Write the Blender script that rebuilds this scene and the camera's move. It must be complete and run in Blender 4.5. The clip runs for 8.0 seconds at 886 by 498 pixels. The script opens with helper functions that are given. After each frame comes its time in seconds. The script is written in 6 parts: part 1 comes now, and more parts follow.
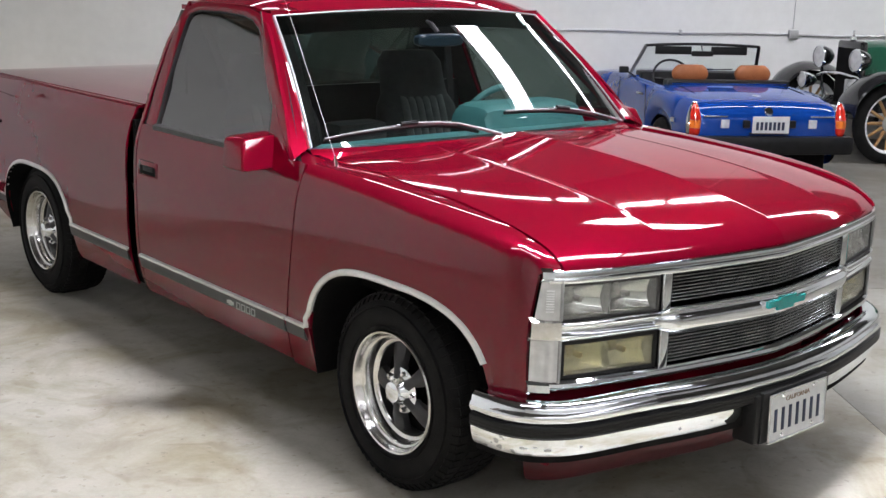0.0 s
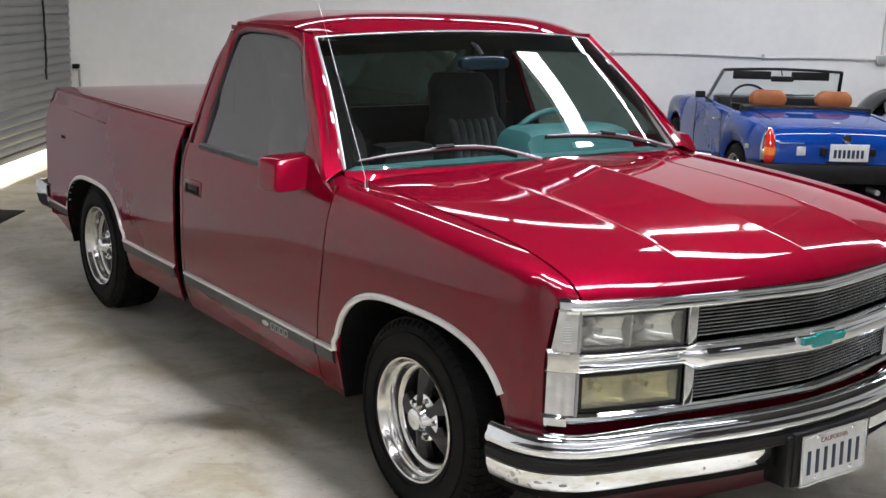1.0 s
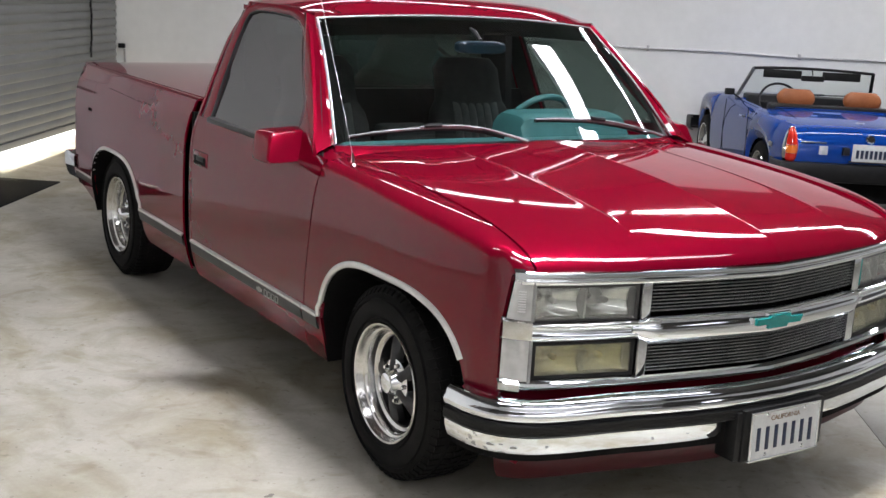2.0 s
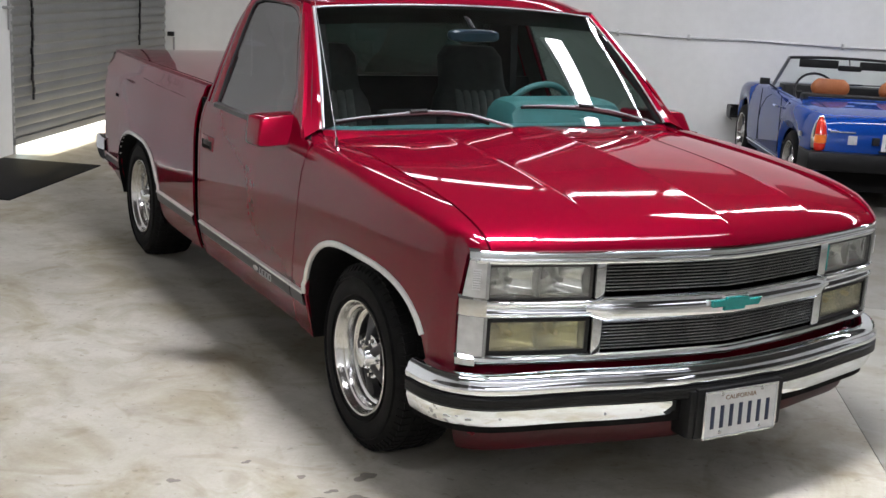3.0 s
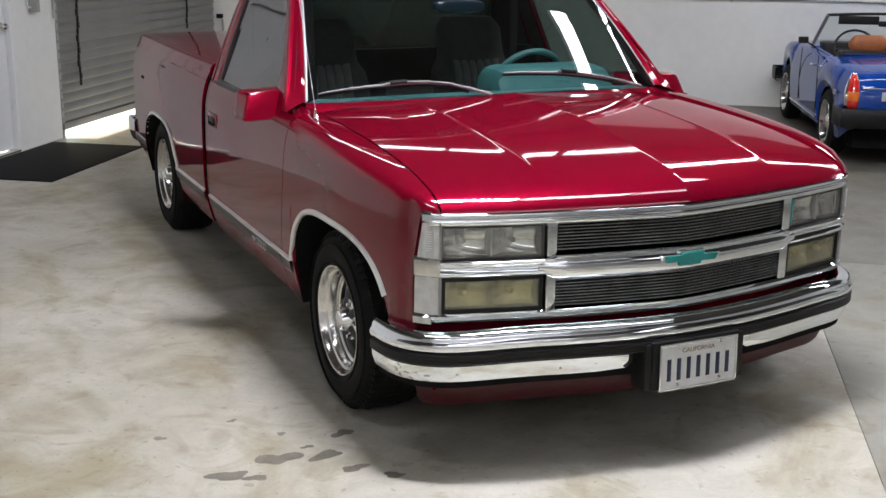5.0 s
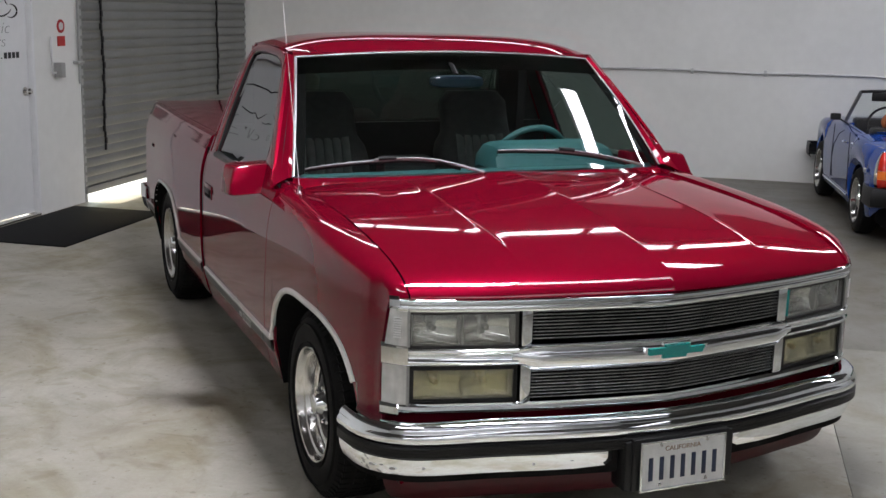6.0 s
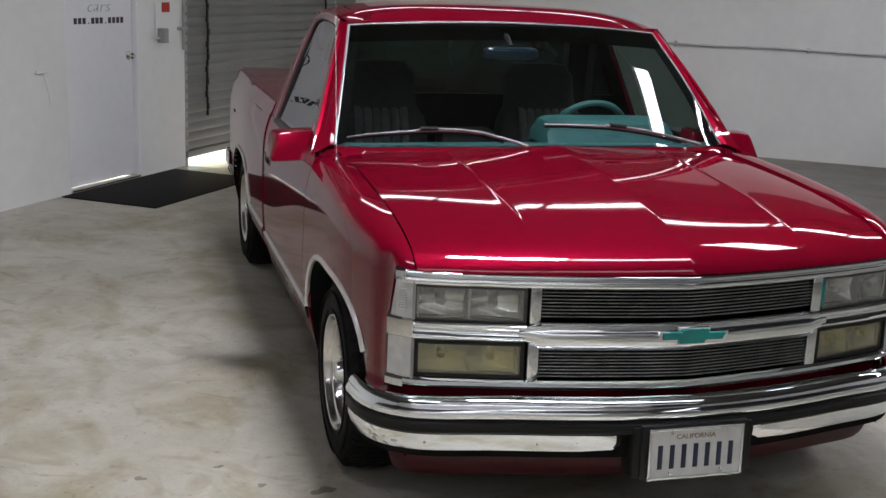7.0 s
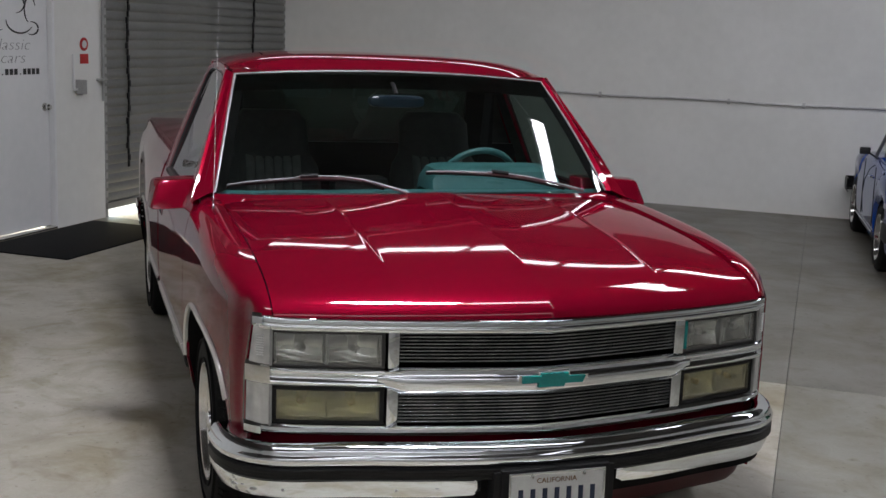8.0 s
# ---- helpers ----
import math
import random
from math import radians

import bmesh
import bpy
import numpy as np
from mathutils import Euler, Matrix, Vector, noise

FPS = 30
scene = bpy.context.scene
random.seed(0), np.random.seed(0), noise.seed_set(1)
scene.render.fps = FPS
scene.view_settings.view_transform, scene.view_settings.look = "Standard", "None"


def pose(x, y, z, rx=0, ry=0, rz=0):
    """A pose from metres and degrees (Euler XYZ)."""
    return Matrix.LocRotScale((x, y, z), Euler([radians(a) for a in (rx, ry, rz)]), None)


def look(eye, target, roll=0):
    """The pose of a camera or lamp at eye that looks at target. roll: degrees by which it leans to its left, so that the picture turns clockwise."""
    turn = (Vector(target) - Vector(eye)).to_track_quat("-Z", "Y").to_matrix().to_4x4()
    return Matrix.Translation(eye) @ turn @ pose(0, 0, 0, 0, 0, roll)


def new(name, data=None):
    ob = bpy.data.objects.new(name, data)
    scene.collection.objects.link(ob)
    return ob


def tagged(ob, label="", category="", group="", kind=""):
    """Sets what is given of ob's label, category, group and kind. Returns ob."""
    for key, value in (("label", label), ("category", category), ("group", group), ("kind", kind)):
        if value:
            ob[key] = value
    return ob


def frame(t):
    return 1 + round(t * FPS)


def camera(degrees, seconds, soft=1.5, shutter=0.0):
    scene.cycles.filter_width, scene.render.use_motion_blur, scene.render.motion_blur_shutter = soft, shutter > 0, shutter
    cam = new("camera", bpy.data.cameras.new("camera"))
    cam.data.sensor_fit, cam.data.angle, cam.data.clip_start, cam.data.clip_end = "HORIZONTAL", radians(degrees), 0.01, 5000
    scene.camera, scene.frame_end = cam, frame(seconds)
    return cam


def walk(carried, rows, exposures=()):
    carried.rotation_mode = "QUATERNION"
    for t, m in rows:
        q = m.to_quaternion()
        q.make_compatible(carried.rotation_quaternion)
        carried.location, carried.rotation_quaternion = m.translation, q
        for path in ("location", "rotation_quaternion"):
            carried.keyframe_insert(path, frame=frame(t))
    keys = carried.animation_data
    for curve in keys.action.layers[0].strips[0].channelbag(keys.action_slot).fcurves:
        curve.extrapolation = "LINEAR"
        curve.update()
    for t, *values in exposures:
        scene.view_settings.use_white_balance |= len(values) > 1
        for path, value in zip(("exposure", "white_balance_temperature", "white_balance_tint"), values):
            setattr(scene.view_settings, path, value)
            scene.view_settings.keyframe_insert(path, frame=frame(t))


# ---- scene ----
cam = camera(41.9, 8.0)
PATH = [
    (0, (-3.139, -2.827, 1.671), (-1.88, -1.343, 1.211), 1.4),
    (0.3, (-3.059, -2.802, 1.680), (-1.834, -1.294, 1.207), 1.1),
    (0.5, (-3.02, -2.8, 1.678), (-1.814, -1.265, 1.246), 1.2),
    (0.7, (-2.988, -2.824, 1.673), (-1.804, -1.268, 1.253), 1.2),
    (1, (-2.931, -2.906, 1.677), (-1.793, -1.318, 1.248), 1.7),
    (1.5, (-2.838, -3.1, 1.676), (-1.739, -1.48, 1.265), 2.4),
    (2, (-2.819, -3.201, 1.656), (-1.758, -1.565, 1.213), 3.3),
    (3.5, (-2.556, -3.629, 1.688), (-1.641, -1.916, 1.212), 2.4),
    (4, (-2.561, -3.69, 1.689), (-1.64, -1.989, 1.181), 0.1),
    (5.5, (-2.161, -3.851, 1.709), (-1.378, -2.082, 1.204), 1.6),
    (6, (-2.039, -3.767, 1.725), (-1.281, -1.961, 1.316), 1.4),
    (6.2, (-1.978, -3.747, 1.707), (-1.258, -1.923, 1.313), 0.9),
    (6.5, (-1.885, -3.772, 1.704), (-1.232, -1.929, 1.28), 0.9),
    (6.7, (-1.804, -3.788, 1.700), (-1.198, -1.933, 1.261), 1.7),
    (7, (-1.672, -3.841, 1.715), (-1.132, -1.97, 1.258), 2.3),
    (7.5, (-1.525, -3.923, 1.714), (-0.911, -2.072, 1.271), 1.7),
    (8, (-1.392, -3.932, 1.706), (-0.777, -2.064, 1.34), 2.3),
]
walk(cam, [(t, look(e, g, r)) for t, e, g, r in PATH],
     [(0, 4.02), (2, 3.90), (4, 3.76), (5.5, 3.50), (6.5, 3.27), (7.5, 3.07), (8, 2.95)])


# ---- light ----
BUILDING_TURN = -36.0
world = bpy.data.worlds.new("sky")
scene.world = world
world.use_nodes = True
wn = world.node_tree.nodes
sky = wn.new("ShaderNodeTexSky")
sky.sky_type = 'NISHITA'
sky.sun_disc = False
sky.sun_elevation = radians(12)
sky.sun_rotation = radians(306)
world.node_tree.links.new(sky.outputs[0], wn["Background"].inputs[0])
wn["Background"].inputs[1].default_value = 0.15
sun_data = bpy.data.lights.new("sun", 'SUN')
sun_data.energy = 3.2
sun_data.angle = radians(0.5)
sun_data.color = (1.0, 0.95, 0.88)
sun = new("sun", sun_data)
sun.matrix_world = look((-32.4, 23.5, 8.5), (0, 0, 0))

# glow levels of the strips, tuned row by row to balance the light
TUBE_KEY, TUBE_GOOD, TUBE_FAIR, TUBE_DULL, TUBE_WEAK, TUBE_FAINT = 25.5, 4.6, 2.2, 1.25, 1.0, 0.28


# ---- materials ----
def nodes_of(name):
    m = bpy.data.materials.new(name)
    m.use_nodes = True
    nt = m.node_tree
    return m, nt, nt.nodes["Principled BSDF"]


def surface(name, c1, c2, rough=0.5, metal=0.0, scale=6.0, bump=0.0, bump_scale=120.0, coat=0.0,
            rough_var=0.06, stretch=(1, 1, 1), random=0.0, spec=0.5, edge=None):
    """Two colours mixed by noise at two scales, with fine relief."""
    m, nt, p = nodes_of(name)
    L = nt.links.new
    tc = nt.nodes.new("ShaderNodeTexCoord")
    mp = nt.nodes.new("ShaderNodeMapping")
    mp.inputs["Scale"].default_value = stretch
    L(tc.outputs["Object"], mp.inputs[0])
    a = nt.nodes.new("ShaderNodeTexNoise")
    a.inputs["Scale"].default_value = scale
    a.inputs["Detail"].default_value = 6
    b = nt.nodes.new("ShaderNodeTexNoise")
    b.inputs["Scale"].default_value = scale * 9
    b.inputs["Detail"].default_value = 3
    for q in (a, b):
        L(mp.outputs[0], q.inputs["Vector"])
    mid = nt.nodes.new("ShaderNodeMix")
    mid.data_type = 'FLOAT'
    mid.inputs[0].default_value = 0.35
    L(a.outputs[0], mid.inputs[2])
    L(b.outputs[0], mid.inputs[3])
    ramp = nt.nodes.new("ShaderNodeValToRGB")
    ramp.color_ramp.elements[0].position = 0.36
    ramp.color_ramp.elements[1].position = 0.66
    ramp.color_ramp.elements[0].color = (*c1, 1)
    ramp.color_ramp.elements[1].color = (*c2, 1)
    L(mid.outputs[0], ramp.inputs[0])
    col = ramp.outputs[0]
    if random:
        oi = nt.nodes.new("ShaderNodeObjectInfo")
        hs = nt.nodes.new("ShaderNodeHueSaturation")
        mr = nt.nodes.new("ShaderNodeMapRange")
        mr.inputs[3].default_value, mr.inputs[4].default_value = 1 - random, 1 + random
        L(oi.outputs["Random"], mr.inputs[0])
        L(mr.outputs[0], hs.inputs["Value"])
        L(col, hs.inputs["Color"])
        col = hs.outputs[0]
    L(col, p.inputs["Base Color"])
    rr = nt.nodes.new("ShaderNodeMapRange")
    rr.inputs[3].default_value, rr.inputs[4].default_value = max(0.0, rough - rough_var), min(1, rough + rough_var)
    L(mid.outputs[0], rr.inputs[0])
    L(rr.outputs[0], p.inputs["Roughness"])
    p.inputs["Metallic"].default_value = metal
    p.inputs["Specular IOR Level"].default_value = spec
    if edge:
        p.inputs["Specular Tint"].default_value = (*edge, 1)
    if coat:
        p.inputs["Coat Weight"].default_value = coat
        p.inputs["Coat Roughness"].default_value = 0.02
    if bump:
        n = nt.nodes.new("ShaderNodeTexNoise")
        n.inputs["Scale"].default_value = bump_scale
        n.inputs["Detail"].default_value = 4
        L(mp.outputs[0], n.inputs["Vector"])
        bp = nt.nodes.new("ShaderNodeBump")
        bp.inputs["Strength"].default_value = bump
        bp.inputs["Distance"].default_value = 0.004
        L(n.outputs[0], bp.inputs["Height"])
        L(bp.outputs[0], p.inputs["Normal"])
    return m


def gloss_share(nt, low, high):
    """Gloss of a thin pane by the angle of view, the same from both sides."""
    lw = nt.nodes.new("ShaderNodeLayerWeight")
    lw.inputs[0].default_value = 0.5
    p = nt.nodes.new("ShaderNodeMath")
    p.operation = 'POWER'
    p.inputs[1].default_value = 4.0
    nt.links.new(lw.outputs["Facing"], p.inputs[0])
    r = nt.nodes.new("ShaderNodeMapRange")
    r.inputs[3].default_value, r.inputs[4].default_value = low, high
    nt.links.new(p.outputs[0], r.inputs[0])
    return r.outputs[0]


def glass(name, tint, gloss_rough=0.0, low=0.06):
    """A thin pane: clear with a tint, with a Fresnel gloss."""
    m = bpy.data.materials.new(name)
    m.use_nodes = True
    nt = m.node_tree
    nt.nodes.clear()
    out = nt.nodes.new("ShaderNodeOutputMaterial")
    t = nt.nodes.new("ShaderNodeBsdfTransparent")
    t.inputs[0].default_value = (*tint, 1)
    g = nt.nodes.new("ShaderNodeBsdfGlossy")
    g.inputs["Roughness"].default_value = gloss_rough
    mx = nt.nodes.new("ShaderNodeMixShader")
    nt.links.new(gloss_share(nt, low, 0.95), mx.inputs[0])
    nt.links.new(t.outputs[0], mx.inputs[1])
    nt.links.new(g.outputs[0], mx.inputs[2])
    nt.links.new(mx.outputs[0], out.inputs[0])
    return m


def glow(name, colour, strength):
    m, nt, p = nodes_of(name)
    p.inputs["Base Color"].default_value = (0.8, 0.8, 0.8, 1)
    p.inputs["Emission Color"].default_value = (*colour, 1)
    p.inputs["Emission Strength"].default_value = strength
    return m


def concrete(name, pale, deep, tanned):
    """Sealed warehouse slab: cloudy grey, tan patches, dark specks."""
    m, nt, p = nodes_of(name)
    L = nt.links.new
    tc = nt.nodes.new("ShaderNodeTexCoord")

    def noi(scale, detail=5, rough=0.55, dist=0.0):
        q = nt.nodes.new("ShaderNodeTexNoise")
        q.inputs["Scale"].default_value = scale
        q.inputs["Detail"].default_value = detail
        q.inputs["Roughness"].default_value = rough
        q.inputs["Distortion"].default_value = dist
        L(tc.outputs["Object"], q.inputs["Vector"])
        return q.outputs[0]

    def ramp(src, p0, c0, p1, c1):
        r = nt.nodes.new("ShaderNodeValToRGB")
        r.color_ramp.elements[0].position, r.color_ramp.elements[1].position = p0, p1
        r.color_ramp.elements[0].color, r.color_ramp.elements[1].color = (*c0, 1), (*c1, 1)
        L(src, r.inputs[0])
        return r.outputs[0]

    def mix(kind, fac, a, b):
        q = nt.nodes.new("ShaderNodeMix")
        q.data_type = 'RGBA'
        q.blend_type = kind
        if isinstance(fac, float):
            q.inputs[0].default_value = fac
        else:
            L(fac, q.inputs[0])
        L(a, q.inputs[6])
        L(b, q.inputs[7])
        return q.outputs[2]

    base = ramp(noi(0.9, 7, 0.6, 0.4), 0.32, deep, 0.68, pale)
    tan = ramp(noi(1.7, 6, 0.6, 0.8), 0.46, (1, 1, 1), 0.64, (0.60, 0.54, 0.39))
    col = mix('MULTIPLY', tanned, base, tan)
    smear = ramp(noi(5.5, 8, 0.7, 1.2), 0.30, (0.70, 0.685, 0.64), 0.56, (1, 1, 1))
    col = mix('MULTIPLY', 0.55, col, smear)
    patch = ramp(noi(3.1, 3, 0.5, 2.0), 0.60, (1, 1, 1), 0.68, (0.74, 0.70, 0.60))
    col = mix('MULTIPLY', 0.6, col, patch)
    grain = ramp(noi(60, 4, 0.7), 0.2, (0.88, 0.88, 0.88), 0.8, (1.08, 1.08, 1.08))
    col = mix('MULTIPLY', 0.7, col, grain)
    specks = ramp(noi(26, 2, 0.5), 0.30, (0.62, 0.60, 0.57), 0.335, (1, 1, 1))
    col = mix('MULTIPLY', 0.6, col, specks)
    L(col, p.inputs["Base Color"])
    rg = nt.nodes.new("ShaderNodeMapRange")
    rg.inputs[3].default_value, rg.inputs[4].default_value = 0.30, 0.62
    L(noi(2.3, 6), rg.inputs[0])
    L(rg.outputs[0], p.inputs["Roughness"])
    p.inputs["Specular IOR Level"].default_value = 0.35
    bp = nt.nodes.new("ShaderNodeBump")
    bp.inputs["Strength"].default_value = 0.12
    bp.inputs["Distance"].default_value = 0.003
    L(noi(45, 6, 0.65), bp.inputs["Height"])
    L(bp.outputs[0], p.inputs["Normal"])
    return m


def lens_ribbed(name, tint, body, body_share, ribs, rough=0.05):
    """A moulded lamp lens: mostly clear, with a milky share, ribs and a Fresnel gloss."""
    m = bpy.data.materials.new(name)
    m.use_nodes = True
    nt = m.node_tree
    nt.nodes.clear()
    L = nt.links.new
    out = nt.nodes.new("ShaderNodeOutputMaterial")
    tc = nt.nodes.new("ShaderNodeTexCoord")
    w = nt.nodes.new("ShaderNodeTexWave")
    w.inputs["Scale"].default_value = ribs
    w.inputs["Distortion"].default_value = 0.6
    L(tc.outputs["Object"], w.inputs["Vector"])
    bp = nt.nodes.new("ShaderNodeBump")
    bp.inputs["Strength"].default_value = 0.4
    bp.inputs["Distance"].default_value = 0.004
    L(w.outputs[1], bp.inputs["Height"])
    t = nt.nodes.new("ShaderNodeBsdfTransparent")
    t.inputs[0].default_value = (*tint, 1)
    d = nt.nodes.new("ShaderNodeBsdfDiffuse")
    d.inputs[0].default_value = (*body, 1)
    L(bp.outputs[0], d.inputs["Normal"])
    g = nt.nodes.new("ShaderNodeBsdfGlossy")
    g.inputs["Roughness"].default_value = rough
    L(bp.outputs[0], g.inputs["Normal"])
    n = nt.nodes.new("ShaderNodeTexNoise")
    n.inputs["Scale"].default_value = 25
    L(tc.outputs["Object"], n.inputs["Vector"])
    r = nt.nodes.new("ShaderNodeMapRange")
    r.inputs[3].default_value, r.inputs[4].default_value = body_share * 0.7, body_share * 1.3
    L(n.outputs[0], r.inputs[0])
    m1 = nt.nodes.new("ShaderNodeMixShader")
    L(r.outputs[0], m1.inputs[0])
    L(t.outputs[0], m1.inputs[1])
    L(d.outputs[0], m1.inputs[2])
    m2 = nt.nodes.new("ShaderNodeMixShader")
    L(gloss_share(nt, 0.06, 0.95), m2.inputs[0])
    L(m1.outputs[0], m2.inputs[1])
    L(g.outputs[0], m2.inputs[2])
    L(m2.outputs[0], out.inputs[0])
    return m


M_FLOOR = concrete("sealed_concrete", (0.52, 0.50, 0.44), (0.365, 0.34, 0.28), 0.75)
M_FLOOR_MID = concrete("mid_tone_concrete", (0.285, 0.276, 0.245), (0.205, 0.195, 0.165), 0.5)
M_FLOOR_DARK = concrete("darker_concrete", (0.21, 0.20, 0.176), (0.145, 0.137, 0.118), 0.5)
M_WALL = surface("painted_wall", (0.70, 0.70, 0.67), (0.77, 0.77, 0.74), 0.6, scale=1.2, bump=0.15, bump_scale=60)
M_DOORPAINT = surface("painted_door", (0.72, 0.73, 0.73), (0.79, 0.79, 0.79), 0.42, scale=1.5, bump=0.05)
# dark tone for ceiling and upper walls, out of view, to darken reflections
M_UPPER_DARK = surface("dark_upper_surface", (0.09, 0.086, 0.082), (0.14, 0.134, 0.128), 0.85, scale=1.0)
M_ROLL = surface("roller_steel", (0.19, 0.192, 0.186), (0.225, 0.227, 0.22), 0.45, metal=0.25, scale=3, random=0.06)
M_MAT = surface("rubber_mat", (0.004, 0.004, 0.0045), (0.009, 0.009, 0.0095), 0.7, scale=20, bump=0.5, bump_scale=200, spec=0.12)
M_BEAM = surface("brown_timber", (0.10, 0.065, 0.045), (0.17, 0.115, 0.08), 0.6, scale=4, stretch=(1, 0.1, 1))
M_PAVE = surface("outside_paving", (0.55, 0.54, 0.52), (0.66, 0.65, 0.63), 0.8, scale=1.5)
M_PAINT = surface("red_paint", (0.140, 0.0012, 0.0108), (0.162, 0.0015, 0.0128), 0.40, metal=0.30, scale=2.0, coat=1.0, rough_var=0.02, spec=0.0, edge=(0.6, 0.02, 0.06))
# darker, duller copy of the red paint that carries shade in its colour
M_PAINT_SHADED = surface("shaded_red_paint", (0.034, 0.0016, 0.0034), (0.052, 0.0026, 0.0052), 0.42, scale=9, bump=0.1, spec=0.3)
M_PAINT.node_tree.nodes["Principled BSDF"].inputs["Coat IOR"].default_value = 1.56
M_PAINT.node_tree.nodes["Principled BSDF"].inputs["Coat Roughness"].default_value = 0.04
M_CHROME = surface("chrome", (0.80, 0.83, 0.85), (0.86, 0.88, 0.90), 0.035, metal=1.0, scale=8, rough_var=0.015)
M_SATIN = surface("satin_trim", (0.22, 0.22, 0.22), (0.30, 0.30, 0.30), 0.50, metal=0.6, scale=10)
M_ALU = surface("polished_aluminium", (0.62, 0.61, 0.58), (0.78, 0.77, 0.75), 0.16, metal=1.0, scale=14, rough_var=0.06)
M_SPOKE = surface("grey_cast_spoke", (0.030, 0.030, 0.032), (0.050, 0.050, 0.052), 0.5, metal=0.15, scale=25, bump=0.08)
M_BLACK = surface("black_plastic", (0.006, 0.006, 0.0065), (0.012, 0.012, 0.0125), 0.45, scale=12, bump=0.1, spec=0.28)
M_FRIT = surface("black_frit", (0.003, 0.003, 0.003), (0.005, 0.005, 0.005), 0.9, scale=10, spec=0.0)
M_DARK = surface("dark_underside", (0.005, 0.005, 0.005), (0.012, 0.011, 0.011), 0.9, scale=10, spec=0.1)
M_TYRE = surface("tyre_rubber", (0.006, 0.006, 0.006), (0.013, 0.0125, 0.012), 0.75, scale=18, bump=0.2, bump_scale=160, spec=0.15)
M_GRILLE = surface("billet_bar", (0.42, 0.43, 0.44), (0.56, 0.56, 0.57), 0.22, metal=1.0, scale=20)
M_WSCREEN = glass("green_tinted_glass", (0.70, 0.84, 0.80), low=0.115)
M_SIDEGLASS = glass("tinted_side_glass", (0.22, 0.26, 0.24), low=0.19)
M_CLEAR = glass("clear_glass", (0.88, 0.92, 0.90))
M_HEADLENS = lens_ribbed("head_lamp_lens", (0.95, 0.96, 0.94), (0.80, 0.80, 0.77), 0.13, 9, 0.03)
M_PARKLENS = lens_ribbed("yellowed_park_lens", (0.88, 0.86, 0.68), (0.58, 0.56, 0.42), 0.26, 16)
M_CORNERLENS = lens_ribbed("clear_corner_lens", (0.95, 0.96, 0.94), (0.88, 0.88, 0.86), 0.60, 16)
M_REFLECTOR = surface("lamp_reflector", (0.82, 0.82, 0.80), (0.92, 0.92, 0.90), 0.12, metal=0.92, scale=20)
M_BULB = surface("amber_bulb", (0.45, 0.34, 0.16), (0.55, 0.42, 0.22), 0.2, scale=20)
M_TEAL = surface("teal_dash_vinyl", (0.018, 0.072, 0.075), (0.026, 0.094, 0.096), 0.55, scale=15, bump=0.2)
M_TEAL_DEEP = surface("teal_enamel", (0.01, 0.22, 0.21), (0.015, 0.28, 0.26), 0.2, scale=15, coat=0.6)
M_PLEAT = surface("pleated_seat_cloth", (0.07, 0.075, 0.072), (0.105, 0.11, 0.108), 0.85, scale=30, bump=0.3, bump_scale=400)
M_SEAT = surface("grey_seat_cloth", (0.022, 0.023, 0.023), (0.038, 0.040, 0.040), 0.9, scale=30, bump=0.3, bump_scale=400)
M_HEADLINER = surface("headliner_cloth", (0.03, 0.033, 0.033), (0.05, 0.054, 0.054), 0.95, scale=20)
M_PLATE = surface("plate_white", (0.60, 0.61, 0.60), (0.70, 0.71, 0.70), 0.38, scale=25)
M_PLATEBLUE = surface("plate_ink", (0.012, 0.022, 0.05), (0.02, 0.03, 0.07), 0.5, scale=30)
M_PLATERED = surface("plate_ochre_ink", (0.16, 0.085, 0.03), (0.22, 0.12, 0.05), 0.5, scale=30)
M_BADGE = surface("badge_grey", (0.35, 0.35, 0.34), (0.50, 0.50, 0.49), 0.35, metal=0.6, scale=40)
M_BLUE = surface("blue_paint", (0.003, 0.036, 0.22), (0.005, 0.048, 0.27), 0.42, scale=2.0, coat=1.0, rough_var=0.02, spec=0.0)
M_TAN = surface("tan_leather", (0.28, 0.085, 0.025), (0.38, 0.13, 0.045), 0.5, scale=10, bump=0.2)
M_TAILRED = surface("red_lamp_lens", (0.55, 0.015, 0.008), (0.65, 0.03, 0.012), 0.15, scale=20, coat=0.8)
M_TAILAMBER = surface("amber_lamp_lens", (0.75, 0.16, 0.015), (0.85, 0.22, 0.03), 0.15, scale=20, coat=0.8)
M_GREEN = surface("green_paint", (0.004, 0.06, 0.03), (0.008, 0.085, 0.045), 0.3, scale=2.0, coat=1.0, rough_var=0.02)
M_BLACKPAINT = surface("black_enamel", (0.006, 0.006, 0.007), (0.012, 0.012, 0.013), 0.25, scale=3, coat=1.0)
M_WOOD = surface("varnished_spoke_wood", (0.30, 0.16, 0.06), (0.45, 0.27, 0.12), 0.4, scale=12, stretch=(1, 1, 0.2))
M_GALV = surface("galvanised_conduit", (0.42, 0.42, 0.41), (0.55, 0.55, 0.54), 0.45, metal=0.6, scale=15)
M_GREYBOX = surface("grey_box", (0.28, 0.28, 0.27), (0.36, 0.36, 0.35), 0.5, scale=10)
M_REDSIGN = surface("red_sign", (0.40, 0.012, 0.012), (0.47, 0.018, 0.016), 0.4, scale=10)
M_INK = surface("black_lettering", (0.012, 0.012, 0.012), (0.03, 0.03, 0.03), 0.5, scale=20)
M_INKPALE = surface("grey_lettering", (0.22, 0.225, 0.22), (0.32, 0.325, 0.32), 0.5, scale=20)
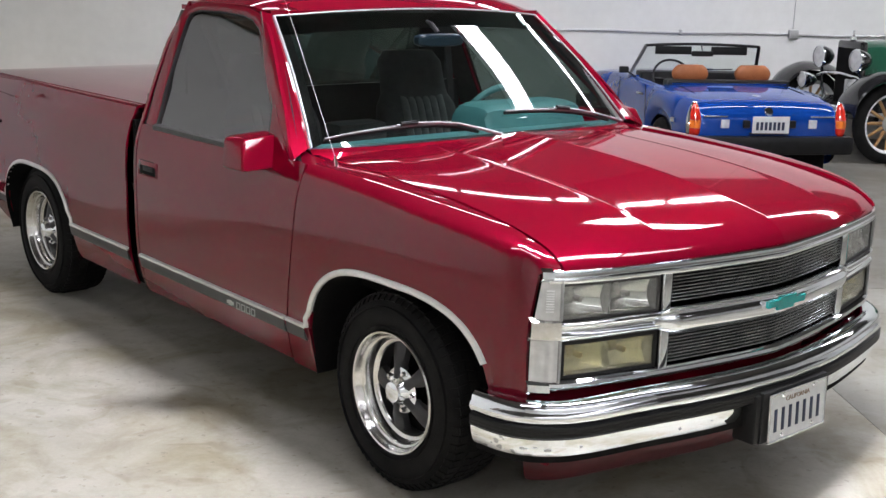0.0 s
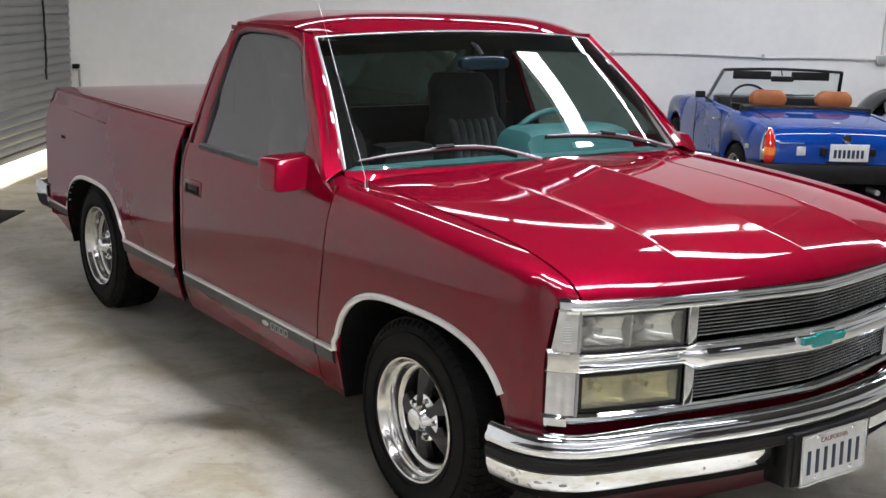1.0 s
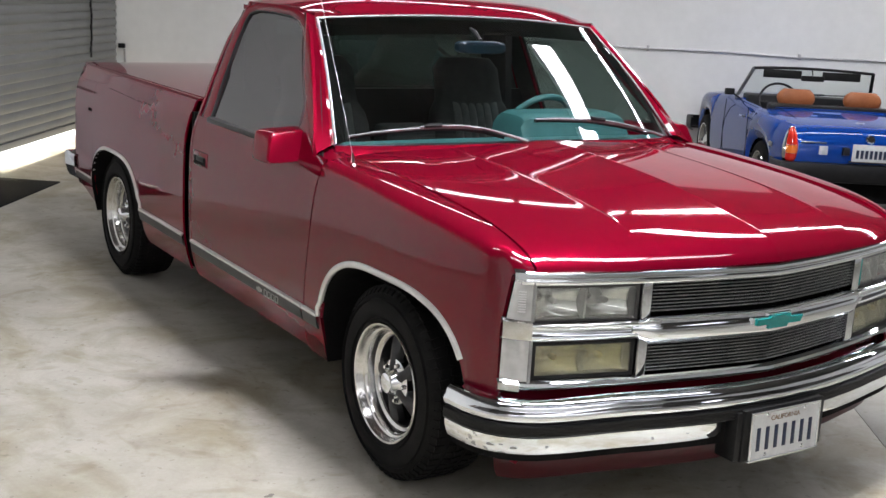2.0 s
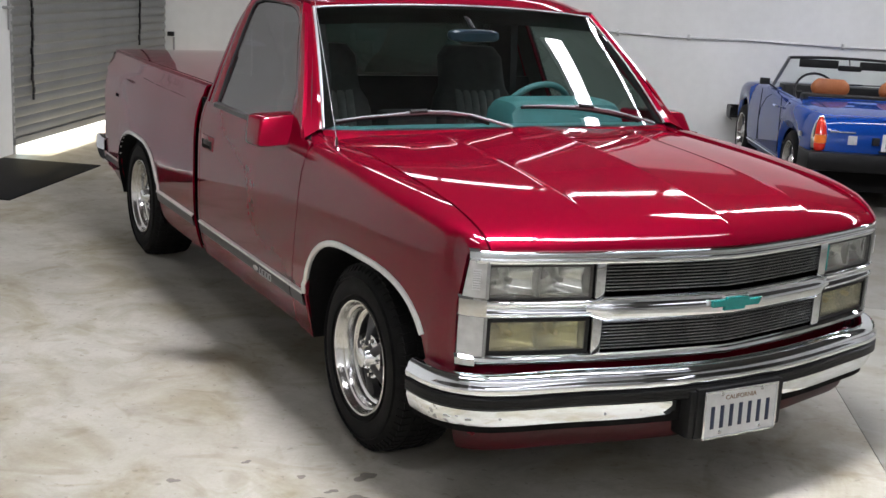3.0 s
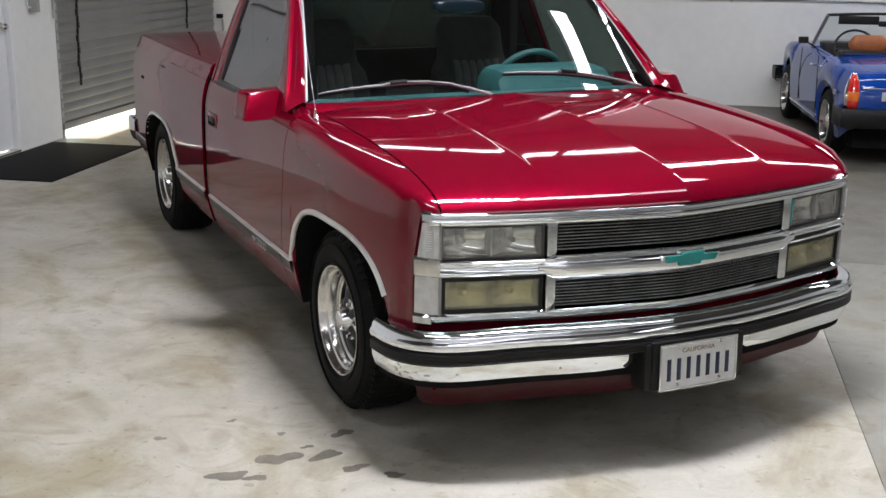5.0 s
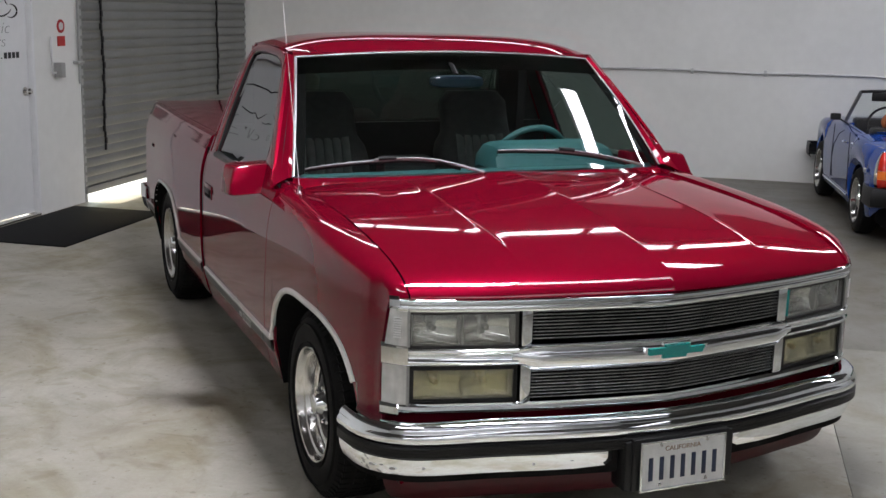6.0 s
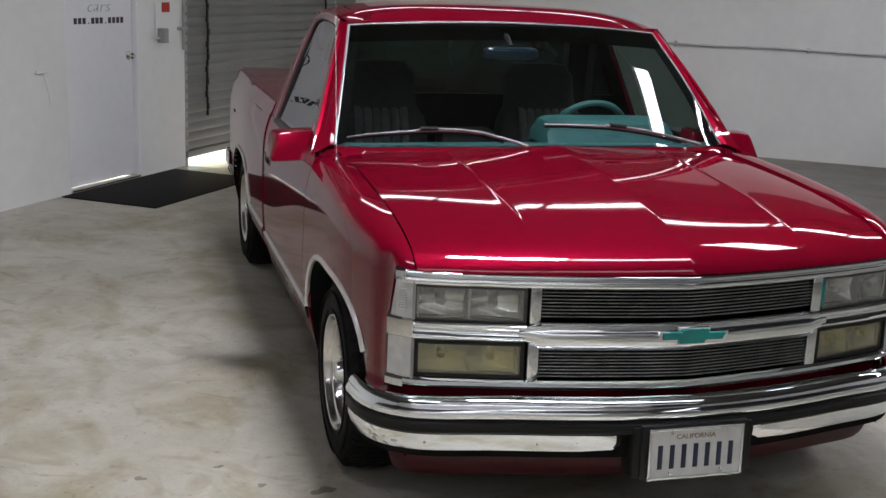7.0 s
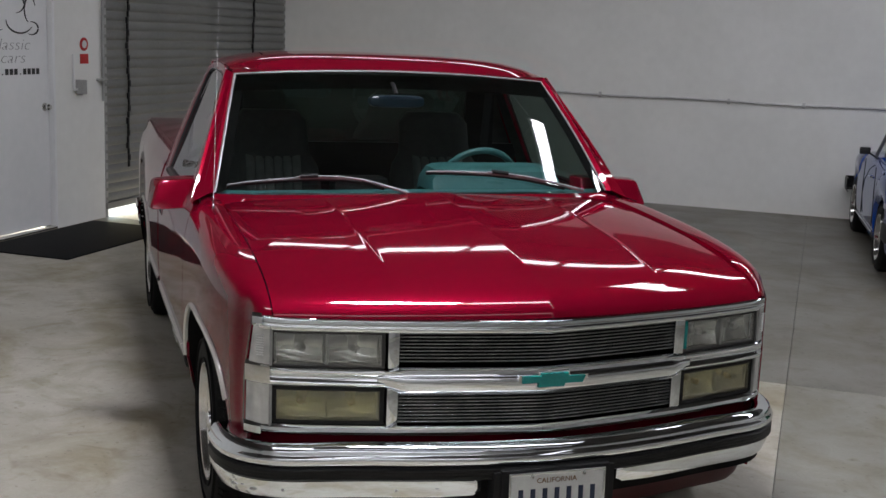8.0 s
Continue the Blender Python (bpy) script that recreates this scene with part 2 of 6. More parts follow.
M_STAIN = surface("oil_stain", (0.11, 0.098, 0.078), (0.20, 0.18, 0.145), 0.42, scale=14)
M_TUBES = {g: glow("fluorescent_diffuser", (0.95, 0.955, 1.04), g) for g in (TUBE_KEY, TUBE_GOOD, TUBE_FAIR, TUBE_DULL, TUBE_WEAK, TUBE_FAINT)}
M_WIPER = surface("silver_wiper", (0.30, 0.31, 0.32), (0.40, 0.41, 0.42), 0.25, metal=0.5, scale=20)
M_STEEL = surface("white_steel", (0.7, 0.7, 0.7), (0.78, 0.78, 0.77), 0.4, scale=6)
M_MIRROR = surface("mirror_glass", (0.85, 0.87, 0.88), (0.9, 0.9, 0.9), 0.02, metal=1.0, scale=5, rough_var=0.01)
M_MIRRORBLUE = surface("blue_mirror_back", (0.0012, 0.007, 0.013), (0.002, 0.010, 0.018), 0.35, scale=10)
M_SHADE = glass("shade_band_glass", (0.04, 0.065, 0.065), low=0.01)
M_LIGHTSTRIP = surface("pale_moulding_edge", (0.74, 0.73, 0.70), (0.82, 0.81, 0.78), 0.25, metal=0.25, scale=20)
M_MOULD = surface("charcoal_moulding", (0.035, 0.033, 0.033), (0.055, 0.052, 0.05), 0.5, scale=15)


# ---- mesh helpers ----
def pchip(xs, ys):
    """A smooth curve through the given pairs that does not overshoot."""
    xs, ys = np.array(xs, float), np.array(ys, float)
    h = np.diff(xs)
    d = np.diff(ys) / h
    m = np.zeros(len(xs))
    for i in range(1, len(xs) - 1):
        if d[i - 1] * d[i] > 0:
            w1, w2 = 2 * h[i] + h[i - 1], h[i] + 2 * h[i - 1]
            m[i] = (w1 + w2) / (w1 / d[i - 1] + w2 / d[i])
    m[0], m[-1] = d[0], d[-1]

    def f(x):
        x = min(max(x, xs[0]), xs[-1])
        i = int(min(max(np.searchsorted(xs, x) - 1, 0), len(h) - 1))
        t = (x - xs[i]) / h[i]
        return float((1 + 2 * t) * (1 - t) ** 2 * ys[i] + t * (1 - t) ** 2 * h[i] * m[i]
                     + t * t * (3 - 2 * t) * ys[i + 1] + t * t * (t - 1) * h[i] * m[i + 1])
    return f


def smooth(a, b, x):
    t = min(max((x - a) / (b - a), 0.0), 1.0)
    return t * t * (3 - 2 * t)


def sheet(bm, rows, close_u=False, close_v=False):
    """Quads through a grid of points."""
    vs = [[bm.verts.new(p) for p in r] for r in rows]
    nu, nv = len(vs), len(vs[0])
    for i in range(nu if close_u else nu - 1):
        for j in range(nv if close_v else nv - 1):
            q = [vs[i][j], vs[(i + 1) % nu][j], vs[(i + 1) % nu][(j + 1) % nv], vs[i][(j + 1) % nv]]
            if len(set(q)) == 4:
                bm.faces.new(q)
    return vs


def shell(bm, rows, t):
    """A grid of points made into a plate of thickness t along its normals (t < 0: to the other side)."""
    P = [[Vector(p) for p in r] for r in rows]
    nu, nv = len(P), len(P[0])
    inner = []
    for i in range(nu):
        r = []
        for j in range(nv):
            a = P[min(i + 1, nu - 1)][j] - P[max(i - 1, 0)][j]
            b = P[i][min(j + 1, nv - 1)] - P[i][max(j - 1, 0)]
            n = a.cross(b)
            n = n.normalized() if n.length > 1e-9 else Vector((0, 0, 1))
            r.append(P[i][j] - n * t)
        inner.append(r)
    A = sheet(bm, P)
    B = sheet(bm, inner)
    for i in range(nu - 1):
        bm.faces.new((A[i][0], A[i + 1][0], B[i + 1][0], B[i][0]))
        bm.faces.new((A[i][-1], A[i + 1][-1], B[i + 1][-1], B[i][-1]))
    for j in range(nv - 1):
        bm.faces.new((A[0][j], A[0][j + 1], B[0][j + 1], B[0][j]))
        bm.faces.new((A[-1][j], A[-1][j + 1], B[-1][j + 1], B[-1][j]))


def box(bm, x0, x1, y0, y1, z0, z1, bevel=0.0, m=None):
    r = bmesh.ops.create_cube(bm, size=1)
    vs = r["verts"]
    mat = Matrix.Translation(((x0 + x1) / 2, (y0 + y1) / 2, (z0 + z1) / 2)) @ Matrix.Diagonal((abs(x1 - x0), abs(y1 - y0), abs(z1 - z0), 1))
    if m is not None:
        mat = m @ mat
    bmesh.ops.transform(bm, matrix=mat, verts=vs)
    if bevel:
        es = list({e for v in vs for e in v.link_edges})
        bmesh.ops.bevel(bm, geom=es, offset=bevel, segments=2, affect='EDGES', profile=0.6)


def tube(bm, pts, r, n=10, closed=False, taper=None, cap=True):
    """A round bar along points."""
    P = [Vector(p) for p in pts]
    rings = []
    up = Vector((0.0123, 0.0312, 1))
    for i, p in enumerate(P):
        a = P[(i - 1) % len(P)] if closed or i else P[0]
        b = P[(i + 1) % len(P)] if closed or i < len(P) - 1 else P[-1]
        d = (b - a).normalized()
        s = d.cross(up)
        if s.length < 1e-3:
            s = d.cross(Vector((1, 0, 0)))
        s.normalize()
        w = s.cross(d)
        rad = r if taper is None else r * taper[i]
        rings.append([p + (s * math.cos(k * math.tau / n) + w * math.sin(k * math.tau / n)) * rad for k in range(n)])
    vs = sheet(bm, rings, close_u=closed, close_v=True)
    if not closed and cap:
        bm.faces.new(vs[0])
        bm.faces.new(vs[-1])


def lathe(bm, prof, n=48, m=None):
    """Turn (radius, height) pairs round the local x axis; height runs along x."""
    rows = []
    for k in range(n):
        a = k * math.tau / n
        rows.append([Vector((h, r * math.cos(a), r * math.sin(a))) for r, h in prof])
    if m is not None:
        rows = [[m @ p for p in r] for r in rows]
    sheet(bm, rows, close_u=True)


def finish(name, bm, sharp=32.0, merge=True):
    if merge:
        bmesh.ops.remove_doubles(bm, verts=bm.verts, dist=1e-5)
    bmesh.ops.recalc_face_normals(bm, faces=bm.faces)
    lim = radians(sharp)
    for f in bm.faces:
        f.smooth = True
    for e in bm.edges:
        e.smooth = not (len(e.link_faces) != 2 or e.calc_face_angle(0) > lim)
    me = bpy.data.meshes.new(name)
    bm.to_mesh(me)
    bm.free()
    return me


def part(name, bm, material, parent, label="", sharp=32.0):
    """Link a bmesh as one mesh object under a thing or a part."""
    me = finish(name, bm, sharp)
    me.materials.append(material)
    ob = new(name, me)
    if parent is not None:
        ob.parent = parent
    if label:
        ob["label"] = label
    return ob


def thing(name, label, category, m=None, group="", kind=""):
    ob = new(name)
    ob.empty_display_size = 0.2
    if m is not None:
        ob.matrix_world = m
    return tagged(ob, label, category, group, kind)


def solid(name, bm, material, label, category, m=None, kind="", group="", sharp=32.0):
    ob = part(name, bm, material, None, sharp=sharp)
    if m is not None:
        ob.matrix_world = m
    return tagged(ob, label, category, group, kind)


def mirrored(rows, s):
    return [[(p[0] * s, p[1], p[2]) for p in r] for r in rows]


def lettering(name, body, size, material, parent, m, squeeze=1.0, thick=0.0006, thin=0.0):
    cu = bpy.data.curves.new(name, 'FONT')
    cu.body, cu.size, cu.align_x, cu.align_y, cu.extrude = body, size, 'CENTER', 'CENTER', thick
    cu.offset = -thin
    tmp = bpy.data.objects.new(name, cu)
    scene.collection.objects.link(tmp)
    me = bpy.data.meshes.new_from_object(tmp.evaluated_get(bpy.context.evaluated_depsgraph_get()))
    bpy.data.objects.remove(tmp)
    me.name = name
    me.materials.clear()
    me.materials.append(material)
    ob = new(name, me)
    ob.parent = parent
    ob.matrix_basis = m @ Matrix.Diagonal((squeeze, 1, 1, 1))
    return ob


R_BUILD = pose(0, 0, 0, 0, 0, BUILDING_TURN)
BACK = 8.45        # inner face of the back wall
LEFT = -4.70       # inner face of the left wall
RIGHT, FRONT, HIGH, LINING = 11.0, -8.6, 4.7, 3.0


# ---- the hall ----
def hall():
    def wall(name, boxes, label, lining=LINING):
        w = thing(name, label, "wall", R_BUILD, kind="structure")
        # the upper band is unseen, added dark to cut haze on the hood
        for nm, mat, lo, hi in (("lining", M_WALL, 0.0, lining), ("dark_upper_band", M_UPPER_DARK, lining, HIGH)):
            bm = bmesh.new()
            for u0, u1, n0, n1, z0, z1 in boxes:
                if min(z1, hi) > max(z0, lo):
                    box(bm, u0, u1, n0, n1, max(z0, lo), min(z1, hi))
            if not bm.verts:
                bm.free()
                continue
            part(nm, bm, mat, w, "white painted wall lining" if lo == 0 else "dark band added above the lining, out of view")
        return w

    # slabs with sawn joints, in three tones, darkest beyond the cross joint
    floor = thing("floor", "pale sealed concrete warehouse floor with stains and sawn joints", "floor", R_BUILD, kind="structure")
    g = 0.0014
    edge = JOINT_U + 6.2
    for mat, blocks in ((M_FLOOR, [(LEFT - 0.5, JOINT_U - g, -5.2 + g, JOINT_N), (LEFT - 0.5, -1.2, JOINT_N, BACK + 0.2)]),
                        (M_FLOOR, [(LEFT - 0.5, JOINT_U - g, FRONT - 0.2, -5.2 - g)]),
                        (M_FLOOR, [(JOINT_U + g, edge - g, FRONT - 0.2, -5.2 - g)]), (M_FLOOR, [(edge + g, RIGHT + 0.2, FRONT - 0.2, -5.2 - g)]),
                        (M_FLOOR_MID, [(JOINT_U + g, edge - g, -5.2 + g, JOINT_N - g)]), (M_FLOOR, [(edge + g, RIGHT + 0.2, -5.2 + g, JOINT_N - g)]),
                        (M_FLOOR_DARK, [(-1.2 + g, JOINT_U - g, JOINT_N + g, BACK + 0.2)]), (M_FLOOR_DARK, [(JOINT_U + g, edge - g, JOINT_N + g, BACK + 0.2)]),
                        (M_FLOOR_DARK, [(edge + g, RIGHT + 0.2, JOINT_N + g, BACK + 0.2)])):
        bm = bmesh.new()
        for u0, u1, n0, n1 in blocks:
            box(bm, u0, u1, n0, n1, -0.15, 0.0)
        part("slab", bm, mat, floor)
    bm = bmesh.new()
    box(bm, LEFT - 0.5, RIGHT + 0.2, FRONT - 0.2, BACK + 0.2, -0.3, -0.151)
    solid("ground", bm, M_DARK, "dark hardcore bed under the concrete slabs", "ground", R_BUILD, "structure")
    bm = bmesh.new()
    box(bm, -60, LEFT - 0.5, -60, 60, -0.25, -0.02)
    solid("pavement", bm, M_PAVE, "sunlit pale paving outside the roller door", "pavement", R_BUILD, "structure")

    # lining heights are set for what hood and chrome mirror, not measured
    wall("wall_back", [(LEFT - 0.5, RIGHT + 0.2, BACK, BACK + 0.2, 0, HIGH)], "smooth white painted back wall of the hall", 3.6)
    wall("wall_right", [(RIGHT, RIGHT + 0.2, FRONT, BACK, 0, HIGH)], "unseen side wall of the hall with white lining", 2.6)
    wall("wall_front", [(LEFT - 0.5, RIGHT + 0.2, FRONT - 0.2, FRONT, 0, HIGH)], "unseen end wall, white to the top to brighten the chrome", HIGH)
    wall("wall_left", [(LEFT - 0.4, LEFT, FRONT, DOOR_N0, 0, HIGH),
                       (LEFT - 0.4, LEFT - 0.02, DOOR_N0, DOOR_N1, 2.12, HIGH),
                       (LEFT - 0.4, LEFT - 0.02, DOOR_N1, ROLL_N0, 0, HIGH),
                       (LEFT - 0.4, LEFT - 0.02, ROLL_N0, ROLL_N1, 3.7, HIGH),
                       # narrow jamb added behind the curtain's end against a light leak
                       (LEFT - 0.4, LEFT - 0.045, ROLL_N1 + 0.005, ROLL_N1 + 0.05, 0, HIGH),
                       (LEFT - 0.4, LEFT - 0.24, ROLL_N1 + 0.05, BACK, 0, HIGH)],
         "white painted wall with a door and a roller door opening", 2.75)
    beam = thing("trim_beam", "brown timber beam with a pale capping along the top of the white lining", "beam", R_BUILD, kind="structure")
    for nm, mat, z0, z1, out in (("timber", M_BEAM, 2.75, 2.98, 0.05), ("capping", M_STEEL, 2.984, 3.03, 0.06)):
        bm = bmesh.new()
        box(bm, LEFT - 0.01, LEFT + out, FRONT + 0.01, ROLL_N0 - 0.1, z0, z1, 0.006)
        part(nm, bm, mat, beam)
    bm = bmesh.new()
    box(bm, LEFT - 0.5, RIGHT + 0.2, FRONT - 0.2, BACK + 0.2, HIGH, HIGH + 0.2)
    solid("ceiling", bm, M_UPPER_DARK, "dark grey ceiling of the hall, out of view", "ceiling", R_BUILD, "structure")

    # strip lights in rows parallel to the back wall
    bm = bmesh.new()
    box(bm, -0.61, 0.61, -0.15, 0.15, 0.0, 0.05, 0.008)
    me_body = finish("housing", bm)
    me_body.materials.append(M_STEEL)
    bm = bmesh.new()
    rows = []
    for i in range(9):
        a = math.pi * i / 8
        rows.append([(-0.60, -0.12 * math.cos(a), -0.035 * math.sin(a)), (0.60, -0.12 * math.cos(a), -0.035 * math.sin(a))])
    vs = sheet(bm, rows)
    bm.faces.new([r[0] for r in vs])
    bm.faces.new([r[1] for r in vs])
    me_tube = finish("diffuser", bm)
    tubes = {}
    for g in M_TUBES:
        tubes[g] = me_tube.copy()
        tubes[g].materials.append(M_TUBES[g])
    for n, centres, wide, turn, g in [(n, c, 1.0, 0, g) for n, c, g in LIGHT_ROWS] + [(2.82, [1.82], 1.7, -38, TUBE_FAIR)]:
        for u in centres:
            t = thing("strip_light", "white fluorescent strip light, out of view, hanging under the grey roof", "strip light",
                      R_BUILD @ pose(u, n, LIGHT_Z, 0, 0, turn), group="strip lights in rows")
            b = new("housing", me_body)
            b.parent = t
            d = new("diffuser", tubes[g])
            d.parent = t
            b.scale[1] = d.scale[1] = wide
            if turn:
                b.scale[0] = d.scale[0] = 1.35
            for s in (-0.45, 0.45):
                bm = bmesh.new()
                tube(bm, [(s, 0, 0.04), (s, 0, HIGH - LIGHT_Z)], 0.006, 6)
                part("hanger", bm, M_GALV, t)


def roller_door():
    """A crooked, partly raised curtain of steel slats in side guides."""
    t = thing("roller_door", "grey steel roller door with slats, raised a little off the floor", "roller door",
              R_BUILD @ Matrix.Translation((ROLL_U, 0, 0)))
    n0, n1 = ROLL_N0 - 0.02, ROLL_N1 + 0.02
    # one slat profile, interlocking curve
    bm = bmesh.new()
    prof = [(0.0, 0.0), (0.012, 0.006), (0.020, 0.022), (0.021, 0.045), (0.014, 0.066), (0.002, 0.076), (0.0, 0.082)]
    sheet(bm, [[(x, n0, z), (x, n1, z)] for x, z in prof])
    # backing sheet, lapped so that no sun leaks between slats
    sheet(bm, [[(-0.004, n0, z), (-0.004, n1, z)] for z in (-0.002, 0.086)])
    me = finish("slat", bm, 50)
    me.materials.append(M_ROLL)
    z = ROLL_Z
    k = 0
    while z < 3.62:
        s = new("slat", me)
        s.parent = t
        tilt = ROLL_TILT * max(0.0, 1 - k / 26)
        s.matrix_basis = Matrix.Translation((0, (n0 + n1) / 2, z)) @ pose(0, 0, 0, tilt, 0, 0) @ Matrix.Translation((0, -(n0 + n1) / 2, 0))
        z += 0.083
        k += 1
    bm = bmesh.new()
    box(bm, -0.02, 0.035, n0, n1, -0.055, 0.002, 0.006)
    bar = part("bottom_bar", bm, M_ROLL, t)
    bar.matrix_basis = Matrix.Translation((0, (n0 + n1) / 2, ROLL_Z)) @ pose(0, 0, 0, ROLL_TILT, 0, 0) @ Matrix.Translation((0, -(n0 + n1) / 2, 0))
    for n in (ROLL_N0, ROLL_N1):
        bm = bmesh.new()
        box(bm, -0.03, 0.02, n - 0.02, n + 0.012, 0, 3.7, 0.004)
        part("guide", bm, M_GREYBOX, t)
    bm = bmesh.new()
    lathe(bm, [(0.01, ROLL_N0), (0.24, ROLL_N0), (0.24, ROLL_N1), (0.01, ROLL_N1)], 24, Matrix.Translation((-0.1, 0, 3.85)) @ pose(0, 0, 0, 0, 0, 90))
    part("barrel", bm, M_ROLL, t)

    # hand chains hanging in front of the curtain
    for n, low in CHAINS:
        bm = bmesh.new()
        zz = low
        i = 0
        while zz < 3.5:
            w = 0.010 * math.sin(zz * 7.3) + 0.008 * math.sin(zz * 29)
            h = 0.015 if i % 2 else 0.010
            box(bm, 0.036, 0.052, n + w - h, n + w + h, zz, zz + 0.0545, 0.003)
            zz += 0.055
            i += 1
        solid("hand_chain", bm, M_BLACK, "dark hand chain hanging in front of the roller door", "chain",
              R_BUILD @ Matrix.Translation((ROLL_U, 0, 0)), group="chains of the roller door")


def side_door():
    t = thing("door_1", "white flush door with a round knob and painted signwriting", "door",
              R_BUILD @ Matrix.Translation((LEFT - 0.06, 0, 0)), kind="structure")
    bm = bmesh.new()
    box(bm, -0.045, 0.0, DOOR_N0 + 0.035, DOOR_N1 - 0.035, 0.03, 2.08, 0.003)
    part("leaf", bm, M_DOORPAINT, t)
    for a, b, z0, z1 in ((DOOR_N0, DOOR_N0 + 0.03, 0, 2.12), (DOOR_N1 - 0.03, DOOR_N1, 0, 2.12), (DOOR_N0 + 0.03, DOOR_N1 - 0.03, 2.085, 2.12)):
        bm = bmesh.new()
        box(bm, -0.08, 0.045, a, b, z0, z1, 0.004)
        part("door_frame", bm, M_DOORPAINT, t)
    # unseen stops added behind the leaf to keep sun out of its gaps
    for a, b, z0, z1 in ((DOOR_N0 + 0.03, DOOR_N0 + 0.06, 0.025, 2.085), (DOOR_N1 - 0.06, DOOR_N1 - 0.03, 0.025, 2.085), (DOOR_N0 + 0.06, DOOR_N1 - 0.06, 2.05, 2.085)):
        bm = bmesh.new()
        box(bm, -0.079, -0.047, a, b, z0, z1, 0.002)
        part("door_stop", bm, M_DOORPAINT, t)
    bm = bmesh.new()
    box(bm, -0.10, 0.06, DOOR_N0 + 0.03, DOOR_N1 - 0.03, 0, 0.025, 0.006)
    part("threshold", bm, M_ALU, t, "worn aluminium threshold")
    bm = bmesh.new()
    lathe(bm, [(0.0, 0.062), (0.018, 0.06), (0.027, 0.045), (0.024, 0.03), (0.012, 0.02), (0.012, 0.008), (0.033, 0.006), (0.034, 0.0)], 20,
          Matrix.Translation((0.0, KNOB_N, 1.0)))
    part("knob", bm, M_ALU, t, "brushed metal round knob")
    # signwriting: drawn as strokes and bars
    ns = (DOOR_N0 + DOOR_N1) / 2 + 0.01
    W = 1.35
    bm = bmesh.new()
    for cx, cz, rx, rz, a0, a1 in ((-0.10, 1.74, 0.05, 0.14, 60, 290), (0.02, 1.80, 0.09, 0.07, -80, 160), (0.07, 1.68, 0.12, 0.10, 180, 330), (0.16, 1.76, 0.05, 0.10, 20, 250), (0.17, 1.62, 0.06, 0.05, -120, 100)):
        pts = [(0.002, ns + W * cx + W * rx * math.cos(radians(a0 + (a1 - a0) * i / 14)), cz + rz * math.sin(radians(a0 + (a1 - a0) * i / 14))) for i in range(15)]
        tp = [0.35 + 0.9 * math.sin(math.pi * i / 14) for i in range(15)]
        tube(bm, pts, 0.006, 6, taper=tp)
    part("monogram", bm, M_INK, t, "black painted monogram of swept strokes")
    face = Matrix(((0, 0, 1, 0), (1, 0, 0, 0), (0, 1, 0, 0), (0, 0, 0, 1)))
    slant = Matrix(((1, 0.25, 0, 0), (0, 1, 0, 0), (0, 0, 1, 0), (0, 0, 0, 1)))
    for z, word, o in ((1.49, "classic", -0.01), (1.39, "cars", 0.01)):
        w = lettering("signwriting", word, 0.125, M_INKPALE, t, Matrix.Translation((0.0012, ns + o, z)) @ face, 1.45, thin=0.003)
        w.data.transform(slant)
        w["label"] = "pale grey painted word"
    bm = bmesh.new()
    for i in range(12):
        if i in (3, 7):
            box(bm, 0.0005, 0.002, ns + W * (-0.215 + i * 0.039), ns + W * (-0.205 + i * 0.039), 1.262, 1.272)
        else:
            box(bm, 0.0005, 0.002, ns + W * (-0.225 + i * 0.039), ns + W * (-0.197 + i * 0.039), 1.262, 1.308)
    part("number_bars", bm, M_INK, t, "row of small black bars")


